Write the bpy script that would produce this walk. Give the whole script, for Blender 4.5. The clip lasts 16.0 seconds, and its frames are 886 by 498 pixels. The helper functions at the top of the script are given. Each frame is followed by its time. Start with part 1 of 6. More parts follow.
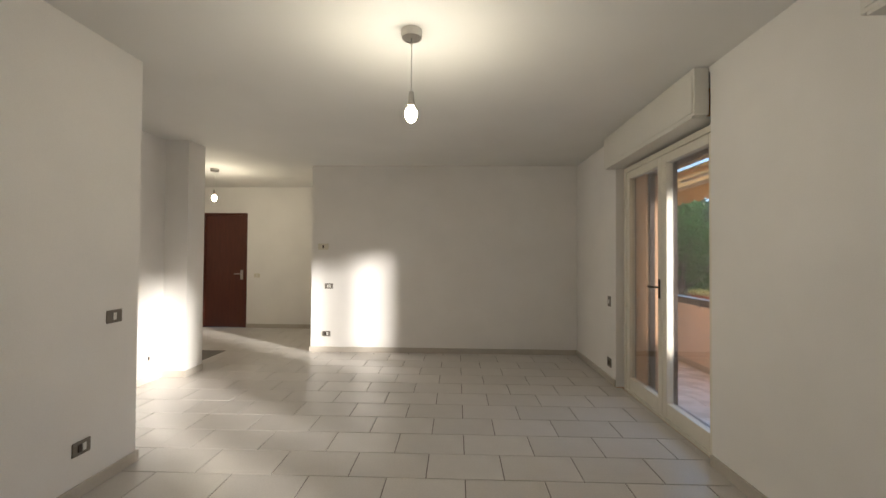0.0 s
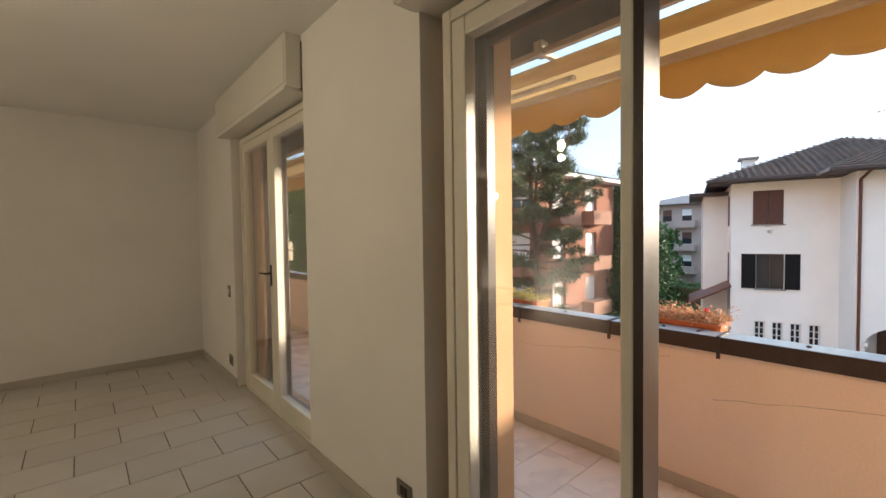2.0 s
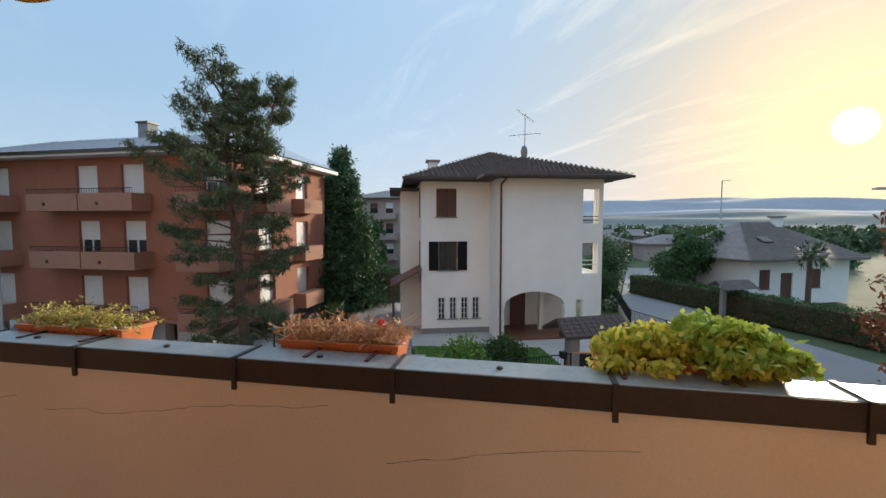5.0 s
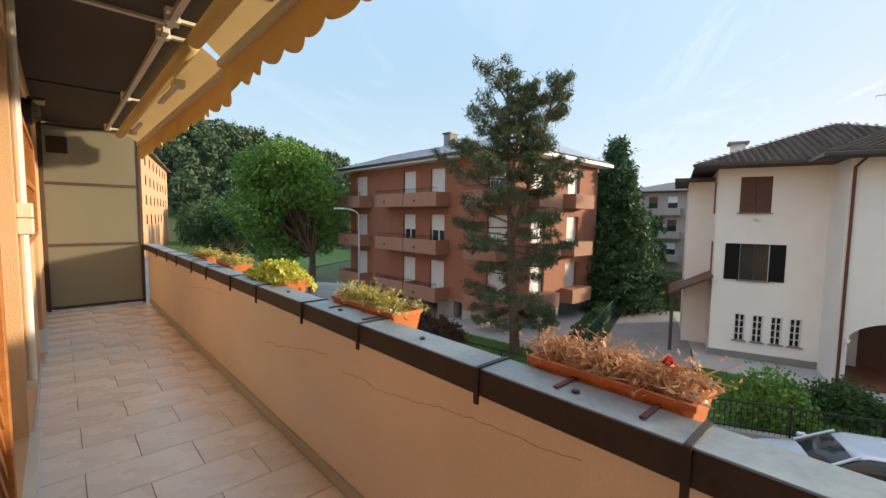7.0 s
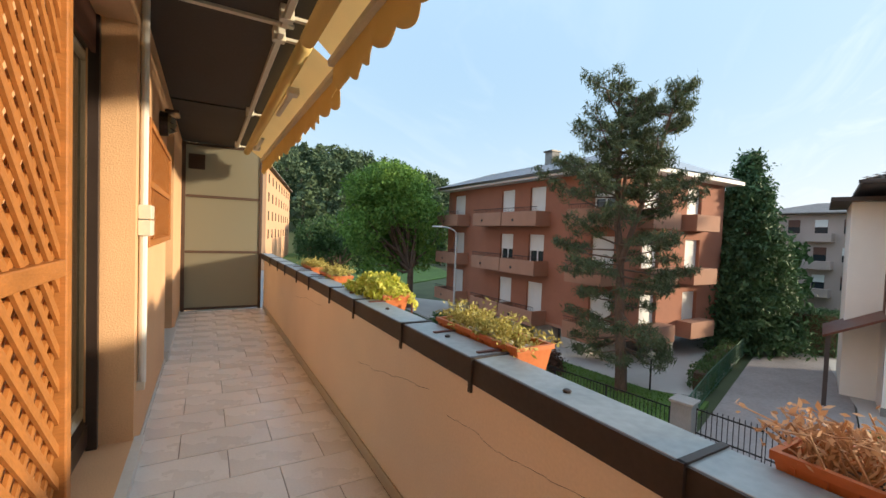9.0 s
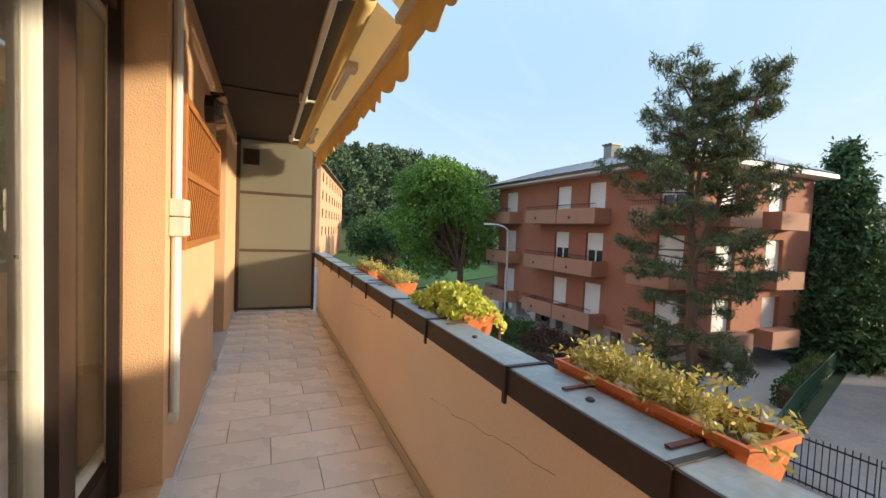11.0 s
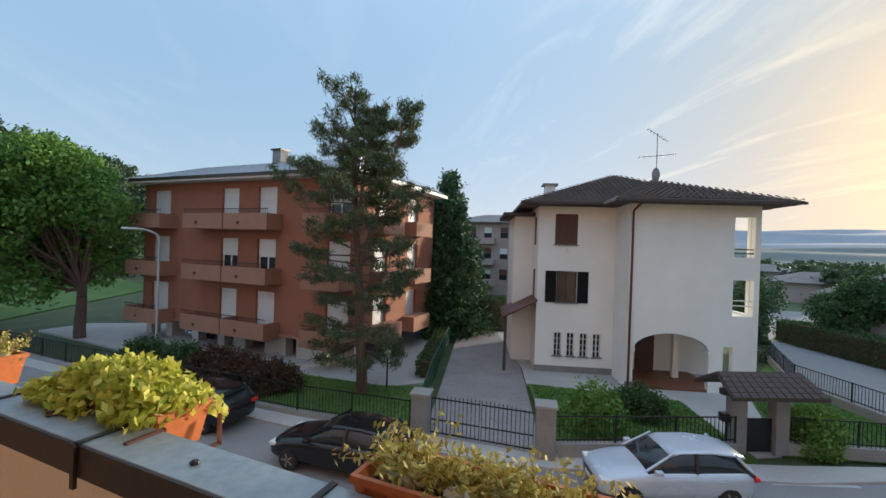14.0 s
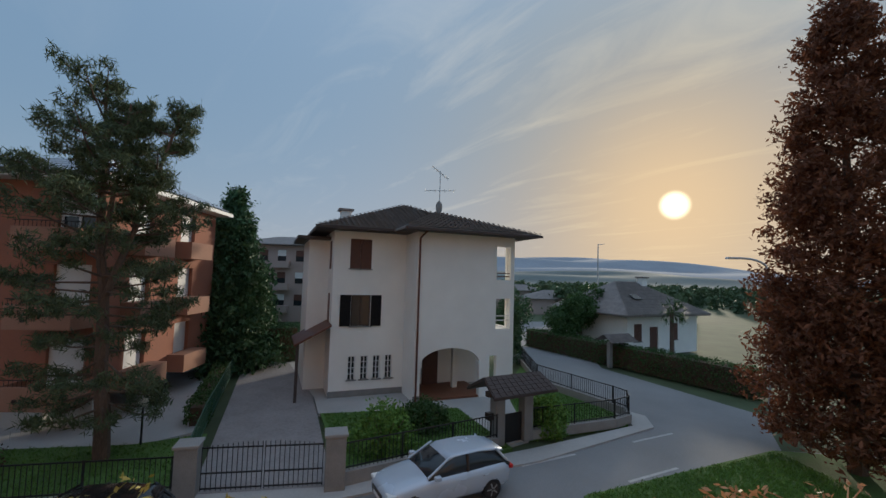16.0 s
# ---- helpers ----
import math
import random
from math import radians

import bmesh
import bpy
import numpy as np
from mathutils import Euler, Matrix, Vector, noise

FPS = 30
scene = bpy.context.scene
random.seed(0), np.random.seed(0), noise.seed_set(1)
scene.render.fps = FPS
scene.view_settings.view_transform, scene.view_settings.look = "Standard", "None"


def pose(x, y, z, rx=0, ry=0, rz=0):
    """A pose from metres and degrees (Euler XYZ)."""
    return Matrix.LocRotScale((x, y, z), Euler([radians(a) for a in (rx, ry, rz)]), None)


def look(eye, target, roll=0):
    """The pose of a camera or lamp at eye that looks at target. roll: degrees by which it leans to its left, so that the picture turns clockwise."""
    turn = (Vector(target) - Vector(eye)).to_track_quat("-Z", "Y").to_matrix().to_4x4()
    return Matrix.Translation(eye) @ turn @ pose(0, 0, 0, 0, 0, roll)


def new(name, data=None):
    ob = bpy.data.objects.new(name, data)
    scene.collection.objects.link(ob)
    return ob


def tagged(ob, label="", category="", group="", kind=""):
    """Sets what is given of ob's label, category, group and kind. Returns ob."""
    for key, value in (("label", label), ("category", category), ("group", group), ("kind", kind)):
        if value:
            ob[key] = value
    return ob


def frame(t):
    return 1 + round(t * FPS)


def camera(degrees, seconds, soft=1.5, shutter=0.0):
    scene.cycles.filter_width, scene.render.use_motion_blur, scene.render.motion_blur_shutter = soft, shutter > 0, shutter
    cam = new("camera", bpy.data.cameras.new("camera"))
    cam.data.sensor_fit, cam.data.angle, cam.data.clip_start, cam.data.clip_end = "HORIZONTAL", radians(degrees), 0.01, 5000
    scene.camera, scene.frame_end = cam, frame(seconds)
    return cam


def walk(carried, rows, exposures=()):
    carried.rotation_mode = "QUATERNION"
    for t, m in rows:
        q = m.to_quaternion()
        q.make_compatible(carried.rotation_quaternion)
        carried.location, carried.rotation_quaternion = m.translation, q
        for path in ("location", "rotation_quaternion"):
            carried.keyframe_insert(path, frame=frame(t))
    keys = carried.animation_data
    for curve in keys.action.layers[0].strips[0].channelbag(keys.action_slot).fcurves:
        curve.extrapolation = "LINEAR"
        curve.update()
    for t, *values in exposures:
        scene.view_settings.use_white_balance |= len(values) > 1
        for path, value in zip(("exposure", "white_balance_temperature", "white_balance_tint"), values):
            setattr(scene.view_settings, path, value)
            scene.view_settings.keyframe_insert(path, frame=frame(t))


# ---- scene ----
cam = camera(93.8, 16.0)
PATH = [
    (0, (1.278, 0.84, 1.387), (1.213, 2.838, 1.424), 0.4),
    (0.5, (1.333, 0.845, 1.362), (1.597, 2.827, 1.386), 0.4),
    (1, (1.463, 0.916, 1.318), (2.144, 2.796, 1.338), 0.5),
    (1.5, (1.671, 1.048, 1.319), (2.699, 2.764, 1.329), -0.4),
    (2, (1.903, 1.119, 1.418), (3.221, 2.622, 1.353), -0.8),
    (2.5, (2.219, 1.224, 1.362), (3.901, 2.303, 1.273), -1.8),
    (3, (2.398, 1.318, 1.376), (4.335, 1.806, 1.284), -0.7),
    (3.2, (2.493, 1.327, 1.365), (4.468, 1.63, 1.268), -0.5),
    (5.5, (3.275, 1.435, 1.343), (5.213, 1.906, 1.193), 0.5),
    (6, (3.342, 1.517, 1.337), (5.139, 2.384, 1.194), 1.0),
    (6.5, (3.432, 1.549, 1.332), (5.001, 2.78, 1.182), 0.9),
    (7, (3.54, 1.555, 1.336), (4.896, 3.017, 1.183), 0.8),
    (7.5, (3.572, 1.588, 1.328), (4.805, 3.156, 1.191), 0.9),
    (8, (3.61, 1.678, 1.29), (4.791, 3.288, 1.182), 1.6),
    (8.5, (3.677, 1.852, 1.283), (4.807, 3.501, 1.223), 2.1),
    (9, (3.717, 2.0, 1.272), (4.708, 3.735, 1.203), 2.1),
    (11.5, (3.816, 2.825, 1.285), (4.599, 4.663, 1.201), 2.3),
    (12, (3.851, 2.998, 1.271), (4.697, 4.809, 1.214), 1.8),
    (12.5, (3.918, 3.16, 1.276), (4.971, 4.859, 1.233), 1.6),
    (13, (3.936, 3.206, 1.297), (5.279, 4.687, 1.261), 1.6),
    (13.5, (3.952, 3.295, 1.305), (5.59, 4.443, 1.279), 1.6),
    (14, (3.886, 3.208, 1.414), (5.725, 3.993, 1.402), 1.9),
    (14.5, (3.945, 3.161, 1.397), (5.888, 3.633, 1.427), 2.2),
    (15, (3.987, 3.174, 1.414), (5.974, 3.393, 1.485), 2.2),
    (15.5, (3.951, 3.071, 1.442), (5.948, 3.097, 1.547), 1.8),
    (16, (3.863, 2.981, 1.457), (5.854, 2.842, 1.589), 1.7),
]
# exposure of the film along the walk: (seconds, stops, kelvin, tint)
EXPOSURES = [(0.0, 2.9, 5200, 8), (0.5, 2.85, 5250, 8), (1.0, 2.9, 5500, 8), (2.0, 2.75, 6100, 8), (3.0, 2.5, 6300, 8), (3.6, 2.2, 6300, 6), (5.3, 1.65, 6000, 4), (7.0, 2.05, 6600, 4), (9.0, 2.1, 6500, 4), (12.0, 2.15, 6400, 4), (13.0, 2.0, 6300, 4), (14.0, 1.65, 6000, 4), (15.0, 1.2, 5800, 4), (15.5, 1.05, 5800, 4), (16.0, 0.8, 5800, 4)]
walk(cam, [(t, look(eye, target, roll)) for t, eye, target, roll in PATH], EXPOSURES)

# ---- world, sun, lamps ----
SUN_AZ, SUN_EL = radians(-33.3), radians(9.4)
SUN_DIR = Vector((math.cos(SUN_EL) * math.cos(SUN_AZ), math.cos(SUN_EL) * math.sin(SUN_AZ), math.sin(SUN_EL)))


def link(nt, a, b):
    nt.links.new(a, b)


def build_world():
    w = bpy.data.worlds.new("evening_sky")
    scene.world = w
    w.use_nodes = True
    nt = w.node_tree
    nt.nodes.clear()
    out = nt.nodes.new("ShaderNodeOutputWorld")
    sky = nt.nodes.new("ShaderNodeTexSky")
    sky.sky_type = "NISHITA"
    sky.sun_disc = False
    sky.sun_elevation, sky.sun_rotation = SUN_EL, math.pi / 2 - SUN_AZ
    sky.air_density, sky.dust_density, sky.ozone_density = 1.0, 0.6, 1.5
    tc = nt.nodes.new("ShaderNodeTexCoord")
    # thin streaked cirrus, laid out on a high flat layer so that it closes up towards the horizon
    sep = nt.nodes.new("ShaderNodeSeparateXYZ")
    link(nt, tc.outputs["Generated"], sep.inputs[0])
    lift = nt.nodes.new("ShaderNodeMath")
    lift.operation = "ADD"
    lift.use_clamp = True
    lift.inputs[1].default_value = 0.10
    link(nt, sep.outputs[2], lift.inputs[0])
    floor_z = nt.nodes.new("ShaderNodeMath")
    floor_z.operation = "MAXIMUM"
    floor_z.inputs[1].default_value = 0.05
    link(nt, lift.outputs[0], floor_z.inputs[0])
    inv = nt.nodes.new("ShaderNodeMath")
    inv.operation = "DIVIDE"
    inv.inputs[0].default_value = 1.0
    link(nt, floor_z.outputs[0], inv.inputs[1])
    plane = nt.nodes.new("ShaderNodeVectorMath")
    plane.operation = "SCALE"
    link(nt, tc.outputs["Generated"], plane.inputs[0])
    link(nt, inv.outputs[0], plane.inputs["Scale"])
    mp = nt.nodes.new("ShaderNodeMapping")
    mp.vector_type = "TEXTURE"
    mp.inputs["Rotation"].default_value = (0, 0, radians(34))
    mp.inputs["Scale"].default_value = (1.7, 0.5, 1.0)
    mp.inputs["Location"].default_value = (0.6, 0.2, 0.0)
    link(nt, plane.outputs[0], mp.inputs["Vector"])
    n1 = nt.nodes.new("ShaderNodeTexNoise")
    n1.inputs["Scale"].default_value, n1.inputs["Detail"].default_value = 1.3, 6
    n1.inputs["Roughness"].default_value, n1.inputs["Distortion"].default_value = 0.58, 1.1
    link(nt, mp.outputs[0], n1.inputs["Vector"])
    r1 = nt.nodes.new("ShaderNodeMapRange")
    r1.inputs["From Min"].default_value, r1.inputs["From Max"].default_value = 0.53, 0.80
    r1.inputs["To Max"].default_value = 0.55
    link(nt, n1.outputs["Fac"], r1.inputs["Value"])
    dot = nt.nodes.new("ShaderNodeVectorMath")
    dot.operation = "DOT_PRODUCT"
    dot.inputs[1].default_value = SUN_DIR
    nrm = nt.nodes.new("ShaderNodeVectorMath")
    nrm.operation = "NORMALIZE"
    link(nt, tc.outputs["Generated"], nrm.inputs[0])
    link(nt, nrm.outputs[0], dot.inputs[0])
    near = nt.nodes.new("ShaderNodeMapRange")
    near.inputs["From Min"].default_value, near.inputs["From Max"].default_value = 0.55, 0.95
    near.inputs["To Min"].default_value, near.inputs["To Max"].default_value = 0.12, 1.0
    link(nt, dot.outputs["Value"], near.inputs["Value"])
    cf = nt.nodes.new("ShaderNodeMath")
    cf.operation = "MULTIPLY"
    link(nt, r1.outputs[0], cf.inputs[0])
    link(nt, near.outputs[0], cf.inputs[1])
    mix = nt.nodes.new("ShaderNodeMix")
    mix.data_type = "RGBA"
    mix.inputs[7].default_value = (4.2, 3.9, 3.6, 1)
    link(nt, cf.outputs[0], mix.inputs[0])
    # thin high haze evens the sky out: c * L / (c + L) + veil
    lim = (3.0, 2.4, 2.1)
    den = nt.nodes.new("ShaderNodeVectorMath")
    den.operation = "ADD"
    den.inputs[1].default_value = lim
    link(nt, sky.outputs[0], den.inputs[0])
    num = nt.nodes.new("ShaderNodeVectorMath")
    num.operation = "MULTIPLY"
    num.inputs[1].default_value = lim
    link(nt, sky.outputs[0], num.inputs[0])
    div = nt.nodes.new("ShaderNodeVectorMath")
    div.operation = "DIVIDE"
    link(nt, num.outputs[0], div.inputs[0])
    link(nt, den.outputs[0], div.inputs[1])
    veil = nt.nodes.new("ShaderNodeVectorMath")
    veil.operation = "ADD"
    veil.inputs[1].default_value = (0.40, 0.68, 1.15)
    # extra veil, growing smoothly towards the unseen zenith, added to light the balcony
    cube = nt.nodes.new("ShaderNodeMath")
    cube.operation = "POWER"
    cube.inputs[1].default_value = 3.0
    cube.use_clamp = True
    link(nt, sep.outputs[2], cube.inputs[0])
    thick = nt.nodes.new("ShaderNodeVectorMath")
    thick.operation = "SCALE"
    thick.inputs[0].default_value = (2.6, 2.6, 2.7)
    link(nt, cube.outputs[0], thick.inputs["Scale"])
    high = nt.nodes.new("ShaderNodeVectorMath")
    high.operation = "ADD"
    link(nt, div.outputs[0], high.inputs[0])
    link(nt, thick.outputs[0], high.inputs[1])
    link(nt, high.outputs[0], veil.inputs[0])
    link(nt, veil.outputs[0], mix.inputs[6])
    # the sun seen through haze
    disc = nt.nodes.new("ShaderNodeMapRange")
    disc.interpolation_type = "SMOOTHERSTEP"
    disc.inputs["From Min"].default_value, disc.inputs["From Max"].default_value = math.cos(radians(2.0)), math.cos(radians(0.2))
    disc.inputs["To Max"].default_value = 10.0
    link(nt, dot.outputs["Value"], disc.inputs["Value"])
    tint = nt.nodes.new("ShaderNodeMix")
    tint.data_type = "RGBA"
    tint.blend_type = "ADD"
    tint.inputs[0].default_value = 1.0
    col = nt.nodes.new("ShaderNodeVectorMath")
    col.operation = "SCALE"
    col.inputs[0].default_value = (1.0, 0.8, 0.5)
    link(nt, disc.outputs[0], col.inputs["Scale"])
    # wide warm glow of the low sun
    pos = nt.nodes.new("ShaderNodeMath")
    pos.operation = "MAXIMUM"
    pos.inputs[1].default_value = 0.0
    link(nt, dot.outputs["Value"], pos.inputs[0])
    pw = nt.nodes.new("ShaderNodeMath")
    pw.operation = "POWER"
    pw.inputs[1].default_value = 45.0
    link(nt, pos.outputs[0], pw.inputs[0])
    halo = nt.nodes.new("ShaderNodeVectorMath")
    halo.operation = "SCALE"
    halo.inputs[0].default_value = (1.9, 0.95, 0.2)
    link(nt, pw.outputs[0], halo.inputs["Scale"])
    both = nt.nodes.new("ShaderNodeVectorMath")
    both.operation = "ADD"
    link(nt, halo.outputs[0], both.inputs[0])
    link(nt, col.outputs[0], both.inputs[1])
    # the haze reddens round the low sun
    wide = nt.nodes.new("ShaderNodeMath")
    wide.operation = "POWER"
    wide.inputs[1].default_value = 9.0
    link(nt, pos.outputs[0], wide.inputs[0])
    redden = nt.nodes.new("ShaderNodeMix")
    redden.data_type = "RGBA"
    redden.blend_type = "MULTIPLY"
    redden.inputs[7].default_value = (1.0, 0.84, 0.56, 1)
    link(nt, wide.outputs[0], redden.inputs[0])
    link(nt, mix.outputs[2], redden.inputs[6])
    link(nt, redden.outputs[2], tint.inputs[6])
    link(nt, both.outputs[0], tint.inputs[7])
    bg = nt.nodes.new("ShaderNodeBackground")
    bg.inputs["Strength"].default_value = 0.1
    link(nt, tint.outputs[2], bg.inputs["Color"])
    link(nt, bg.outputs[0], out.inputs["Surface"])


build_world()
sun = new("sun", bpy.data.lights.new("sun", "SUN"))
sun.data.energy, sun.data.angle, sun.data.color = 1.6, radians(4.5), (1.0, 0.80, 0.58)
sun.matrix_world = look((60, -40, 30), Vector((60, -40, 30)) - SUN_DIR)
bulb_light = new("bulb_light", bpy.data.lights.new("bulb_light", "POINT"))
bulb_light.data.energy, bulb_light.data.color, bulb_light.data.shadow_soft_size = 1.8, (1.0, 0.84, 0.62), 0.03
bulb_light.location = (1.01, 3.22, 2.10)
hall_light = new("hall_light", bpy.data.lights.new("hall_light", "POINT"))
hall_light.data.energy, hall_light.data.color, hall_light.data.shadow_soft_size = 1.4, (1.0, 0.8, 0.55), 0.03
hall_light.location = (-2.4, 7.0, 2.2)


# ---- materials ----
def mat(name, col, rough=0.6, var=0.12, scale=4.0, fine=60.0, bump=0.15, metal=0.0, spec=0.5, col2=None, rnd=0.0, stretch=(1, 1, 1), depth=0.004):
    """Two scales of variation, fine relief, and an optional shift from object to object."""
    m = bpy.data.materials.new(name)
    m.use_nodes = True
    nt = m.node_tree
    bs = nt.nodes["Principled BSDF"]
    tc = nt.nodes.new("ShaderNodeTexCoord")
    mp = nt.nodes.new("ShaderNodeMapping")
    mp.inputs["Scale"].default_value = stretch
    link(nt, tc.outputs["Object"], mp.inputs["Vector"])
    a = nt.nodes.new("ShaderNodeTexNoise")
    a.inputs["Scale"].default_value, a.inputs["Detail"].default_value = scale, 4
    b = nt.nodes.new("ShaderNodeTexNoise")
    b.inputs["Scale"].default_value, b.inputs["Detail"].default_value = fine, 3
    link(nt, mp.outputs[0], a.inputs["Vector"])
    link(nt, mp.outputs[0], b.inputs["Vector"])
    add = nt.nodes.new("ShaderNodeMath")
    add.operation = "MULTIPLY_ADD"
    add.inputs[1].default_value = 0.45
    link(nt, b.outputs["Fac"], add.inputs[0])
    sc = nt.nodes.new("ShaderNodeMath")
    sc.operation = "MULTIPLY"
    sc.inputs[1].default_value = 0.55
    link(nt, a.outputs["Fac"], sc.inputs[0])
    link(nt, sc.outputs[0], add.inputs[2])
    ramp = nt.nodes.new("ShaderNodeMapRange")
    ramp.inputs["From Min"].default_value, ramp.inputs["From Max"].default_value = 0.32, 0.68
    link(nt, add.outputs[0], ramp.inputs["Value"])
    mx = nt.nodes.new("ShaderNodeMix")
    mx.data_type = "RGBA"
    c2 = col2 if col2 else tuple(c * (1 - 2 * var) for c in col)
    c1 = col if col2 else tuple(min(0.95, c * (1 + var * 0.6)) for c in col)
    mx.inputs[6].default_value, mx.inputs[7].default_value = (*c2, 1), (*c1, 1)
    link(nt, ramp.outputs[0], mx.inputs[0])
    last = mx.outputs[2]
    if rnd:
        oi = nt.nodes.new("ShaderNodeObjectInfo")
        rr = nt.nodes.new("ShaderNodeMapRange")
        rr.inputs["To Min"].default_value, rr.inputs["To Max"].default_value = 1 - rnd, 1 + rnd
        link(nt, oi.outputs["Random"], rr.inputs["Value"])
        vm = nt.nodes.new("ShaderNodeVectorMath")
        vm.operation = "SCALE"
        link(nt, last, vm.inputs[0])
        link(nt, rr.outputs[0], vm.inputs["Scale"])
        last = vm.outputs[0]
    link(nt, last, bs.inputs["Base Color"])
    bs.inputs["Metallic"].default_value = metal
    bs.inputs["Specular IOR Level"].default_value = spec
    rg = nt.nodes.new("ShaderNodeMapRange")
    rg.inputs["To Min"].default_value, rg.inputs["To Max"].default_value = max(0.03, rough - 0.1), min(1, rough + 0.1)
    link(nt, a.outputs["Fac"], rg.inputs["Value"])
    link(nt, rg.outputs[0], bs.inputs["Roughness"])
    if bump:
        bp = nt.nodes.new("ShaderNodeBump")
        bp.inputs["Strength"].default_value, bp.inputs["Distance"].default_value = bump, depth
        link(nt, b.outputs["Fac"], bp.inputs["Height"])
        link(nt, bp.outputs[0], bs.inputs["Normal"])
    return m


def leaf_mat(name, dark, light, trans=0.25):
    """Leaves that vary from clump to clump and let some light through."""
    m = bpy.data.materials.new(name)
    m.use_nodes = True
    nt = m.node_tree
    bs = nt.nodes["Principled BSDF"]
    g = nt.nodes.new("ShaderNodeNewGeometry")
    mx = nt.nodes.new("ShaderNodeMix")
    mx.data_type = "RGBA"
    mx.inputs[6].default_value, mx.inputs[7].default_value = (*dark, 1), (*light, 1)
    link(nt, g.outputs["Random Per Island"], mx.inputs[0])
    link(nt, mx.outputs[2], bs.inputs["Base Color"])
    bs.inputs["Roughness"].default_value = 0.6
    bs.inputs["Specular IOR Level"].default_value = 0.25
    tr = nt.nodes.new("ShaderNodeBsdfTranslucent")
    link(nt, mx.outputs[2], tr.inputs["Color"])
    ms = nt.nodes.new("ShaderNodeMixShader")
    ms.inputs[0].default_value = trans
    link(nt, bs.outputs[0], ms.inputs[1])
    link(nt, tr.outputs[0], ms.inputs[2])
    link(nt, ms.outputs[0], nt.nodes["Material Output"].inputs["Surface"])
    return m


def glass_mat(name, tint=(1, 1, 1), rough=0.0, solid=0.0, col=(0.8, 0.8, 0.75)):
    """A thin pane: clear film with a Fresnel gloss; solid mixes in a frosted body."""
    m = bpy.data.materials.new(name)
    m.use_nodes = True
    nt = m.node_tree
    nt.nodes.clear()
    out = nt.nodes.new("ShaderNodeOutputMaterial")
    tp = nt.nodes.new("ShaderNodeBsdfTransparent")
    tp.inputs["Color"].default_value = (*tint, 1)
    gl = nt.nodes.new("ShaderNodeBsdfGlossy")
    gl.inputs["Roughness"].default_value = rough
    lw = nt.nodes.new("ShaderNodeLayerWeight")
    lw.inputs["Blend"].default_value = 0.5
    pw = nt.nodes.new("ShaderNodeMath")
    pw.operation = "POWER"
    pw.inputs[1].default_value = 2.0
    link(nt, lw.outputs["Facing"], pw.inputs[0])
    fr = nt.nodes.new("ShaderNodeMapRange")
    fr.inputs["To Min"].default_value, fr.inputs["To Max"].default_value = 0.05, 0.85
    link(nt, pw.outputs[0], fr.inputs["Value"])
    ms = nt.nodes.new("ShaderNodeMixShader")
    link(nt, fr.outputs[0], ms.inputs[0])
    link(nt, tp.outputs[0], ms.inputs[1])
    link(nt, gl.outputs[0], ms.inputs[2])
    last = ms
    if solid:
        tl = nt.nodes.new("ShaderNodeBsdfTranslucent")
        tl.inputs["Color"].default_value = (*col, 1)
        df = nt.nodes.new("ShaderNodeBsdfDiffuse")
        df.inputs["Color"].default_value = (*col, 1)
        m1 = nt.nodes.new("ShaderNodeMixShader")
        m1.inputs[0].default_value = 0.4
        link(nt, tl.outputs[0], m1.inputs[1])
        link(nt, df.outputs[0], m1.inputs[2])
        m2 = nt.nodes.new("ShaderNodeMixShader")
        m2.inputs[0].default_value = solid
        link(nt, ms.outputs[0], m2.inputs[1])
        link(nt, m1.outputs[0], m2.inputs[2])
        last = m2
    link(nt, last.outputs[0], out.inputs["Surface"])
    return m


def glow_mat(name, col, strength):
    m = bpy.data.materials.new(name)
    m.use_nodes = True
    bs = m.node_tree.nodes["Principled BSDF"]
    bs.inputs["Base Color"].default_value = (*col, 1)
    bs.inputs["Emission Color"].default_value = (*col, 1)
    bs.inputs["Emission Strength"].default_value = strength
    return m


M_WALL = mat("white_wall_paint", (0.84, 0.82, 0.79), 0.75, 0.03, 2.5, 180, 0.12, depth=0.002)
M_CEIL = mat("white_ceiling_paint", (0.80, 0.79, 0.76), 0.8, 0.03, 1.5, 140, 0.1, depth=0.002)
M_TILE = mat("grey_stoneware", (0.60, 0.57, 0.53), 0.32, 0.07, 3.0, 90, 0.08, rnd=0.05, depth=0.001)
M_GROUT = mat("dark_grout", (0.20, 0.18, 0.165), 0.9, 0.1, 6, 90, 0.2)
M_SKIRT = mat("baseboard_stone", (0.52, 0.48, 0.42), 0.4, 0.06, 4, 90, 0.06)
M_BTILE = mat("pale_balcony_tile", (0.84, 0.80, 0.76), 0.28, 0.05, 3.0, 70, 0.1, rnd=0.05, depth=0.001)
M_BGROUT = mat("balcony_grout", (0.26, 0.22, 0.19), 0.9, 0.1, 6, 90, 0.2)
M_FRAME = mat("cream_lacquer", (0.76, 0.72, 0.62), 0.35, 0.04, 5, 80, 0.05)
M_DARK = mat("dark_brown_frame", (0.035, 0.022, 0.018), 0.35, 0.15, 5, 60, 0.08)
M_SHUTTERBOX = mat("shutter_box_paint", (0.76, 0.74, 0.68), 0.5, 0.03, 3, 90, 0.05)
M_METAL = mat("dark_bronze_metal", (0.06, 0.055, 0.05), 0.35, 0.1, 8, 80, 0.05, metal=0.8)
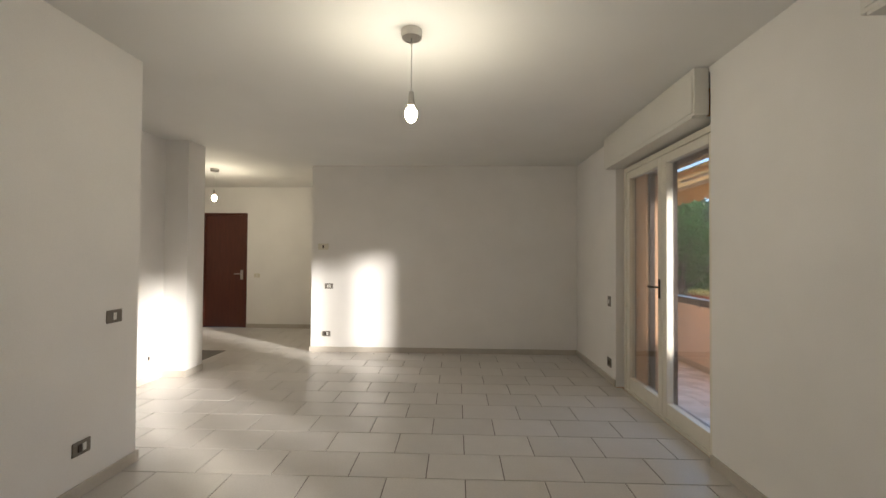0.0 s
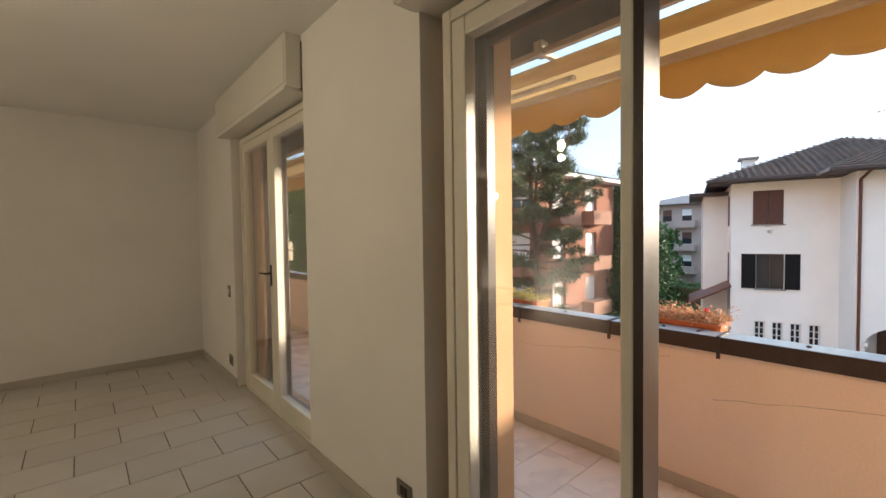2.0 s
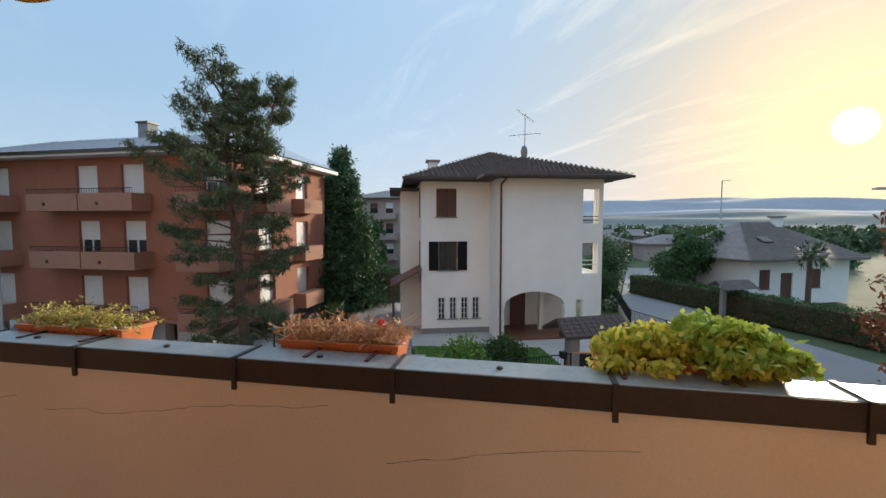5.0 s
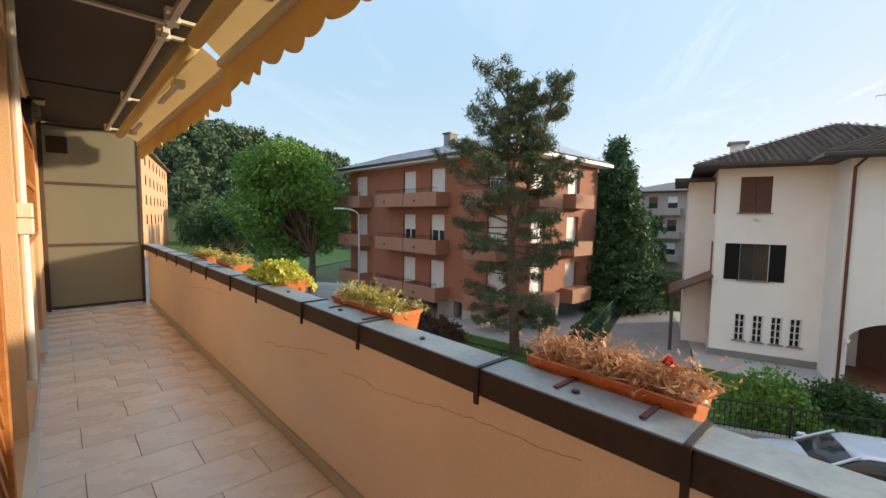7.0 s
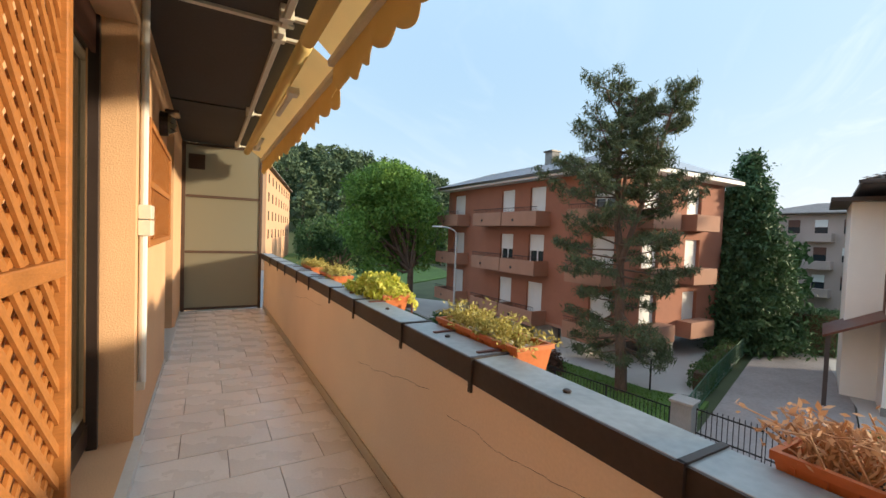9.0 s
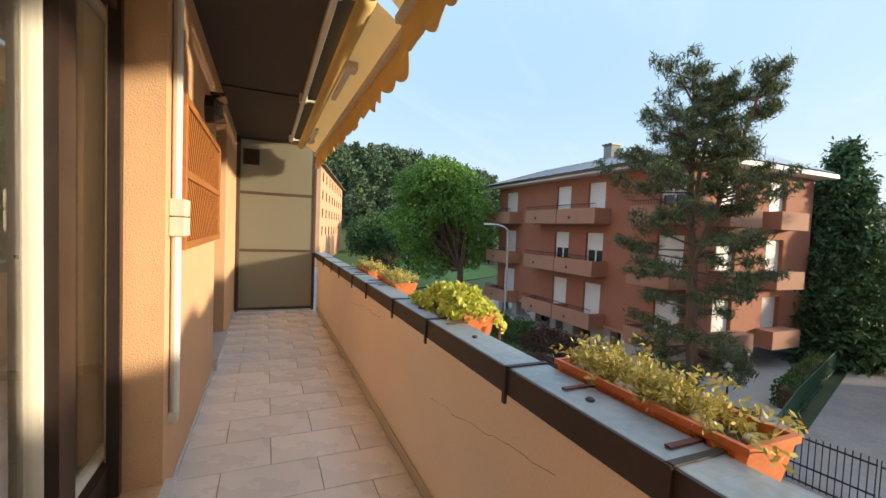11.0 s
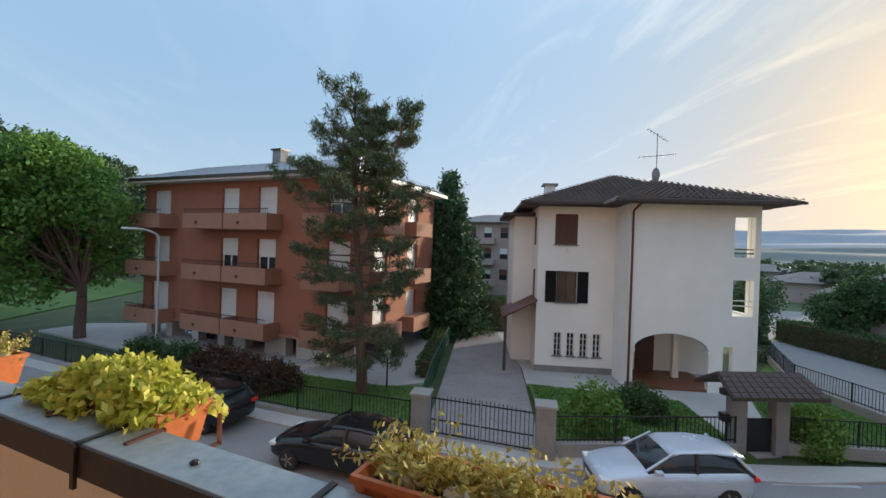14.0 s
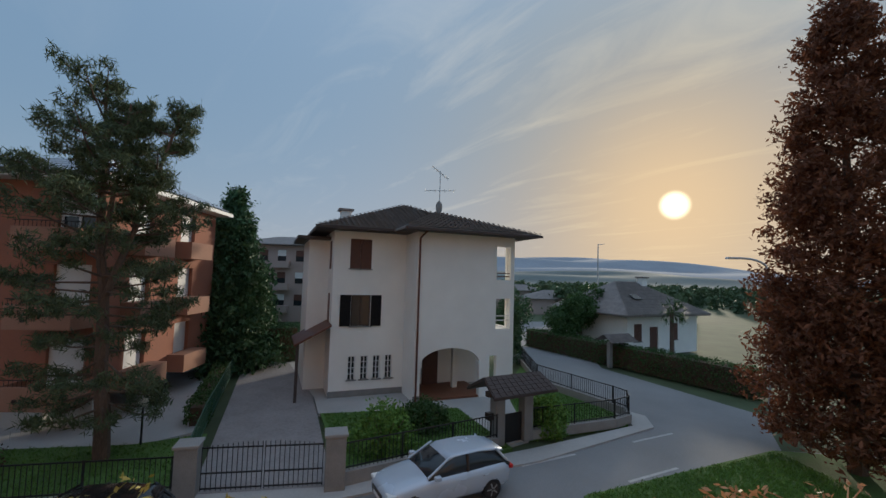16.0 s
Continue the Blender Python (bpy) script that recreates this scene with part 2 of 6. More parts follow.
M_GALV = mat("weathered_zinc", (0.42, 0.44, 0.44), 0.42, 0.16, 5, 35, 0.1, metal=0.55, col2=(0.27, 0.29, 0.29))
M_CAPEDGE = mat("brown_cap_flashing", (0.055, 0.042, 0.036), 0.5, 0.15, 7, 60, 0.1, metal=0.2)
M_ORANGE = mat("orange_render", (0.70, 0.43, 0.24), 0.9, 0.07, 2.5, 120, 0.5, depth=0.006)
M_PARAPET = mat("peach_parapet_paint", (0.87, 0.75, 0.63), 0.8, 0.05, 1.6, 90, 0.2, depth=0.003)
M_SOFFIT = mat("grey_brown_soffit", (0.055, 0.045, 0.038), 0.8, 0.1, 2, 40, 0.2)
M_MARBLE = mat("pale_marble_sill", (0.70, 0.69, 0.66), 0.35, 0.06, 5, 40, 0.05)
M_LATTICE = mat("orange_stained_wood", (0.42, 0.165, 0.042), 0.55, 0.15, 6, 50, 0.2, stretch=(1, 1, 4))
M_SCREENFR = mat("brown_screen_frame", (0.075, 0.045, 0.032), 0.45, 0.12, 6, 60, 0.1)
M_FABRIC = mat("yellow_awning_cloth", (0.72, 0.53, 0.21), 0.9, 0.07, 2, 200, 0.2, depth=0.002)
def sheer(m, col, amount):
    """Let some daylight through a cloth."""
    nt = m.node_tree
    tr = nt.nodes.new("ShaderNodeBsdfTranslucent")
    tr.inputs["Color"].default_value = (*col, 1)
    ms = nt.nodes.new("ShaderNodeMixShader")
    ms.inputs[0].default_value = amount
    link(nt, nt.nodes["Principled BSDF"].outputs[0], ms.inputs[1])
    link(nt, tr.outputs[0], ms.inputs[2])
    link(nt, ms.outputs[0], nt.nodes["Material Output"].inputs["Surface"])


sheer(M_FABRIC, (0.80, 0.60, 0.28), 0.16)
M_AWNBAR = mat("ivory_awning_metal", (0.62, 0.58, 0.48), 0.45, 0.08, 6, 60, 0.05)
M_PLASTIC = mat("ivory_plastic", (0.70, 0.66, 0.55), 0.45, 0.04, 10, 90, 0.04)
M_SWITCH = mat("bronze_plate", (0.22, 0.20, 0.17), 0.4, 0.08, 12, 90, 0.05, metal=0.4)
M_WHITEPL = mat("white_plastic", (0.75, 0.74, 0.70), 0.4, 0.03, 12, 90, 0.03)
M_TERRA = mat("terracotta_plastic", (0.56, 0.17, 0.055), 0.5, 0.12, 9, 60, 0.12)
M_SOIL = mat("potting_soil", (0.10, 0.065, 0.04), 0.95, 0.25, 12, 60, 0.8, depth=0.02)
M_PEBBLE = mat("pale_pebble", (0.62, 0.58, 0.52), 0.6, 0.1, 20, 90, 0.1)
M_DOOR = mat("dark_red_brown_door", (0.10, 0.028, 0.016), 0.35, 0.15, 4, 50, 0.08, stretch=(6, 6, 1))
M_CHROME = mat("brushed_nickel", (0.5, 0.48, 0.44), 0.3, 0.05, 9, 90, 0.03, metal=1.0)
M_GLASS = glass_mat("window_glass")
M_FROST = glass_mat("frosted_panel", (0.8, 0.8, 0.75), 0.4, 0.93, (0.40, 0.37, 0.28))
M_BULB = glow_mat("bulb_glow", (1.0, 0.72, 0.36), 14.0)
M_ASPHALT = mat("grey_asphalt", (0.25, 0.25, 0.255), 0.85, 0.12, 0.35, 25, 0.4, depth=0.01)
M_PAVE = mat("pale_concrete_paving", (0.44, 0.43, 0.42), 0.85, 0.1, 0.5, 20, 0.3)
M_DRIVE = mat("porphyry_drive", (0.29, 0.265, 0.265), 0.85, 0.15, 0.8, 9, 0.5, depth=0.02)
M_GRASS = mat("lawn_ground", (0.09, 0.17, 0.035), 0.95, 0.2, 0.6, 14, 0.6, depth=0.03)
M_LAND = mat("far_land", (0.075, 0.10, 0.045), 0.95, 0.25, 0.02, 0.4, 0.2)
M_KERB = mat("stone_kerb", (0.30, 0.29, 0.28), 0.85, 0.1, 2, 30, 0.3)
M_HWALL = mat("white_house_render", (0.86, 0.85, 0.82), 0.9, 0.04, 0.8, 30, 0.3)
M_ROOF = mat("grey_brown_roof_tile", (0.27, 0.235, 0.22), 0.85, 0.18, 2.0, 12, 0.4, depth=0.02)
M_EAVE = mat("dark_eave_wood", (0.07, 0.05, 0.045), 0.7, 0.15, 3, 30, 0.2)
M_SHUT = mat("brown_shutter_wood", (0.12, 0.05, 0.035), 0.6, 0.15, 4, 40, 0.15)
M_BLACKSH = mat("black_shutter", (0.012, 0.012, 0.014), 0.6, 0.15, 4, 40, 0.1, spec=0.15)
M_COPPER = mat("copper_downpipe", (0.15, 0.055, 0.04), 0.5, 0.15, 4, 40, 0.1, metal=0.4)
M_BRICK = mat("red_brown_cladding", (0.33, 0.135, 0.085), 0.85, 0.08, 0.9, 18, 0.3)
M_BBALC = mat("brown_pink_balcony", (0.36, 0.19, 0.13), 0.85, 0.08, 1.2, 20, 0.2)
M_BLIND = mat("white_roller_blind", (0.72, 0.72, 0.72), 0.6, 0.04, 2, 30, 0.1)
M_PALEWALL = mat("pale_ground_floor_wall", (0.52, 0.50, 0.47), 0.85, 0.08, 1, 20, 0.2)
M_SOLAR = mat("metal_roof_sheet", (0.42, 0.45, 0.50), 0.4, 0.05, 0.5, 12, 0.05, metal=0.3)
M_WHITETRIM = mat("white_fascia", (0.72, 0.72, 0.72), 0.6, 0.04, 1, 20, 0.1)
M_PEACHW = mat("peach_house_wall", (0.60, 0.36, 0.22), 0.9, 0.06, 0.5, 12, 0.2)
M_PINKW = mat("pink_grey_house_wall", (0.42, 0.33, 0.30), 0.9, 0.06, 0.5, 12, 0.2)
M_DARKGLASS = mat("dark_window_glass", (0.03, 0.035, 0.04), 0.08, 0.1, 1, 10, 0.0)
M_IRON = mat("dark_iron", (0.03, 0.03, 0.032), 0.5, 0.1, 5, 40, 0.1, metal=0.5)
M_FGREEN = mat("green_mesh_fence", (0.04, 0.11, 0.07), 0.6, 0.1, 5, 40, 0.1)
M_STONE = mat("grey_stone_pillar", (0.26, 0.255, 0.25), 0.85, 0.12, 2, 30, 0.4, depth=0.01)
M_BARK = mat("pine_bark", (0.15, 0.10, 0.075), 0.9, 0.25, 3, 20, 0.8, stretch=(1, 1, 0.3), depth=0.03)
M_GREYPOLE = mat("galvanised_pole", (0.5, 0.52, 0.53), 0.5, 0.08, 3, 30, 0.05, metal=0.4)
M_SILVER = mat("silver_blue_car_paint", (0.50, 0.56, 0.65), 0.25, 0.02, 1, 60, 0.0, metal=0.2)
M_BLACKCAR = mat("black_car_paint", (0.012, 0.012, 0.014), 0.15, 0.05, 1, 60, 0.0)
M_RUBBER = mat("tyre_rubber", (0.02, 0.02, 0.02), 0.8, 0.1, 9, 60, 0.2)
M_WHITELINE = mat("road_marking", (0.5, 0.5, 0.5), 0.8, 0.15, 3, 30, 0.1)
M_WOODIN = mat("red_wood_floor", (0.20, 0.075, 0.04), 0.5, 0.1, 3, 30, 0.1)
L_PINE = leaf_mat("pine_needles", (0.04, 0.06, 0.032), (0.13, 0.17, 0.085), 0.15)
L_CONIF = leaf_mat("dark_conifer", (0.035, 0.075, 0.036), (0.085, 0.16, 0.07), 0.12)
L_ROUND = leaf_mat("broadleaf_green", (0.08, 0.17, 0.035), (0.20, 0.34, 0.07))
L_HEDGE = leaf_mat("hedge_green", (0.035, 0.075, 0.025), (0.085, 0.15, 0.05))
L_WOOD = leaf_mat("far_wood_green", (0.06, 0.095, 0.05), (0.11, 0.16, 0.08), 0.1)
L_RUST = leaf_mat("rusty_foliage", (0.11, 0.045, 0.028), (0.26, 0.11, 0.06), 0.3)
L_SHRUBRED = leaf_mat("brown_red_shrub", (0.04, 0.03, 0.02), (0.13, 0.07, 0.05))
L_SEDUM = leaf_mat("yellow_green_sedum", (0.40, 0.44, 0.05), (0.80, 0.76, 0.18), 0.3)
L_SEDUMG = leaf_mat("fresh_green_sedum", (0.22, 0.36, 0.05), (0.60, 0.68, 0.16), 0.3)
L_DRY = leaf_mat("dry_stems", (0.48, 0.26, 0.14), (0.76, 0.50, 0.30), 0.15)
L_GRASSDRY = leaf_mat("yellowing_sedge", (0.28, 0.25, 0.06), (0.66, 0.58, 0.20), 0.2)
L_LAWN = leaf_mat("lawn_blades", (0.07, 0.15, 0.03), (0.15, 0.27, 0.06), 0.2)
L_RED = leaf_mat("red_petals", (0.6, 0.02, 0.02), (0.75, 0.05, 0.05), 0.2)


# ---- mesh helpers ----
def box(bm, x0, x1, y0, y1, z0, z1, bev=0.0, m=None):
    r = bmesh.ops.create_cube(bm, size=1.0)
    vs = r["verts"]
    for v in vs:
        v.co = Vector((x0 if v.co.x < 0 else x1, y0 if v.co.y < 0 else y1, z0 if v.co.z < 0 else z1))
    if bev:
        es = list({e for v in vs for e in v.link_edges})
        b = bmesh.ops.bevel(bm, geom=es, offset=bev, segments=2, affect="EDGES", profile=0.5)
        vs = list({v for f in b["faces"] for v in f.verts} | {v for v in vs if v.is_valid})
    if m:
        bmesh.ops.transform(bm, matrix=m, verts=[v for v in vs if v.is_valid])
    return vs


def tube(bm, a, b, r0, r1=None, seg=8):
    """A tapered rod from a to b."""
    a, b = Vector(a), Vector(b)
    r1 = r0 if r1 is None else r1
    d = b - a
    m = Matrix.Translation((a + b) / 2) @ d.to_track_quat("Z", "Y").to_matrix().to_4x4()
    bmesh.ops.create_cone(bm, cap_ends=True, segments=seg, radius1=r0, radius2=max(r1, 0.0005), depth=d.length, matrix=m)


def ball(bm, c, r, sx=1, sy=1, sz=1, seg=12):
    bmesh.ops.create_uvsphere(bm, u_segments=seg, v_segments=max(6, seg // 2 + 2), radius=r, matrix=Matrix.Translation(c) @ Matrix.Diagonal((sx, sy, sz, 1)))


def prism(bm, pts, z0, z1):
    """A flat outline (x, y) raised from z0 to z1."""
    lo = [bm.verts.new((x, y, z0)) for x, y in pts]
    hi = [bm.verts.new((x, y, z1)) for x, y in pts]
    n = len(pts)
    bm.faces.new(lo[::-1])
    bm.faces.new(hi)
    for i in range(n):
        bm.faces.new((lo[i], lo[(i + 1) % n], hi[(i + 1) % n], hi[i]))


def mesh_of(name, bm, material, smooth=False):
    me = bpy.data.meshes.new(name)
    bmesh.ops.recalc_face_normals(bm, faces=bm.faces)
    bm.to_mesh(me)
    bm.free()
    for mm in (material if isinstance(material, (list, tuple)) else [material]):
        me.materials.append(mm)
    if smooth:
        me.polygons.foreach_set("use_smooth", [True] * len(me.polygons))
    return me


def part(name, bm, material, parent=None, label="", smooth=False, at=None):
    ob = new(name, mesh_of(name, bm, material, smooth))
    if parent:
        ob.parent = parent
    if at is not None:
        ob.matrix_basis = at
    return tagged(ob, label)


def thing(name, label, category, at=None, group="", kind=""):
    ob = new(name)
    ob.empty_display_size = 0.1
    if at is not None:
        ob.matrix_basis = at
    return tagged(ob, label, category, group, kind)


def boxpart(name, dims, material, parent=None, label="", bev=0.0, at=None):
    bm = bmesh.new()
    box(bm, *dims, bev=bev)
    return part(name, bm, material, parent, label, at=at)


def structure(name, dims, material, label, category, bev=0.0):
    return tagged(boxpart(name, dims, material, None, label, bev), "", category, "", "structure")


def holed(bm, w0, w1, z0, z1, t0, t1, holes, m=None):
    """A wall along local x from w0 to w1, between depths t0 and t1, with openings (a, b, low, high)."""
    xs = sorted({w0, w1, *[h[0] for h in holes], *[h[1] for h in holes]})
    for xa, xb in zip(xs, xs[1:]):
        if xa < w0 or xb > w1:
            continue
        cuts = sorted([(h[2], h[3]) for h in holes if h[0] <= xa + 1e-6 and h[1] >= xb - 1e-6])
        z = z0
        for lo, hi in cuts:
            if lo > z + 1e-6:
                box(bm, xa, xb, t0, t1, z, lo, m=m)
            z = max(z, hi)
        if z < z1 - 1e-6:
            box(bm, xa, xb, t0, t1, z, z1, m=m)


def leaves(name, pts, material, parent, size=0.1, per=6, spread=0.15, slim=0.5, label="", up=0.0, seed=1, kind=""):
    """Many small pointed leaves in clumps round the given points."""
    rng = np.random.default_rng(seed)
    pts = np.asarray(pts, float)
    n = len(pts) * per
    c = np.repeat(pts, per, 0) + rng.normal(0, spread, (n, 3))
    d = rng.normal(0, 1, (n, 3))
    d[:, 2] += up
    d /= np.linalg.norm(d, axis=1)[:, None]
    s = np.cross(d, rng.normal(0, 1, (n, 3)))
    s /= np.linalg.norm(s, axis=1)[:, None]
    ln = size * rng.uniform(0.6, 1.3, (n, 1))
    v = np.stack([c - d * ln * 0.5, c + s * ln * slim * 0.5, c + d * ln * 0.5, c - s * ln * slim * 0.5], 1).reshape(-1, 3)
    f = np.arange(n * 4).reshape(-1, 4)
    me = bpy.data.meshes.new(name)
    me.from_pydata(v.tolist(), [], f.tolist())
    me.materials.append(material)
    ob = new(name, me)
    ob.parent = parent
    return tagged(ob, label, "", "", kind)


def obj_mesh(name, me, parent, m=None):
    ob = new(name, me)
    ob.parent = parent
    if m is not None:
        ob.matrix_basis = m
    return ob


# ---- the room ----
D1 = (3.70, 5.30)   # garden door seen down the room, along y
D2 = (0.95, 2.42)   # garden door walked through
CEIL, HEAD = 2.70, 2.36
BF = -0.12          # balcony floor


def room():
    structure("floor", (-4.3, 3.0, -1.6, 8.9, -0.14, -0.006), M_GROUT, "dark grout bed under stoneware floor tiles", "floor")
    structure("ceiling", (-4.4, 3.36, -1.7, 9.0, CEIL, CEIL + 0.25), M_CEIL, "plain white painted plaster ceiling", "ceiling")
    bm = bmesh.new()
    # wall to the balcony: an inner skin with wide openings, an outer one with narrow openings
    turn = Matrix(((0, -1, 0, 0), (1, 0, 0, 0), (0, 0, 1, 0), (0, 0, 0, 1)))
    holed(bm, -1.6, 9.0, -0.0, CEIL, -3.13, -3.0, [(D1[0] - 0.0, D1[1] + 0.08, 0, HEAD + 0.3), (D2[0] - 0.02, D2[1] + 0.08, 0, HEAD + 0.3)], turn)
    part_in = tagged(part("wall_east_inner", bm, M_WALL, None, "white painted plaster wall with two garden doors"), "", "wall", "", "structure")
    bm = bmesh.new()
    holed(bm, -1.6, 9.9, -0.14, CEIL - 0.06, -3.36, -3.133, [(3.56, 4.96, 0.0, 2.40), (1.0, 2.31, 0.0, 2.40), (7.0, 8.05, -0.05, 2.40)], turn)
    tagged(part("wall_east_outer", bm, M_ORANGE, None, "rough orange rendered outer wall of the balcony"), "", "wall", "", "structure")
    structure("wall_north", (-0.83, 3.0, 6.82, 7.0, 0, CEIL), M_WALL, "white painted plaster end wall of the living room", "wall")
    structure("wall_corridor_side", (-0.83, -0.68, 7.0, 8.7, 0, CEIL), M_WALL, "white plaster side wall of the entrance hall", "wall")
    bm = bmesh.new()
    holed(bm, -4.3, 3.0, 0, CEIL, 8.7, 8.9, [(-3.62, -2.75, 0, 2.2)])
    tagged(part("wall_hall_north", bm, M_WALL, None, "white plaster wall of the hall with the entrance door"), "", "wall", "", "structure")
    structure("wall_west", (-1.05, -0.87, -1.6, 3.58, 0, CEIL), M_WALL, "white plaster partition wall with switch and socket plates", "wall")
    structure("wall_alcove_back", (-2.25, -2.06, 3.4, 5.47, 0, CEIL), M_WALL, "white plaster back wall of the side passage", "wall")
    structure("wall_alcove_pier", (-2.25, -1.79, 5.47, 5.78, 0, CEIL), M_WALL, "white plaster pier beside the hall opening", "wall")
    structure("wall_alcove_south", (-2.25, -1.05, 3.2, 3.4, 0, CEIL), M_WALL, "white plaster wall closing the side passage", "wall")
    structure("wall_hall_west", (-4.4, -4.3, 5.6, 8.9, 0, CEIL), M_WALL, "white plaster west wall of the entrance hall", "wall")
    structure("wall_hall_south", (-4.3, -2.25, 5.6, 5.78, 0, CEIL), M_WALL, "white plaster south wall of the entrance hall", "wall")
    structure("wall_south", (-1.05, 3.0, -1.75, -1.6, 0, CEIL), M_WALL, "plain white plaster wall at the south end", "wall")
    # baseboards
    k = 0
    for x0, x1, y0, y1 in [(-0.83, 2.985, 6.805, 6.82), (2.985, 3.0, 5.38, 6.82), (2.985, 3.0, 2.52, 3.70), (2.985, 3.0, -1.6, 0.86), (-0.87, -0.855, -1.6, 3.58),
                           (-1.05, -0.855, 3.58, 3.595), (-2.06, -2.045, 3.4, 5.455), (-2.06, -1.775, 5.455, 5.47), (-1.79, -1.775, 5.47, 5.78), (-2.75, -0.845, 8.685, 8.7), (-4.3, -3.62, 8.685, 8.7), (-0.845, -0.83, 6.805, 8.7)]:
        structure("baseboard", (x0, x1, y0, y1, 0, 0.075), M_SKIRT, "beige stoneware baseboard along the wall", "baseboard", 0.003)


def shutter_box(y0, y1):
    b = thing("shutter_box", "cream painted roller shutter box above the garden door", "shutter box", pose(0, 0, 0), "shutter boxes")
    boxpart("casing", (2.90, 3.0, y0, y1, 2.37, CEIL - 0.002), M_SHUTTERBOX, b, bev=0.004)
    boxpart("front_panel", (2.893, 2.9, y0 + 0.02, y1 - 0.02, 2.39, CEIL - 0.03), M_SHUTTERBOX, b, bev=0.002)
    boxpart("bottom_board", (2.9, 3.13, y0 + 0.03, y1 - 0.03, 2.355, 2.369), M_SHUTTERBOX, b)


def leaf_frame(name, w, h, parent, at, handle=None, lock=0.075, dark=0.0, hinge_trim=0.063):
    """One glazed leaf: local x runs from the hinge to the lock side, y is its depth."""
    s, d = 0.075, 0.03
    lf = thing(name, "", "")
    lf.parent = parent
    lf.matrix_basis = at
    for nm, dims in (("stile", (0, s, -d, d, 0, h)), ("stile", (w - lock, w - dark, -d, d, 0, h)), ("top_rail", (s, w - lock, -d, d, h - s, h)), ("bottom_rail", (s, w - lock, -d, d, 0, 0.13))):
        boxpart(nm, dims, M_FRAME, lf, bev=0.006)
    for nm, dims in (("outer_trim", (0.0, hinge_trim, d, d + 0.04, 0.004, h - 0.004)), ("outer_trim", (w - lock + 0.01, w - dark - (0.0 if dark else -0.001), d, d + 0.04, 0.004, h - 0.004)), ("outer_trim", (s, w - lock, d, d + 0.04, h - s + 0.012, h - 0.004)), ("outer_trim", (s, w - lock, d, d + 0.04, 0.004, 0.118))):
        boxpart(nm, dims, M_DARK, lf, "dark brown outer facing")
    boxpart("lock_edge", (w - dark, w + 0.004, -d + (0.012 if not dark else -0.003), d + 0.04, 0.004, h - 0.004), M_DARK, lf, "dark brown lock edge")
    g = boxpart("pane", (s, w - lock, -0.004, 0.004, 0.13, h - s), M_GLASS, lf)
    g.visible_shadow = False
    if handle:
        bm = bmesh.new()
        box(bm, w - s + 0.022, w - 0.022, -d - 0.008, -d, 1.0, 1.17, 0.004)
        tube(bm, (w - s / 2, -d, 1.1), (w - s / 2, -d - 0.05, 1.1), 0.009)
        tube(bm, (w - s / 2, -d - 0.05, 1.1), (w - s / 2 - 0.12, -d - 0.05, 1.1), 0.009)
        part("door_handle", bm, M_METAL, lf, "dark bronze lever handle")
    return lf


def garden_door(name, y0, y1, open_right, label):
    """Two glazed leaves in a frame in the wall to the balcony."""
    dr = tagged(thing(name, label, "door"), "", "", "", "structure")
    fx0, fx1, h = 3.055, 3.131, HEAD - 0.03
    for nm, dims in (("frame_post", (fx0, fx1, y0 + 0.001, y0 + 0.05, 0, h)), ("frame_post", (fx0, fx1, y1 - 0.05, y1 - 0.001, 0, h)), ("frame_head", (fx0, fx1, y0 + 0.05, y1 - 0.05, h - 0.05, h)), ("threshold", (fx0, fx1, y0 + 0.05, y1 - 0.05, 0, 0.03))):
        boxpart(nm, dims, M_FRAME, dr, bev=0.004)
    w = (y1 - y0 - 0.1) / 2
    hh = h - 0.085
    # leaf hinged at the far post; its outer side faces the balcony
    far = Matrix(((0, 1, 0, 3.09), (-1, 0, 0, y1 - 0.052), (0, 0, 1, 0.032), (0, 0, 0, 1)))
    leaf_frame("leaf", 0.757 if open_right else w - 0.002, hh, dr, far, handle=not open_right, lock=0.064 if open_right else 0.075, dark=0.024 if open_right else 0.0)
    near = Matrix(((0, 1, 0, 3.09), (1, 0, 0, y0 + 0.052), (0, 0, 1, 0.032), (0, 0, 0, 1)))
    if open_right:
        a = radians(open_right)
        near = Matrix.Translation((3.05, y0 + 0.05, 0.032)) @ Matrix.Rotation(a, 4, "Z") @ Matrix(((0, 1, 0, 0), (1, 0, 0, 0), (0, 0, 1, 0), (0, 0, 0, 1)))
    leaf_frame("leaf", 0.595 if open_right else w - 0.004, hh, dr, near, hinge_trim=0.028 if open_right else 0.063)
    return dr


room()
shutter_box(3.715, 5.46)
shutter_box(0.80, 2.55)
garden_door("door_1", D1[0], D1[1], 0, "closed cream double garden door with glass panes")
garden_door("door_2", D2[0], D2[1], 96, "cream glazed garden door with one leaf open inwards")


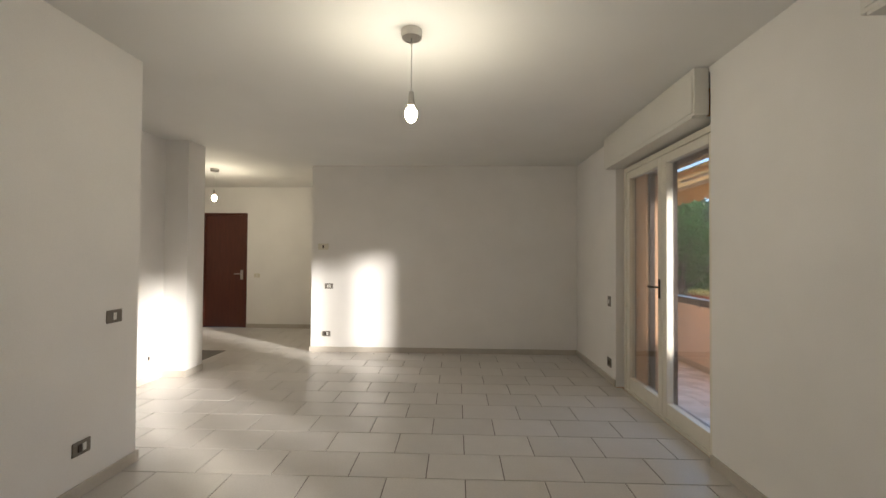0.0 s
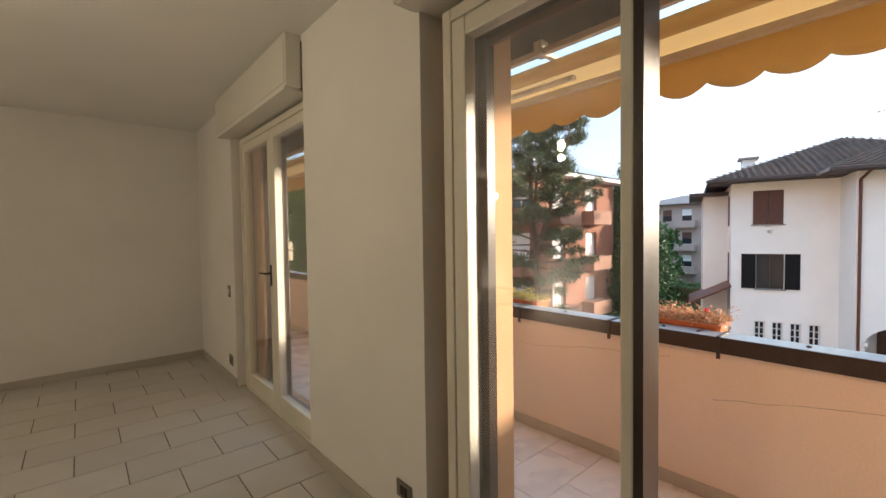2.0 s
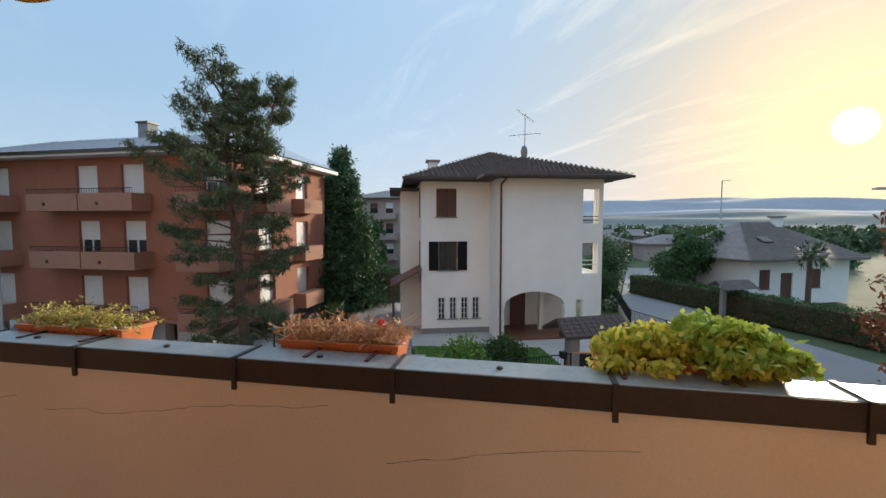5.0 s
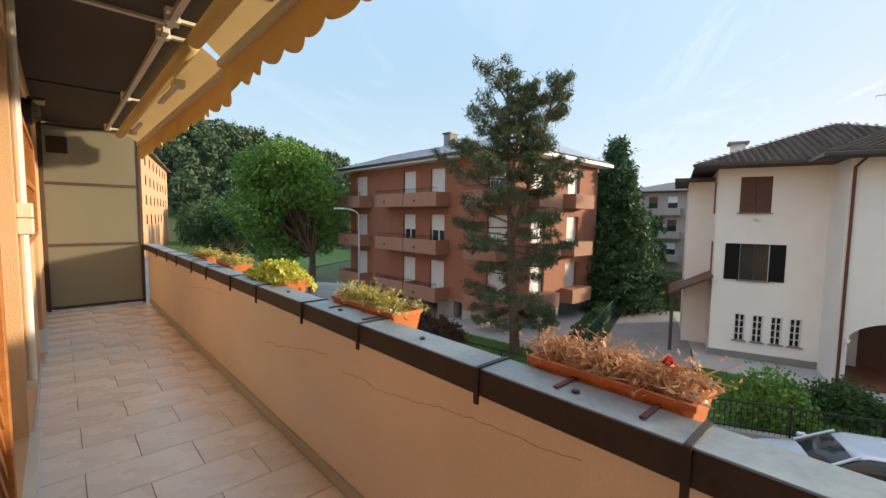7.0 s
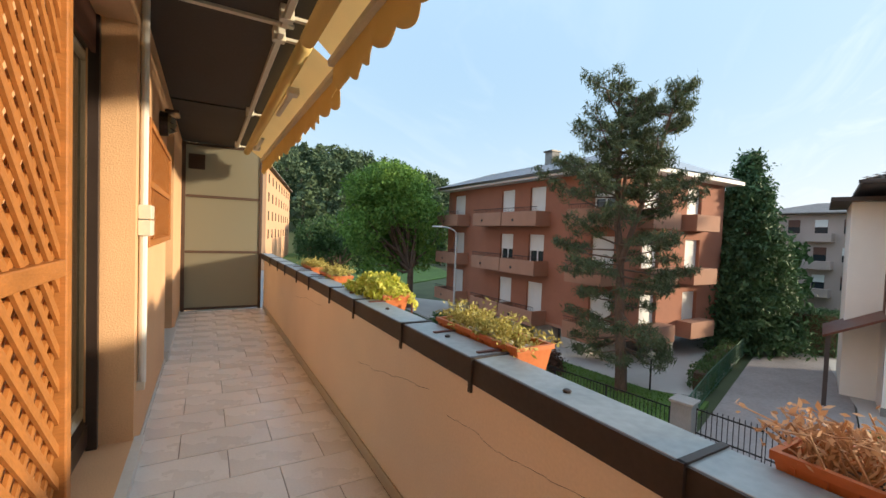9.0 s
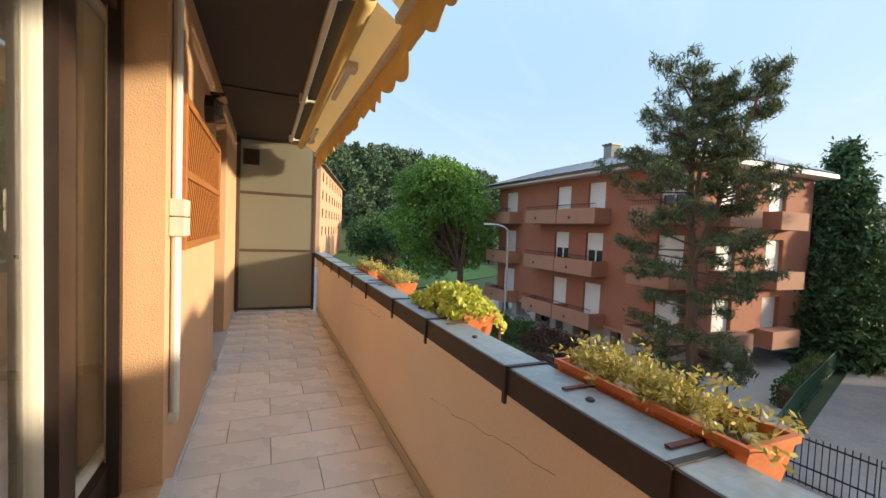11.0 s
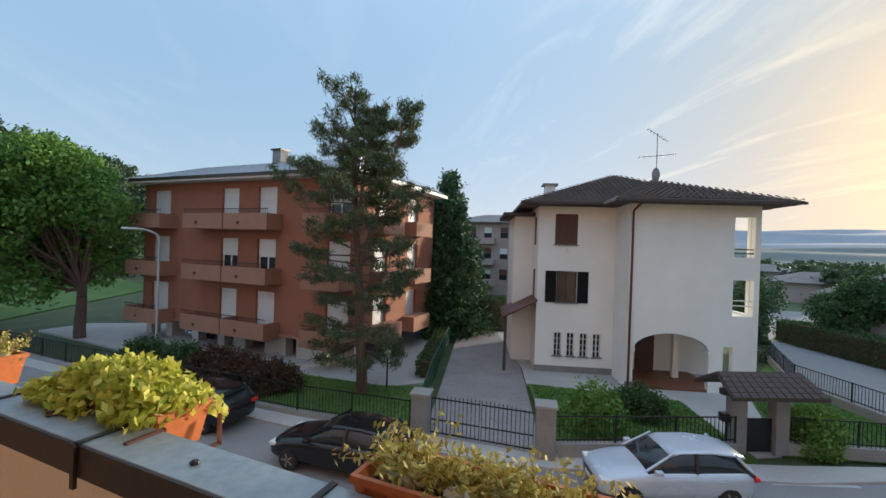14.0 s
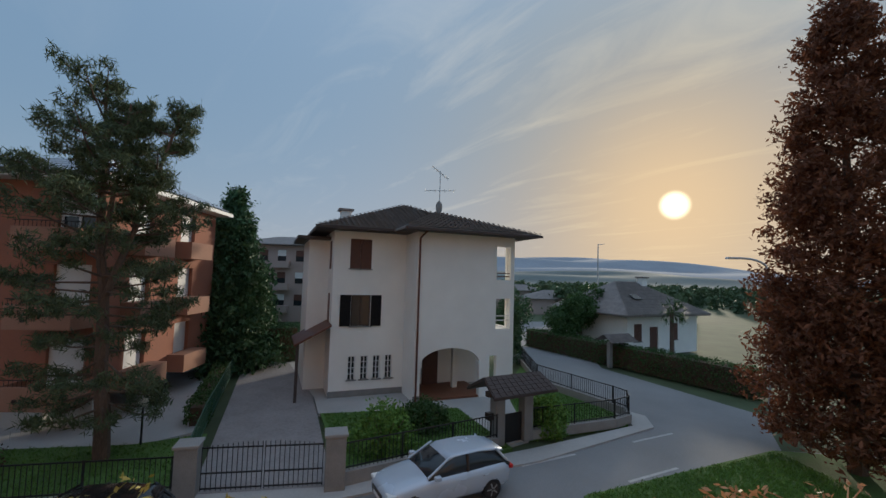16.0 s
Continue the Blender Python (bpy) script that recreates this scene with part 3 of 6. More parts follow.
def entrance_door():
    d = tagged(thing("door_3", "closed dark red-brown wooden entrance door", "door"), "", "", "", "structure")
    boxpart("door_panel", (-3.58, -2.79, 8.72, 8.78, 0.005, 2.16), M_DOOR, d, bev=0.004)
    for dims in ((-3.62, -3.58, 8.69, 8.8, 0, 2.2), (-2.79, -2.75, 8.69, 8.8, 0, 2.2), (-3.58, -2.79, 8.69, 8.8, 2.16, 2.2)):
        boxpart("door_frame", dims, M_DOOR, d)
    bm = bmesh.new()
    tube(bm, (-2.86, 8.72, 1.03), (-2.86, 8.66, 1.03), 0.01)
    tube(bm, (-2.86, 8.66, 1.03), (-2.98, 8.66, 1.03), 0.009)
    box(bm, -2.885, -2.835, 8.712, 8.72, 0.92, 1.1)
    part("door_handle", bm, M_CHROME, d, "brushed metal lever handle")


entrance_door()


def plate(name, label, cat, m, w, h, kinds, material=M_SWITCH):
    """A wall plate; local x across, z up, y towards the wall."""
    p = thing(name, label, cat, m)
    boxpart("cover_plate", (-w / 2, w / 2, -0.009, -0.0005, -h / 2, h / 2), material, p, bev=0.003)
    n = len(kinds)
    for i, k in enumerate(kinds):
        cx = (i - (n - 1) / 2) * 0.03
        boxpart(k, (cx - 0.012, cx + 0.012, -0.0125, -0.009, -0.022, 0.022), M_WHITEPL if k == "rocker" else M_DARK, p, bev=0.002)
    return p


NORTH = pose(0, 0, 0)
plate("thermostat", "ivory plastic room thermostat on the wall", "thermostat", pose(-0.66, 6.82, 1.52), 0.15, 0.09, ["display"], M_PLASTIC)
plate("light_switch", "bronze plate light switch on white wall", "light switch", pose(-0.57, 6.82, 0.95), 0.115, 0.075, ["rocker", "rocker"])
plate("wall_socket", "bronze plate power socket on white wall", "wall socket", pose(-0.6, 6.82, 0.26), 0.115, 0.075, ["outlet", "rocker"])
plate("light_switch", "bronze plate light switch beside the garden door", "light switch", pose(3.0, 5.56, 0.9, 0, 0, -90), 0.08, 0.115, ["rocker"])
plate("wall_socket", "bronze plate power socket above the baseboard", "wall socket", pose(3.0, 5.56, 0.22, 0, 0, -90), 0.115, 0.1, ["outlet", "outlet"])
plate("wall_socket", "bronze plate socket beside the open garden door", "wall socket", pose(3.0, 2.66, 0.24, 0, 0, -90), 0.115, 0.08, ["outlet", "outlet"])
plate("light_switch", "bronze plate light switch on the partition", "light switch", pose(-0.87, 3.38, 1.0, 0, 0, 90), 0.115, 0.08, ["rocker"])
plate("wall_socket", "bronze plate socket low on the partition", "wall socket", pose(-0.87, 3.17, 0.28, 0, 0, 90), 0.115, 0.08, ["outlet", "rocker"])
plate("wall_socket", "pale plate socket in the side passage", "wall socket", pose(-2.06, 5.25, 0.26, 0, 0, 90), 0.115, 0.075, ["outlet"], M_PLASTIC)
plate("light_switch", "pale plate light switch in the hall", "light switch", pose(-2.55, 8.7, 1.0), 0.11, 0.075, ["rocker"], M_PLASTIC)


def pendant(x, y, drop, label):
    p = thing("pendant_lamp", label, "pendant lamp", pose(x, y, 0))
    bm = bmesh.new()
    tube(bm, (0, 0, CEIL - 0.001), (0, 0, CEIL - 0.045), 0.062, 0.058, 24)
    part("ceiling_rose", bm, M_CHROME, p)
    bm = bmesh.new()
    tube(bm, (0, 0, CEIL - 0.045), (0, 0, CEIL - drop + 0.06), 0.003)
    part("cable", bm, M_WHITEPL, p)
    bm = bmesh.new()
    tube(bm, (0, 0, CEIL - drop + 0.08), (0, 0, CEIL - drop + 0.0), 0.014, 0.022, 16)
    part("lamp_holder", bm, M_CHROME, p)
    bm = bmesh.new()
    ball(bm, (0, 0, CEIL - drop - 0.05), 0.036, 1, 1, 1.35, 16)
    b = part("bulb", bm, M_BULB, p, "glowing warm bulb", True)
    b.visible_shadow = False


pendant(1.01, 3.22, 0.44, "bare glowing bulb hanging from a nickel ceiling rose")
pendant(-2.4, 7.0, 0.40, "small lit bare bulb hanging in the hall")

# ---- the balcony ----
PX = 4.59           # inner face of the parapet
CAPZ = 0.835
structure("balcony_slab", (3.36, 4.70, -1.6, 9.9, BF - 0.25, BF - 0.006), M_BGROUT, "balcony slab with grout bed under tiles", "balcony floor")
structure("parapet", (PX, 4.685, -1.6, 9.78, BF - 0.15, 0.775), M_PARAPET, "peach painted solid balcony parapet with hairline cracks", "parapet")
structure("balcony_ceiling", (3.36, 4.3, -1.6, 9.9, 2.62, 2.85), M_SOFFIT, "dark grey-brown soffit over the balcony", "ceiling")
structure("balcony_wall_south", (3.36, 4.85, -1.75, -1.6, BF - 0.2, 2.8), M_ORANGE, "orange rendered end wall of the balcony", "wall")
structure("balcony_baseboard", (PX - 0.012, PX, -1.6, 9.74, BF, BF + 0.075), M_SKIRT, "beige tile baseboard along the parapet", "baseboard", 0.003)
structure("balcony_wall_baseboard", (3.36, 3.372, 2.35, 9.74, BF, BF + 0.03), M_MARBLE, "pale stone strip along the wall foot", "baseboard", 0.003)
structure("facade_below", (3.0, 3.36, -12, 24, -5.6, BF - 0.26), M_ORANGE, "orange rendered facade below the balcony", "wall")
structure("facade_above", (3.0, 3.36, -12, 24, 2.96, 9.5), M_ORANGE, "orange rendered facade above the balcony", "wall")
for y0, y1 in ((D1[0] - 0.02, 5.02), (0.94, 2.37), (6.97, 8.09)):
    structure("door_sill", (3.132, 3.41, y0, y1, -0.03, -0.001), M_MARBLE, "pale marble door sill above the balcony floor", "sill", 0.004)
    structure("sill_riser", (3.34, 3.395, y0 + 0.01, y1 - 0.01, BF, -0.031), M_MARBLE, "pale marble riser under the door sill", "sill")
for y0, y1 in ((4.915, 4.957), (3.563, 3.605), (2.265, 2.307)):
    structure("shutter_guide", (3.15, 3.20, y0, y1, 0.0, 2.39), M_DARK, "dark brown metal roller shutter guide", "shutter guide", 0.003)
for y0, y1 in ((3.606, 4.914), (1.046, 2.264)):
    structure("raised_shutter", (3.165, 3.185, y0, y1, 2.18, 2.39), M_SHUT, "bottom slats of a raised brown roller shutter", "roller shutter", 0.003)
structure("ceiling_batten", (3.37, 4.2, 4.93, 4.97, 2.6, 2.619), M_AWNBAR, "pale batten across the balcony soffit", "trim")
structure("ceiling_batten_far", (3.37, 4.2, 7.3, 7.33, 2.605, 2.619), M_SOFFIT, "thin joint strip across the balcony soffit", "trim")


def hairline_cracks():
    """Fine wandering cracks in the paint of the parapet."""
    rng = np.random.default_rng(17)
    for y, z, n, fall in ((2.1, 0.66, 46, -0.10), (3.6, 0.58, 34, -0.16), (5.6, 0.63, 40, -0.08), (1.0, 0.6, 30, -0.12)):
        bm = bmesh.new()
        prev = None
        for i in range(n):
            w = 0.0011 * rng.uniform(0.4, 1.0)
            pair = (bm.verts.new((0, y, z - w)), bm.verts.new((0, y, z + w)))
            if prev:
                bm.faces.new((prev[0], pair[0], pair[1], prev[1]))
            prev = pair
            y += 0.03
            z += 0.03 * fall + rng.normal(0, 0.004)
        c = part("hairline_crack", bm, M_SOIL, bpy.data.objects["parapet"], "thin dark paint crack")
        c.location = (PX - 0.0015, 0, 0)


hairline_cracks()


def parapet_cap():
    c = thing("parapet_cap", "weathered zinc parapet cap with dark brown drip edge", "parapet cap")
    joints = [-1.6, -0.3, 0.4, 1.09, 1.83, 2.46, 3.21, 3.82, 4.57, 5.17, 5.92, 6.52, 7.27, 7.87, 8.62, 9.78]
    for a, b in zip(joints, joints[1:]):
        bm = bmesh.new()
        box(bm, 4.553, 4.702, a + 0.002, b - 0.002, 0.80, CAPZ, 0.003)
        part("zinc_sheet", bm, M_GALV, c)
        bm = bmesh.new()
        box(bm, 4.545, 4.553, a + 0.002, b - 0.002, 0.745, CAPZ - 0.002)
        part("drip_edge", bm, M_CAPEDGE, c, "dark brown drip edge")
    for y in joints[1:-1]:
        bm = bmesh.new()
        box(bm, 4.538, 4.705, y - 0.009, y + 0.009, CAPZ + 0.0005, CAPZ + 0.0055)
        box(bm, 4.535, 4.5448, y - 0.009, y + 0.009, 0.715, CAPZ + 0.0055)
        part("strap", bm, M_CAPEDGE, c, "dark metal joint strap")
    for i, (a, b) in enumerate(zip(joints[2:9], joints[3:10])):
        bm = bmesh.new()
        ball(bm, (4.62, (a + b) / 2, CAPZ + 0.003), 0.013, 1, 1, 0.6, 8)
        part("rivet", bm, M_DARK, c)


parapet_cap()


def privacy_screen():
    s = thing("privacy_screen", "brown metal privacy screen with three frosted panels", "privacy screen")
    for x0, x1 in ((3.375, 3.415), (4.50, 4.545)):
        boxpart("post", (x0, x1, 9.78, 9.83, BF, 2.61), M_SCREENFR, s, bev=0.003)
    zs = [BF + 0.02, 0.83, 1.73, 2.56]
    for z in zs:
        boxpart("rail", (3.415, 4.50, 9.785, 9.825, z, z + 0.04), M_SCREENFR, s, bev=0.003)
    for a, b in zip(zs, zs[1:]):
        boxpart("panel", (3.415, 4.50, 9.80, 9.81, a + 0.04, b), M_FROST, s, "frosted yellowish panel")
    v = boxpart("vent_grille", (3.45, 3.68, 9.785, 9.80, 2.18, 2.42), M_SCREENFR, s, "dark louvred vent")
    for i in range(6):
        boxpart("louvre", (3.46, 3.67, 9.778, 9.785, 2.2 + i * 0.036, 2.215 + i * 0.036), M_DARK, v)
    boxpart("wall_strip", (3.36, 3.375, 9.78, 9.83, BF, 2.61), M_SCREENFR, s)


privacy_screen()


def lattice(y0, y1, z0, z1, rows, label, pitch=0.062):
    """A framed diagonal wooden trellis fixed to the outer wall."""
    t = thing("wall_trellis", label, "trellis", pose(0, 0, 0))
    x0 = 3.362
    zs = np.linspace(z0, z1, rows + 1)
    for y in (y0, y1 - 0.045):
        boxpart("frame_post", (x0, x0 + 0.04, y, y + 0.045, z0, z1), M_LATTICE, t, bev=0.004)
    for z in [z0 + 0.0225, *zs[1:-1], z1 - 0.0225]:
        boxpart("frame_rail", (x0, x0 + 0.038, y0 + 0.045, y1 - 0.045, z - 0.0225, z + 0.0225), M_LATTICE, t, bev=0.004)
    # two crossing layers of slats
    ya, yb, za, zb = y0 + 0.03, y1 - 0.03, z0 + 0.03, z1 - 0.03
    for layer, sgn in ((0, 1), (1, -1)):
        c = -(zb - za)
        while c < (yb - ya):
            # line y = c + s, z = s or mirrored
            s0, s1 = max(0, -c), min(zb - za, yb - ya - c)
            if s1 - s0 > 0.05:
                a = Vector((0, ya + c + s0, za + s0)) if sgn > 0 else Vector((0, ya + c + s0, zb - s0))
                b = Vector((0, ya + c + s1, za + s1)) if sgn > 0 else Vector((0, ya + c + s1, zb - s1))
                L, mid = (b - a).length, (a + b) / 2
                bm = bmesh.new()
                box(bm, -0.004, 0.004, -L / 2, L / 2, -0.012, 0.012)
                part("slat", bm, M_LATTICE, t, at=pose(x0 + 0.012 + 0.009 * layer, mid.y, mid.z, 45 * sgn))
            c += pitch * 1.414
    return t


lattice(2.45, 3.47, 0.0, 2.3, 2, "tall orange-brown wooden trellis between the doors")
lattice(5.24, 7.0, 1.12, 1.95, 2, "wide orange-brown wooden trellis on orange wall")


def wall_fittings():
    d = thing("cable_duct", "white plastic cable duct running down orange wall", "cable duct")
    bm = bmesh.new()
    tube(bm, (3.385, 5.08, 0.30), (3.385, 5.08, 2.61), 0.022, 0.022, 10)
    part("duct", bm, M_WHITEPL, d, smooth=False)
    boxpart("end_cap", (3.36, 3.40, 5.055, 5.105, 0.26, 0.31), M_PLASTIC, d)
    b = thing("switch_box", "ivory plastic switch boxes, one above the other", "switch box")
    boxpart("upper_box", (3.36, 3.43, 5.03, 5.18, 1.30, 1.385), M_PLASTIC, b, bev=0.006)
    boxpart("lower_box", (3.36, 3.43, 5.03, 5.18, 1.20, 1.295), M_PLASTIC, b, bev=0.006)
    l = thing("bulkhead_lamp", "round dark bulkhead lamp with ribbed glass", "wall lamp")
    bm = bmesh.new()
    tube(bm, (3.36, 6.3, 2.13), (3.42, 6.3, 2.13), 0.105, 0.1, 20)
    part("housing", bm, M_DARK, l)
    bm = bmesh.new()
    ball(bm, (3.42, 6.3, 2.13), 0.08, 0.7, 1, 1, 16)
    part("glass_dome", bm, M_FROST, l, "cloudy glass dome", True)
    bm = bmesh.new()
    for a in range(3):
        z = 2.08 + a * 0.05
        tube(bm, (3.44, 6.21, z), (3.475, 6.3, z), 0.005)
        tube(bm, (3.475, 6.3, z), (3.44, 6.39, z), 0.005)
    box(bm, 3.40, 3.5, 6.19, 6.41, 2.215, 2.235)
    part("guard", bm, M_DARK, l)
    v = tagged(thing("window_3", "recessed brown window on the balcony", "window"), "", "", "", "structure")
    boxpart("window_frame", (3.17, 3.2, 7.0, 8.05, 0.0, 2.40), M_DARK, v)
    boxpart("pane", (3.2, 3.204, 7.08, 7.97, 0.1, 2.3), M_DARKGLASS, v)


wall_fittings()


def awning(y0, y1, xf, zf, label):
    """A retracted awning: square bar, roller, cloth and a scalloped valance."""
    a = thing("awning", label, "awning", pose(0, 0, 0), "balcony awnings")
    bm = bmesh.new()
    box(bm, 4.10, 4.14, y0, y1, 2.535, 2.575, 0.004)
    part("square_bar", bm, M_AWNBAR, a)
    bm = bmesh.new()
    tube(bm, (4.27, y0, 2.50), (4.27, y1, 2.50), 0.05, 0.05, 16)
    part("cloth_roll", bm, M_FABRIC, a, smooth=True)
    n = max(2, int((y1 - y0) / 1.6))
    for i in range(n + 1):
        y = y0 + 0.12 + (y1 - y0 - 0.24) * i / n
        bm = bmesh.new()
        box(bm, 4.08, 4.16, y - 0.03, y + 0.03, 2.53, 2.62, 0.004)
        box(bm, 4.16, 4.30, y - 0.018, y + 0.018, 2.545, 2.565)
        part("bracket", bm, M_AWNBAR, a)
    for s in (0.18, 0.82):
        ya = y0 + (y1 - y0) * s
        yb = y0 + (y1 - y0) * (0.5 + (s - 0.5) * 0.45)
        bm = bmesh.new()
        box(bm, -0.02, 0.02, 0, abs(yb - ya), -0.014, 0.014, 0.004, Matrix.Translation((4.33, min(ya, yb), 2.425)))
        part("folding_arm", bm, M_AWNBAR, a)
        bm = bmesh.new()
        box(bm, 4.29, 4.38, ya - 0.06, ya + 0.06, 2.40, 2.46, 0.01)
        part("arm_joint", bm, M_AWNBAR, a)
    bm = bmesh.new()
    box(bm, xf - 0.03, xf + 0.012, y0, y1, zf - 0.02, zf + 0.025, 0.006)
    part("front_bar", bm, M_AWNBAR, a)
    # cloth from the roll to the front bar
    bm = bmesh.new()
    N = 60
    top, bot = [], []
    for i in range(N + 1):
        y = y0 + 0.03 + (y1 - y0 - 0.06) * i / N
        top.append(bm.verts.new((4.27, y, 2.553)))
        bot.append(bm.verts.new((xf, y, zf + 0.03)))
    for i in range(N):
        bm.faces.new((top[i], top[i + 1], bot[i + 1], bot[i]))
    part("cloth", bm, M_FABRIC, a)
    # valance with scalloped hem and soft folds
    bm = bmesh.new()
    per = 0.24
    K = int((y1 - y0) / 0.02)
    rows = []
    for i in range(K + 1):
        y = y0 + (y1 - y0) * i / K
        ph = ((y - y0) % per) / per
        drop = 0.20 + 0.045 * math.sin(math.pi * ph) ** 0.8
        fold = 0.010 * math.sin(y * 9.0) + 0.006 * math.sin(y * 23.0)
        rows.append([bm.verts.new((xf + 0.014 + fold * q * 1.6 + 0.006 * q, y, zf + 0.02 - drop * q)) for q in (0, 0.35, 0.7, 1.0)])
    for p, q in zip(rows, rows[1:]):
        for j in range(3):
            bm.faces.new((p[j], q[j], q[j + 1], p[j + 1]))
    v = part("valance", bm, M_FABRIC, a, "yellow scalloped valance", True)
    so = v.modifiers.new("thick", "SOLIDIFY")
    so.thickness = 0.003
    return a


awning(-1.5, 4.84, 4.43, 2.385, "yellow cloth balcony awning with scalloped hem")
awning(4.92, 9.5, 4.49, 2.375, "retracted yellow cloth awning with scalloped hem")

# ---- outdoors ----
G = -5.3


def slab(name, pts, z, material, label, cat, thick=0.04):
    bm = bmesh.new()
    prism(bm, pts, z - thick, z)
    return tagged(part(name, bm, material, None, label), "", cat, "", "structure")


bm = bmesh.new()
bmesh.ops.create_grid(bm, x_segments=60, y_segments=60, size=2500)
for v in bm.verts:
    v.co.z = G - 0.12
tagged(part("ground", bm, M_LAND, None, "green and brown open land to the horizon"), "", "ground", "", "structure")
# the street in front, which bends away past the white house
slab("road", [(6.5, 160), (6.5, -60), (14, -60), (20.5, -12.5), (25, -15.6), (36, -12), (70, -22), (70, -14), (40, -6.6), (30, -5.5), (25.6, -8.2), (24.6, -9.0), (23.0, -8.5), (19.5, -2.0), (16.6, 6), (15.6, 14), (15.0, 25), (14.5, 60), (14.5, 160)], G - 0.05, M_ASPHALT, "grey worn asphalt street between the gardens", "road")
slab("pavement", [(16.6, 6), (19.5, -2.0), (23.0, -8.5), (24.6, -9.0), (25.6, -8.2), (25.0, -7.6), (23.2, -7.6), (20.6, -2.0), (17.7, 5), (17.2, 9.6), (16.4, 14.5), (15.9, 25), (15.4, 60), (14.5, 60), (15.0, 25), (15.6, 14)], G + 0.02, M_PAVE, "pale narrow pavement along the garden fence", "pavement", 0.15)
slab("lawn_house", [(17.75, 4.95), (20.6, -1.2), (25.6, 0.5), (24.6, 7.2)], G + 0.03, M_GRASS, "cut green front lawn of the white house", "lawn", 0.15)
slab("lawn_side", [(21.6, -2.2), (23.3, -7.4), (25.0, -7.5), (31, -5.2), (36, -5.6), (30.5, -3.3), (27, -2.6)], G + 0.03, M_GRASS, "cut green side lawn inside the curved fence", "lawn", 0.15)
slab("driveway", [(17.25, 9.4), (17.65, 5.3), (24.6, 7.35), (27.3, 8.2), (37.4, 11.6), (35.8, 15.1)], G + 0.015, M_DRIVE, "grey porphyry driveway beside the white house", "driveway", 0.15)
slab("house_apron", [(24.6, 7.3), (25.6, 0.5), (20.7, -0.7), (21.5, -2.1), (28.2, -3.2), (40, 0), (36, 12), (27.2, 8.1)], G + 0.02, M_PAVE, "paved apron round the white house", "pavement", 0.15)
slab("lawn_pine", [(16.4, 14.5), (17.2, 9.7), (22.0, 11.2), (20.9, 13.4), (20.6, 16), (19.8, 24), (19.0, 29), (15.8, 29)], G + 0.03, M_GRASS, "green lawn under the tall pine", "lawn", 0.15)
slab("parking_court", [(20.8, 13.2), (22.3, 11.8), (36, 15.6), (36, 20), (22.4, 40), (19.3, 40), (19.0, 29), (19.8, 24), (20.6, 16)], G + 0.01, M_PAVE, "pale concrete parking court of the flats", "pavement", 0.15)
slab("lawn_far", [(15.9, 60), (15.5, 140), (60, 140), (40, 60), (22, 48), (16.0, 44)], G + 0.01, M_GRASS, "far green lawn beside the street", "lawn", 0.15)
slab("lawn_back", [(36.2, 15.6), (36.2, 30), (60, 34), (60, 17)], G + 0.01, M_GRASS, "green lawn behind the parking court", "lawn", 0.15)
slab("verge", [(12.0, -2.4), (17.0, -2.6), (20.4, -12.0), (15, -40), (6.6, -40), (6.6, -2.4)], G + 0.02, M_GRASS, "rough green verge beside the street", "verge", 0.15)
for (x0, y0), (x1, y1) in (((21.4, -6.6), (22.4, -9.0)), ((19.2, -1.2), (20.2, -3.6)), ((18.0, -4.6), (19.0, -7.0))):
    a = math.degrees(math.atan2(y1 - y0, x1 - x0))
    L = math.hypot(x1 - x0, y1 - y0)
    tagged(boxpart("lane_marking", (0, L, -0.06, 0.06, G - 0.049, G - 0.044), M_WHITELINE, None, "worn white lane line on asphalt", at=pose(x0, y0, 0, 0, 0, a)), "", "road marking", "", "structure")

# ---- the white house ----
HM = Matrix(((0.309, 0.951, 0, 26.35), (-0.951, 0.309, 0, 2.78), (0, 0, 1, 0), (0, 0, 0, 1)))  # local x along the front, y inwards
EAVE = 4.0


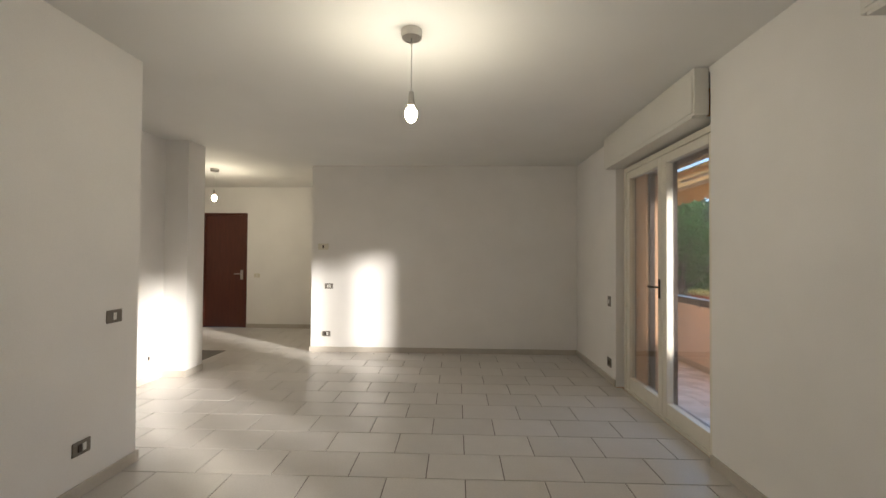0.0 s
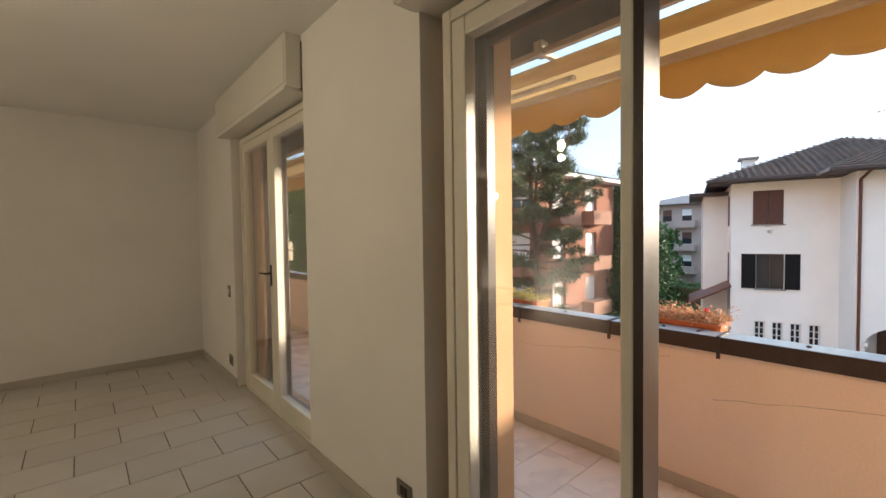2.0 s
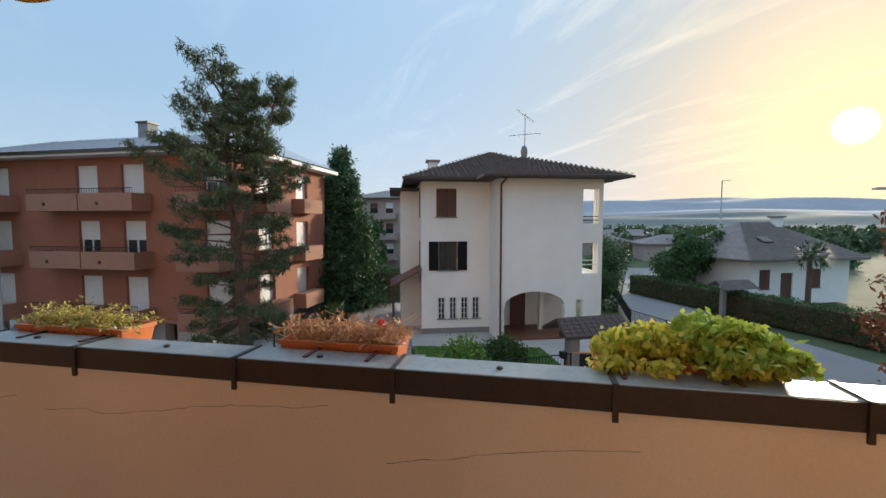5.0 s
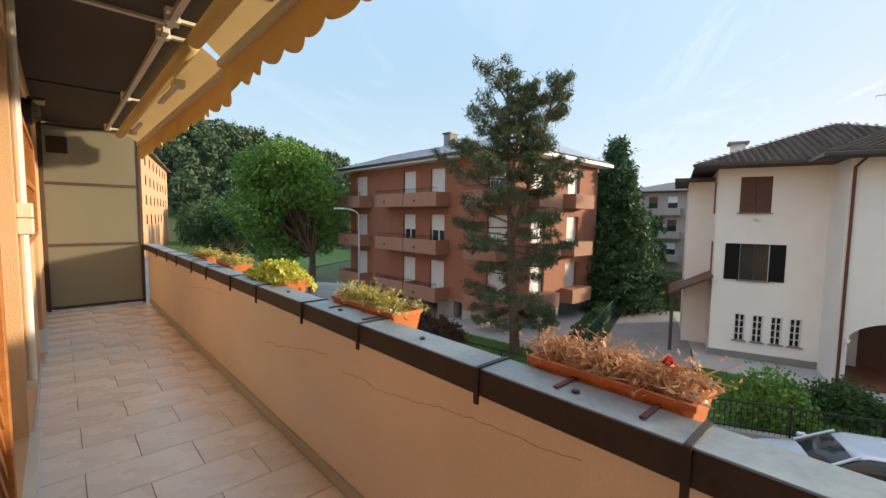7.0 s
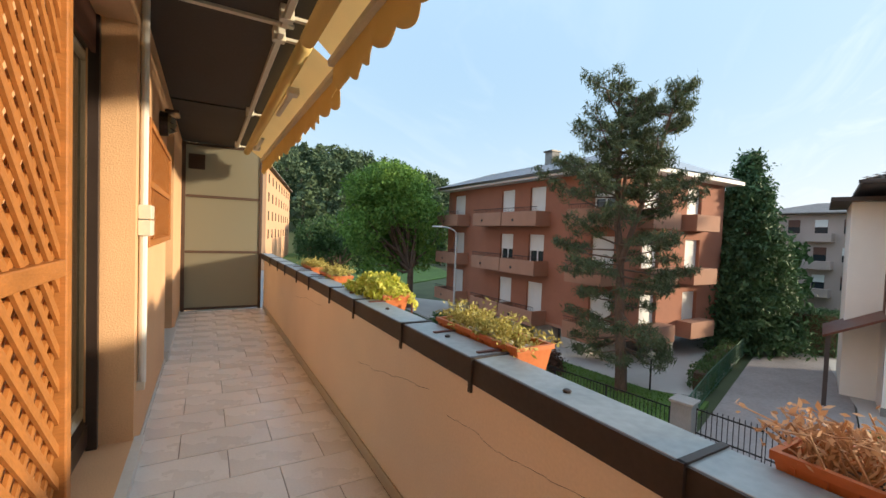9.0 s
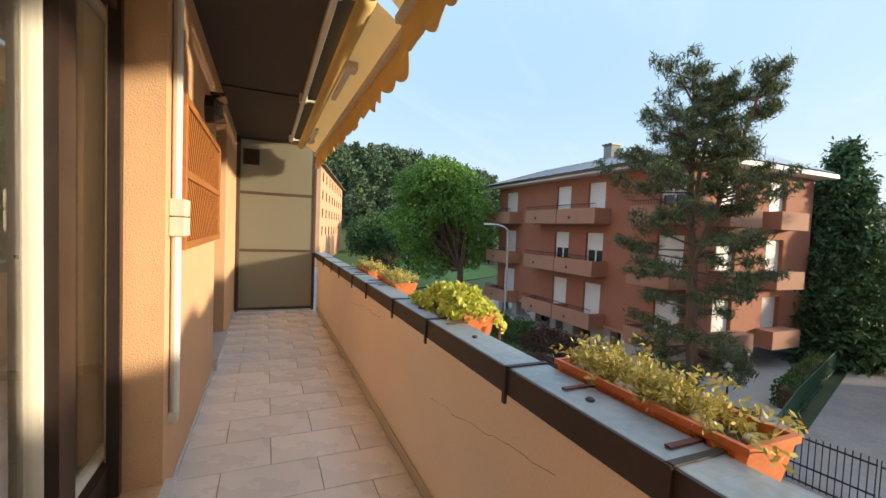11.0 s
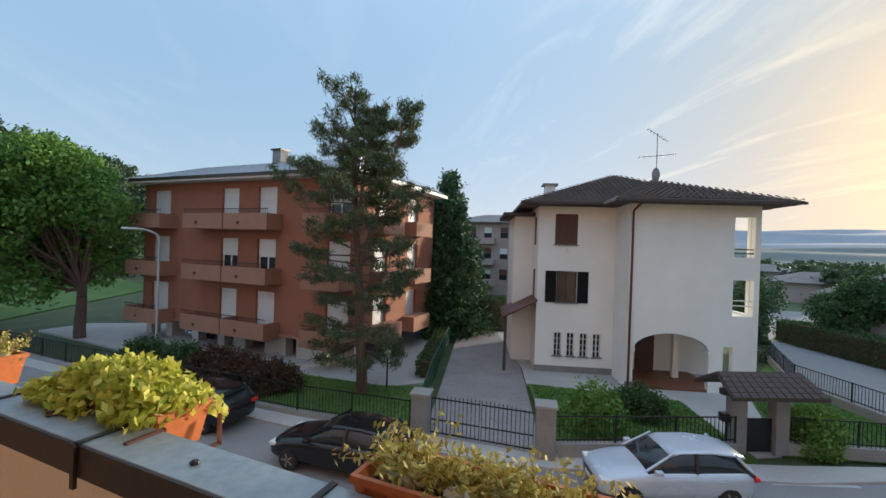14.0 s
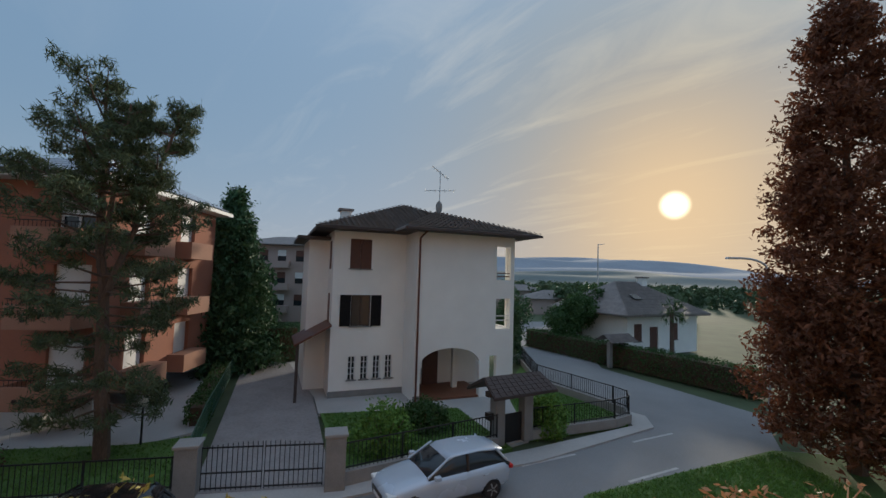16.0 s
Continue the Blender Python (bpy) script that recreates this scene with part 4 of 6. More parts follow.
def house_window(parent, cx, y, z0, z1, w, shut=None, open_sh=False, grille=False):
    win = thing("window", "", "")
    win.parent = parent
    win.matrix_basis = Matrix.Translation((cx, y, 0))
    boxpart("sill", (-w / 2 - 0.08, w / 2 + 0.08, -0.08, 0.1, z0 - 0.06, z0), M_STONE, win)
    if shut and not open_sh:
        for s in (-1, 1):
            bm = bmesh.new()
            x0, x1 = (-w / 2, -0.01) if s < 0 else (0.01, w / 2)
            box(bm, x0, x1, -0.02, 0.03, z0, z1)
            k = z0 + 0.08
            while k < z1 - 0.08:
                box(bm, x0 + 0.06, x1 - 0.06, -0.032, -0.02, k, k + 0.035)
                k += 0.07
            part("shutter", bm, shut, win)
        return
    boxpart("pane", (-w / 2, w / 2, 0.14, 0.15, z0, z1), M_DARKGLASS, win)
    fm = M_WHITETRIM if grille else M_EAVE
    for dims in ((-w / 2, -w / 2 + 0.05, 0.1, 0.14, z0, z1), (w / 2 - 0.05, w / 2, 0.1, 0.14, z0, z1), (-w / 2 + 0.05, w / 2 - 0.05, 0.1, 0.14, z1 - 0.05, z1), (-0.03, 0.03, 0.1, 0.14, z0, z1 - 0.05)):
        boxpart("frame", dims, fm, win)
    if grille:
        for i in range(1, 4):
            zz = z0 + (z1 - z0) * i / 4
            boxpart("bar", (-w / 2, w / 2, 0.02, 0.04, zz - 0.018, zz + 0.018), M_WHITETRIM, win)
        boxpart("bar", (-0.018, 0.018, 0.041, 0.06, z0, z1), M_WHITETRIM, win)
    if open_sh:
        for s in (-1, 1):
            bm = bmesh.new()
            x0, x1 = (-w / 2 - w * 0.55, -w / 2 - 0.02) if s < 0 else (w / 2 + 0.02, w / 2 + w * 0.55)
            box(bm, x0, x1, -0.06, -0.015, z0, z1)
            k = z0 + 0.08
            while k < z1 - 0.08:
                box(bm, x0 + 0.06, x1 - 0.06, -0.07, -0.06, k, k + 0.04)
                k += 0.08
            part("shutter", bm, shut, win)


def hip_roof(parent, x0, x1, y0, y1, z, rise, ridge, name="roof"):
    """A hipped roof with overhang, board edge and rows of tiles."""
    bm = bmesh.new()
    (ax, ay), (bx, by) = ridge
    c = [bm.verts.new(p) for p in ((x0, y0, z), (x1, y0, z), (x1, y1, z), (x0, y1, z))]
    lo = [bm.verts.new((v.co.x, v.co.y, z - 0.12)) for v in c]
    r = [bm.verts.new((ax, ay, z + rise)), bm.verts.new((bx, by, z + rise))]
    bm.faces.new((c[0], c[1], r[1], r[0]) if ay == by else (c[0], c[1], r[0]))
    if ay == by:
        bm.faces.new((c[1], c[2], r[1]))
        bm.faces.new((c[2], c[3], r[0], r[1]))
        bm.faces.new((c[3], c[0], r[0]))
    else:
        bm.faces.new((c[1], c[2], r[1], r[0]))
        bm.faces.new((c[2], c[3], r[1]))
        bm.faces.new((c[3], c[0], r[0], r[1]))
    for i in range(4):
        bm.faces.new((c[i], lo[i], lo[(i + 1) % 4], c[(i + 1) % 4]))
    bm.faces.new(lo)
    ob = part(name, bm, M_ROOF, parent)
    # tile courses on the front slope
    bm = bmesh.new()
    n = 22
    P0, P1, R0, R1 = (Vector((x0, y0, z)), Vector((x1, y0, z)), Vector((ax, ay, z + rise)), Vector((bx, by, z + rise)) if ay == by else Vector((ax, ay, z + rise)))
    for i in range(n):
        s, e = i / n, (i + 0.9) / n
        a, b = P0.lerp(R0, s), P1.lerp(R1, s)
        m = max(4, int((b - a).length / 0.28))
        for j in range(m):
            p, q = a.lerp(b, (j + 0.05) / m), a.lerp(b, (j + 0.95) / m)
            up = (R0 - P0) * ((e - s))
            up = Vector((0, up.y, up.z))
            nn = Vector((0, -0.03, 0.06))
            vs = [bm.verts.new(p + nn), bm.verts.new(q + nn), bm.verts.new(q + up + nn * 0.35), bm.verts.new(p + up + nn * 0.35)]
            bm.faces.new(vs)
            mid = (p + q) / 2 + nn * 1.9
            k = bm.verts.new(mid)
            bm.faces.new((vs[0], vs[1], k))
    tagged(part("roof_tiles", bm, M_ROOF, ob), "", "", "", "stuff")
    boxpart("soffit", (x0 + 0.05, x1 - 0.05, y0 + 0.05, y1 - 0.05, z - 0.16, z - 0.121), M_EAVE, ob)
    return ob


def white_house():
    h = thing("white_house", "white rendered three-storey house with hipped tile roof", "house", HM)
    # front wing with the arched porch
    bm = bmesh.new()
    W = 6.1
    holed(bm, 0.0, W, G, EAVE - 0.1, 0.0, 0.3, [(0.35, 3.9, G, -2.45), (4.9, 5.85, 1.35, 3.3), (4.9, 5.85, -1.5, 0.25), (4.55, 5.0, G, -3.0)])
    bmesh.ops.remove_doubles(bm, verts=bm.verts, dist=1e-4)
    part("front_wall", bm, M_HWALL, h)
    bm = bmesh.new()
    # arch ring: fill between the arch curve and the square head
    K = 24
    for i in range(K):
        a0, a1 = math.pi * i / K, math.pi * (i + 1) / K
        xs = [2.125 - 1.775 * math.cos(a) for a in (a0, a1)]
        zs = [-3.35 + 0.86 * math.sin(a) for a in (a0, a1)]
        v = [bm.verts.new(p) for p in ((xs[0], 0, zs[0]), (xs[1], 0, zs[1]), (xs[1], 0, -2.44), (xs[0], 0, -2.44), (xs[0], 0.3, zs[0]), (xs[1], 0.3, zs[1]), (xs[1], 0.3, -2.44), (xs[0], 0.3, -2.44))]
        bm.faces.new(v[:4])
        bm.faces.new(v[4:][::-1])
        bm.faces.new((v[0], v[4], v[5], v[1]))
    bmesh.ops.remove_doubles(bm, verts=bm.verts, dist=1e-4)
    part("arch", bm, M_HWALL, h)
    boxpart("arch_impost", (0.28, 0.42, -0.06, 0.32, -3.45, -3.3), M_HWALL, h)
    boxpart("arch_impost", (3.83, 3.97, -0.06, 0.32, -3.45, -3.3), M_HWALL, h)
    bm = bmesh.new()
    # side faces; the far side of the wing is an open loggia on the upper floors
    box(bm, 0.0, 0.3, 0.3, 2.2, G, EAVE - 0.1)
    box(bm, W - 0.3, W, 0.3, 0.55, G, EAVE - 0.1)
    box(bm, W - 0.3, W, 3.2, 9.5, G, EAVE - 0.1)
    box(bm, W - 0.3, W, 0.55, 3.2, -2.9, -1.45)
    box(bm, W - 0.3, W, 0.55, 3.2, 0.3, 1.3)
    box(bm, W - 0.3, W, 0.55, 3.2, 3.5, EAVE - 0.1)
    box(bm, 4.6, W - 0.3, 0.3, 3.2, -1.7, -1.5)
    box(bm, 4.6, W - 0.3, 0.3, 3.2, 1.1, 1.3)
    box(bm, 4.4, 4.6, 0.3, 3.2, -2.0, EAVE - 0.2)
    box(bm, 0.3, W - 0.3, 3.2, 3.5, G, EAVE - 0.1)
    part("side_wall", bm, M_HWALL, h)
    for z in (-1.0, -0.75, 1.55, 1.75):
        bm = bmesh.new()
        tube(bm, (4.9, 0.12, z), (5.85, 0.12, z), 0.03, seg=6)
        part("loggia_rail", bm, M_SHUT if z > 1 else M_WHITETRIM, h)
    boxpart("porch_ceiling", (0.3, 4.4, 0.3, 3.2, -2.4, -2.3), M_HWALL, h)
    boxpart("porch_floor", (0.3, 4.5, 0.05, 3.2, G, G + 0.12), M_WOODIN, h, "red-brown porch floor")
    boxpart("entrance_door", (1.6, 2.6, 3.12, 3.2, G + 0.12, G + 2.3), M_SHUT, h, "dark wooden entrance door")
    boxpart("porch_pier", (3.1, 3.4, 1.9, 2.2, G + 0.12, -2.4), M_HWALL, h)
    # recessed wing
    bm = bmesh.new()
    holed(bm, -4.15, 0.0, G, EAVE - 0.1, 2.1, 2.4, [(-3.25, -2.05, 1.75, 3.42), (-3.1, -2.0, -1.45, 0.28), (-3.15, -2.73, -4.38, -3.1), (-2.45, -2.03, -4.38, -3.1), (-1.75, -1.33, -4.38, -3.1), (-1.05, -0.63, -4.38, -3.1)])
    box(bm, -4.15, -3.85, 2.4, 9.5, G, EAVE - 0.1)
    box(bm, -3.85, 6.0, 9.2, 9.5, G, EAVE - 0.1)
    part("recessed_wall", bm, M_HWALL, h)
    boxpart("plinth", (-4.17, 0.0, 2.06, 2.1, G, G + 0.35), M_STONE, h)
    boxpart("plinth", (-0.03, 0.35, -0.035, 0.0, G, G + 0.35), M_STONE, h)
    house_window(h, -2.65, 2.1, 1.75, 3.42, 1.2, M_SHUT)
    house_window(h, -2.55, 2.1, -1.45, 0.28, 1.1, M_BLACKSH, True)
    for cx in (-2.94, -2.24, -1.54, -0.84):
        house_window(h, cx, 2.1, -4.38, -3.1, 0.42, None, False, True)
    for z in (1.35, -1.85, 1.35):
        boxpart("wall_vent", (-2.7, -2.5, 2.06, 2.1, z, z + 0.1), M_HWALL, h)
    # rear wing to the side
    bm = bmesh.new()
    box(bm, -5.3, -4.15, 4.2, 9.0, G, EAVE - 0.6)
    part("rear_wing", bm, M_HWALL, h)
    boxpart("rear_wing_eave", (-6.0, -4.15, 3.6, 9.4, EAVE - 0.6, EAVE - 0.42), M_EAVE, h)
    boxpart("side_window", (-4.19, -4.15, 3.0, 3.5, 1.7, 3.3), M_SHUT, h)
    boxpart("side_window", (-4.19, -4.15, 3.0, 3.5, -1.4, 0.3), M_SHUT, h)
    bm = bmesh.new()
    tube(bm, (0.12, -0.07, G), (0.12, -0.07, EAVE - 0.5), 0.055)
    tube(bm, (0.12, -0.07, EAVE - 0.5), (0.3, -0.75, EAVE - 0.12), 0.05)
    part("downpipe", bm, M_COPPER, h)
    hip_roof(h, -5.2, W + 1.2, 1.0, 11.0, EAVE, 2.2, ((0.7, 5.6), (1.0, 5.6)))
    hip_roof(h, -1.0, W + 1.2, -1.0, 8.0, EAVE + 0.02, 1.75, ((2.75, 4.6), (2.75, 5.6)), "front_roof")
    boxpart("gutter", (-5.28, -1.1, 0.9, 1.0, EAVE - 0.14, EAVE - 0.02), M_EAVE, h)
    boxpart("gutter", (-1.05, W + 1.25, -1.1, -1.0, EAVE - 0.14, EAVE - 0.02), M_EAVE, h)
    c = boxpart("chimney", (-3.5, -2.9, 4.6, 5.2, EAVE + 0.6, EAVE + 1.35), M_HWALL, h)
    boxpart("chimney_cap", (-3.65, -2.75, 4.45, 5.35, EAVE + 1.35, EAVE + 1.47), M_ROOF, c)
    # porch roof at the side
    bm = bmesh.new()
    v = [bm.verts.new(p) for p in ((-6.0, 1.6, -2.3), (-4.15, 1.6, -1.3), (-4.15, 5.0, -1.3), (-6.0, 5.0, -2.3))]
    f = bm.faces.new(v)
    r = bmesh.ops.extrude_face_region(bm, geom=[f])
    for q in r["geom"]:
        if isinstance(q, bmesh.types.BMVert):
            q.co.z -= 0.1
    part("side_canopy", bm, M_COPPER, h, "reddish sloped side canopy")
    bm = bmesh.new()
    box(bm, -5.9, -5.75, 1.75, 1.9, G, -2.3)
    part("canopy_post", bm, M_EAVE, h)
    ant = thing("tv_antenna", "tall metal television antenna with satellite dish", "antenna", HM)
    bm = bmesh.new()
    tube(bm, (2.7, 3.9, EAVE + 1.4), (2.7, 3.9, EAVE + 4.4), 0.03, seg=6)
    part("mast", bm, M_GREYPOLE, ant)
    for z, L, ax in ((EAVE + 3.1, 1.0, 0), (EAVE + 4.3, 0.55, 1)):
        bm = bmesh.new()
        a = Vector((2.7 - L, 3.9, z + (0.35 if ax else -0.1)))
        b = Vector((2.7 + L, 3.9, z + (-0.35 if ax else 0.1)))
        tube(bm, a, b, 0.018, seg=5)
        for i in range(7):
            p = a.lerp(b, i / 6)
            tube(bm, p + Vector((0, -0.2, 0)), p + Vector((0, 0.2, 0)), 0.01, seg=4)
            tube(bm, p + Vector((0, 0, -0.12)), p + Vector((0, 0, 0.12)), 0.01, seg=4)
        part("aerial", bm, M_GREYPOLE, ant)
    bm = bmesh.new()
    ball(bm, (2.6, 3.7, EAVE + 1.95), 0.42, 0.55, 0.25, 1, 14)
    part("dish", bm, M_STONE, ant)


white_house()


# ---- brown block of flats ----
def flats():
    X = 22.3
    f = thing("apartment_block", "brown clad apartment block with balconies and pilotis", "apartment building")
    Y0, Y1, DEEP = 16.2, 33.7, 10
    floors = (-3.2, -0.1, 3.0)
    bays = [(25.45, 1.45), (22.4, 1.45), (17.2, 1.5), (31.9, 1.7)]
    bm = bmesh.new()
    turn = Matrix(((0, 1, 0, 0), (1, 0, 0, 0), (0, 0, 1, 0), (0, 0, 0, 1)))
    holes = [(c - w / 2, c + w / 2, z - 0.75 if c != 31.9 else z - 0.6, z + 1.6) for z in floors for c, w in bays]
    holed(bm, Y0, Y1, -3.95, 5.0, X, X + 0.35, holes, turn)
    box(bm, X + 0.35, X + DEEP, Y1 - 0.35, Y1, -3.95, 5.0)
    part("front_wall", bm, M_BRICK, f)
    bm = bmesh.new()
    holed(bm, X + 0.35, X + DEEP, -3.95, 5.0, Y0, Y0 + 0.35, [(X + a, X + a + 1.5, z - 0.75, z + 1.6) for z in floors for a in (2.0, 6.0)])
    part("side_wall", bm, M_BRICK, f)
    boxpart("ground_floor_slab", (X - 0.1, X + DEEP, Y0, Y1, -4.1, -3.95), M_BBALC, f)
    for z in floors:
        for c, w in bays:
            win = thing("window", "", "")
            win.parent = f
            lo, hi = z - 0.75, z + 1.6
            up = (int(z * 7 + c * 3) % 3)
            blind = hi - (hi - lo) * (1.0 if up else 0.45)
            boxpart("blind", (X + 0.15, X + 0.19, c - w / 2, c + w / 2, blind + 0.0, hi), M_BLIND, win)
            if not up:
                boxpart("pane", (X + 0.22, X + 0.23, c - w / 2, c + w / 2, lo, blind), M_DARKGLASS, win)
                for dy in (-w / 2 + 0.04, 0, w / 2 - 0.04):
                    boxpart("frame", (X + 0.17, X + 0.21, c + dy - 0.05, c + dy + 0.05, lo, blind), M_WHITETRIM, win)
            # balcony under it
            b = thing("balcony", "", "")
            b.parent = f
            wb = 3.3 if c < 30 else 4.2
            y0, y1 = c - wb / 2 + (0.35 if c == 25.45 else 0), c + wb / 2 - (0.0 if c == 25.45 else 0.0)
            if c == 25.45:
                y0, y1 = 24.68, 28.1
            if c == 22.4:
                y0, y1 = 21.2, 24.6
            if c == 17.2:
                y0, y1 = 16.2, 18.7
            if c == 31.9:
                y0, y1 = 30.3, 33.7
            boxpart("front_panel", (X - 1.2, X - 1.08, y0, y1, z - 0.98, z - 0.05), M_BBALC, b, bev=0.01)
            boxpart("side_panel", (X - 1.08, X, y0, y0 + 0.1, z - 0.98, z - 0.05), M_BBALC, b)
            boxpart("side_panel", (X - 1.08, X, y1 - 0.1, y1, z - 0.98, z - 0.05), M_BBALC, b)
            boxpart("balcony_floor", (X - 1.08, X, y0 + 0.1, y1 - 0.1, z - 0.98, z - 0.8), M_BBALC, b)
            bm = bmesh.new()
            tube(bm, (X - 1.14, y0, z + 0.2), (X - 1.14, y1, z + 0.2), 0.02, seg=5)
            k = y0
            while k <= y1:
                tube(bm, (X - 1.14, k, z - 0.06), (X - 1.14, k, z + 0.2), 0.012, seg=4)
                k += 0.16
            part("railing", bm, M_IRON, b)
            bm = bmesh.new()
            tube(bm, (X - 1.22, (y0 + y1) / 2 + 0.5, z - 0.6), (X - 1.19, (y0 + y1) / 2 + 0.5, z - 0.6), 0.1, seg=12)
            part("drain_hole", bm, M_DARK, b)
        for a in (2.0, 6.0):
            boxpart("side_blind", (X + a, X + a + 1.5, Y0 + 0.2, Y0 + 0.23, z - 0.75, z + 1.6), M_BLIND, f)
            boxpart("side_balcony", (X + a - 0.5, X + a + 1.9, Y0 - 0.9, Y0, z - 0.98, z - 0.05), M_BBALC, f)
    for y0, y1 in ((16.2, 17.2), (18.2, 20.2), (21.0, 22.6), (24.2, 25.2), (26.0, 26.6), (28.4, 29.0), (31, 31.6), (33.1, 33.7)):
        boxpart("piloti", (X + 0.3, X + 0.9, y0, y1, G, -4.1), M_PALEWALL, f)
    boxpart("ground_back_wall", (X + 5.0, X + 5.3, Y0, Y1, G, -4.1), M_PALEWALL, f)
    # roof edge, metal sheet roof and chimney
    boxpart("fascia", (X - 0.9, X + DEEP + 0.5, Y0 - 0.9, Y1 + 0.3, 5.0, 5.22), M_WHITETRIM, f)
    boxpart("gutter", (X - 1.0, X - 0.9, Y0 - 0.9, Y1 + 0.3, 5.12, 5.3), M_DARK, f)
    bm = bmesh.new()
    v = [bm.verts.new(p) for p in ((X - 0.9, Y0 - 0.9, 5.3), (X - 0.9, Y1 + 0.3, 5.3), (X + 6.5, Y1 + 0.3, 7.6), (X + 6.5, Y0 + 4.0, 7.6), (X + DEEP, Y1 + 0.3, 5.3), (X + DEEP, Y0 - 0.9, 5.3))]
    bm.faces.new((v[0], v[1], v[2], v[3]))
    bm.faces.new((v[0], v[3], v[5]))
    bm.faces.new((v[3], v[2], v[4], v[5]))
    roof = part("roof", bm, M_SOLAR, f, "grey metal sheet roof")
    bm = bmesh.new()
    for i in range(18):
        y = Y0 + 1.5 + i * 1.0
        box(bm, X - 0.8, X + 5.6, y, y + 0.04, 0, 0.05, m=Matrix(((1, 0, 0, 0), (0, 1, 0, 0), (0.31, 0, 1, 5.3 - 0.31 * (X - 0.9)), (0, 0, 0, 1))))
    part("roof_seam", bm, M_SOLAR, roof)
    ch = boxpart("chimney", (X + 5.5, X + 6.3, 27.0, 27.8, 6.9, 8.3), M_STONE, f)
    boxpart("chimney_cap", (X + 5.4, X + 6.4, 26.9, 27.9, 8.3, 8.42), M_DARK, ch)


flats()


# ---- trees ----
def limb(bm, a, b, r0, r1, n=4, wob=0.15, rng=None):
    a, b = Vector(a), Vector(b)
    p = a
    for i in range(n):
        q = a.lerp(b, (i + 1) / n)
        if i < n - 1:
            q += Vector(rng.normal(0, wob, 3))
        tube(bm, p, q, r0 + (r1 - r0) * i / n, r0 + (r1 - r0) * (i + 1) / n, 7)
        p = q


def pine(x, y, height, label):
    """A tall black pine: a bare trunk seen through open, flat tiers of limbs that end in needle tufts."""
    rng = np.random.default_rng(5)
    t = thing("pine_tree", label, "tree", pose(x, y, G))
    bm = bmesh.new()
    limb(bm, (0, 0, 0), (0.1, 0.95, height * 0.97), 0.27, 0.04, 9, 0.05, rng)
    limb(bm, (0.05, 0.3, height * 0.42), (0.3, -1.75, height * 0.945), 0.13, 0.03, 6, 0.08, rng)
    limb(bm, (0.05, 0.35, height * 0.55), (-0.2, -0.2, height * 0.93), 0.11, 0.03, 5, 0.07, rng)
    lb, pts = bmesh.new(), []

    def bough(s, a, r, rise):
        """One limb with side twigs in a flat pad, tufts on the outer two thirds."""
        d = Vector((math.cos(a), math.sin(a), 0))
        n = Vector((-d.y, d.x, 0))
        e = s + d * r + Vector((0, 0, rise * r))
        mid = s.lerp(e, 0.55) - Vector((0, 0, 0.06 * r))
        tube(lb, s, mid, 0.05, 0.03, 5)
        tube(lb, mid, e, 0.03, 0.012, 5)
        m = max(3, int(r * 2.9))
        for k in range(m):
            u = 0.38 + 0.62 * (k + rng.uniform(0, 1)) / m
            b = s.lerp(mid, u / 0.55) if u < 0.55 else mid.lerp(e, (u - 0.55) / 0.45)
            for sg in (-1, 1):
                w = rng.uniform(0.15, 0.36) * r * (1.15 - u) + 0.12
                q = b + n * sg * w + d * w * 0.7 + Vector((0, 0, rng.uniform(0.02, 0.16)))
                tube(lb, b, q, 0.012, 0.006, 3)
                pts.append(tuple(q))
                if rng.uniform() < 0.3:
                    pts.append(tuple(b.lerp(q, 0.5) + Vector((0, 0, 0.08))))
        pts.append(tuple(e + Vector((0, 0, 0.08))))

    z, k = 0.13 * height, 0
    while z < height * 0.97:
        u = z / height
        r = float(np.interp(u, (0.1, 0.2, 0.38, 0.6, 0.78, 0.9, 1.0), (2.0, 3.0, 3.5, 3.3, 2.6, 1.7, 0.4)))
        for i in range(5 if u < 0.75 else 4):
            a = k * 0.9 + i * 2 * math.pi / (5 if u < 0.75 else 4) + rng.normal(0, 0.25)
            bough(Vector((0.1 * u, 0.95 * u, z + rng.normal(0, 0.3))), a, r * rng.uniform(0.5, 1.1), float(np.interp(u, (0.1, 0.35, 0.7, 1), (-0.3, 0.0, 0.3, 0.75))) + rng.normal(0, 0.16))
        z += rng.uniform(0.6, 0.95) if u < 0.7 else rng.uniform(0.5, 0.7)
        k += 1
    # the two side leaders, each with its own small whorls
    for (ax, ay, az), (bx, by, bz) in (((0.05, 0.3, 0.42), (0.3, -1.75, 0.945)), ((0.05, 0.35, 0.55), (-0.2, -0.2, 0.93))):
        for q in np.linspace(0.25, 0.93, 8):
            s = Vector((ax + (bx - ax) * q, ay + (by - ay) * q, (az + (bz - az) * q) * height))
            for i in range(4):
                bough(s, rng.uniform(0, 6.28), (1.8 - 1.3 * q) * rng.uniform(0.7, 1.15), 0.25 + 0.35 * q)
    part("trunk", bm, M_BARK, t)
    part("branchwork", lb, M_BARK, t)
    leaves("crown", pts, L_PINE, t, 0.30, 24, 0.10, 0.12, up=0.7, seed=6)


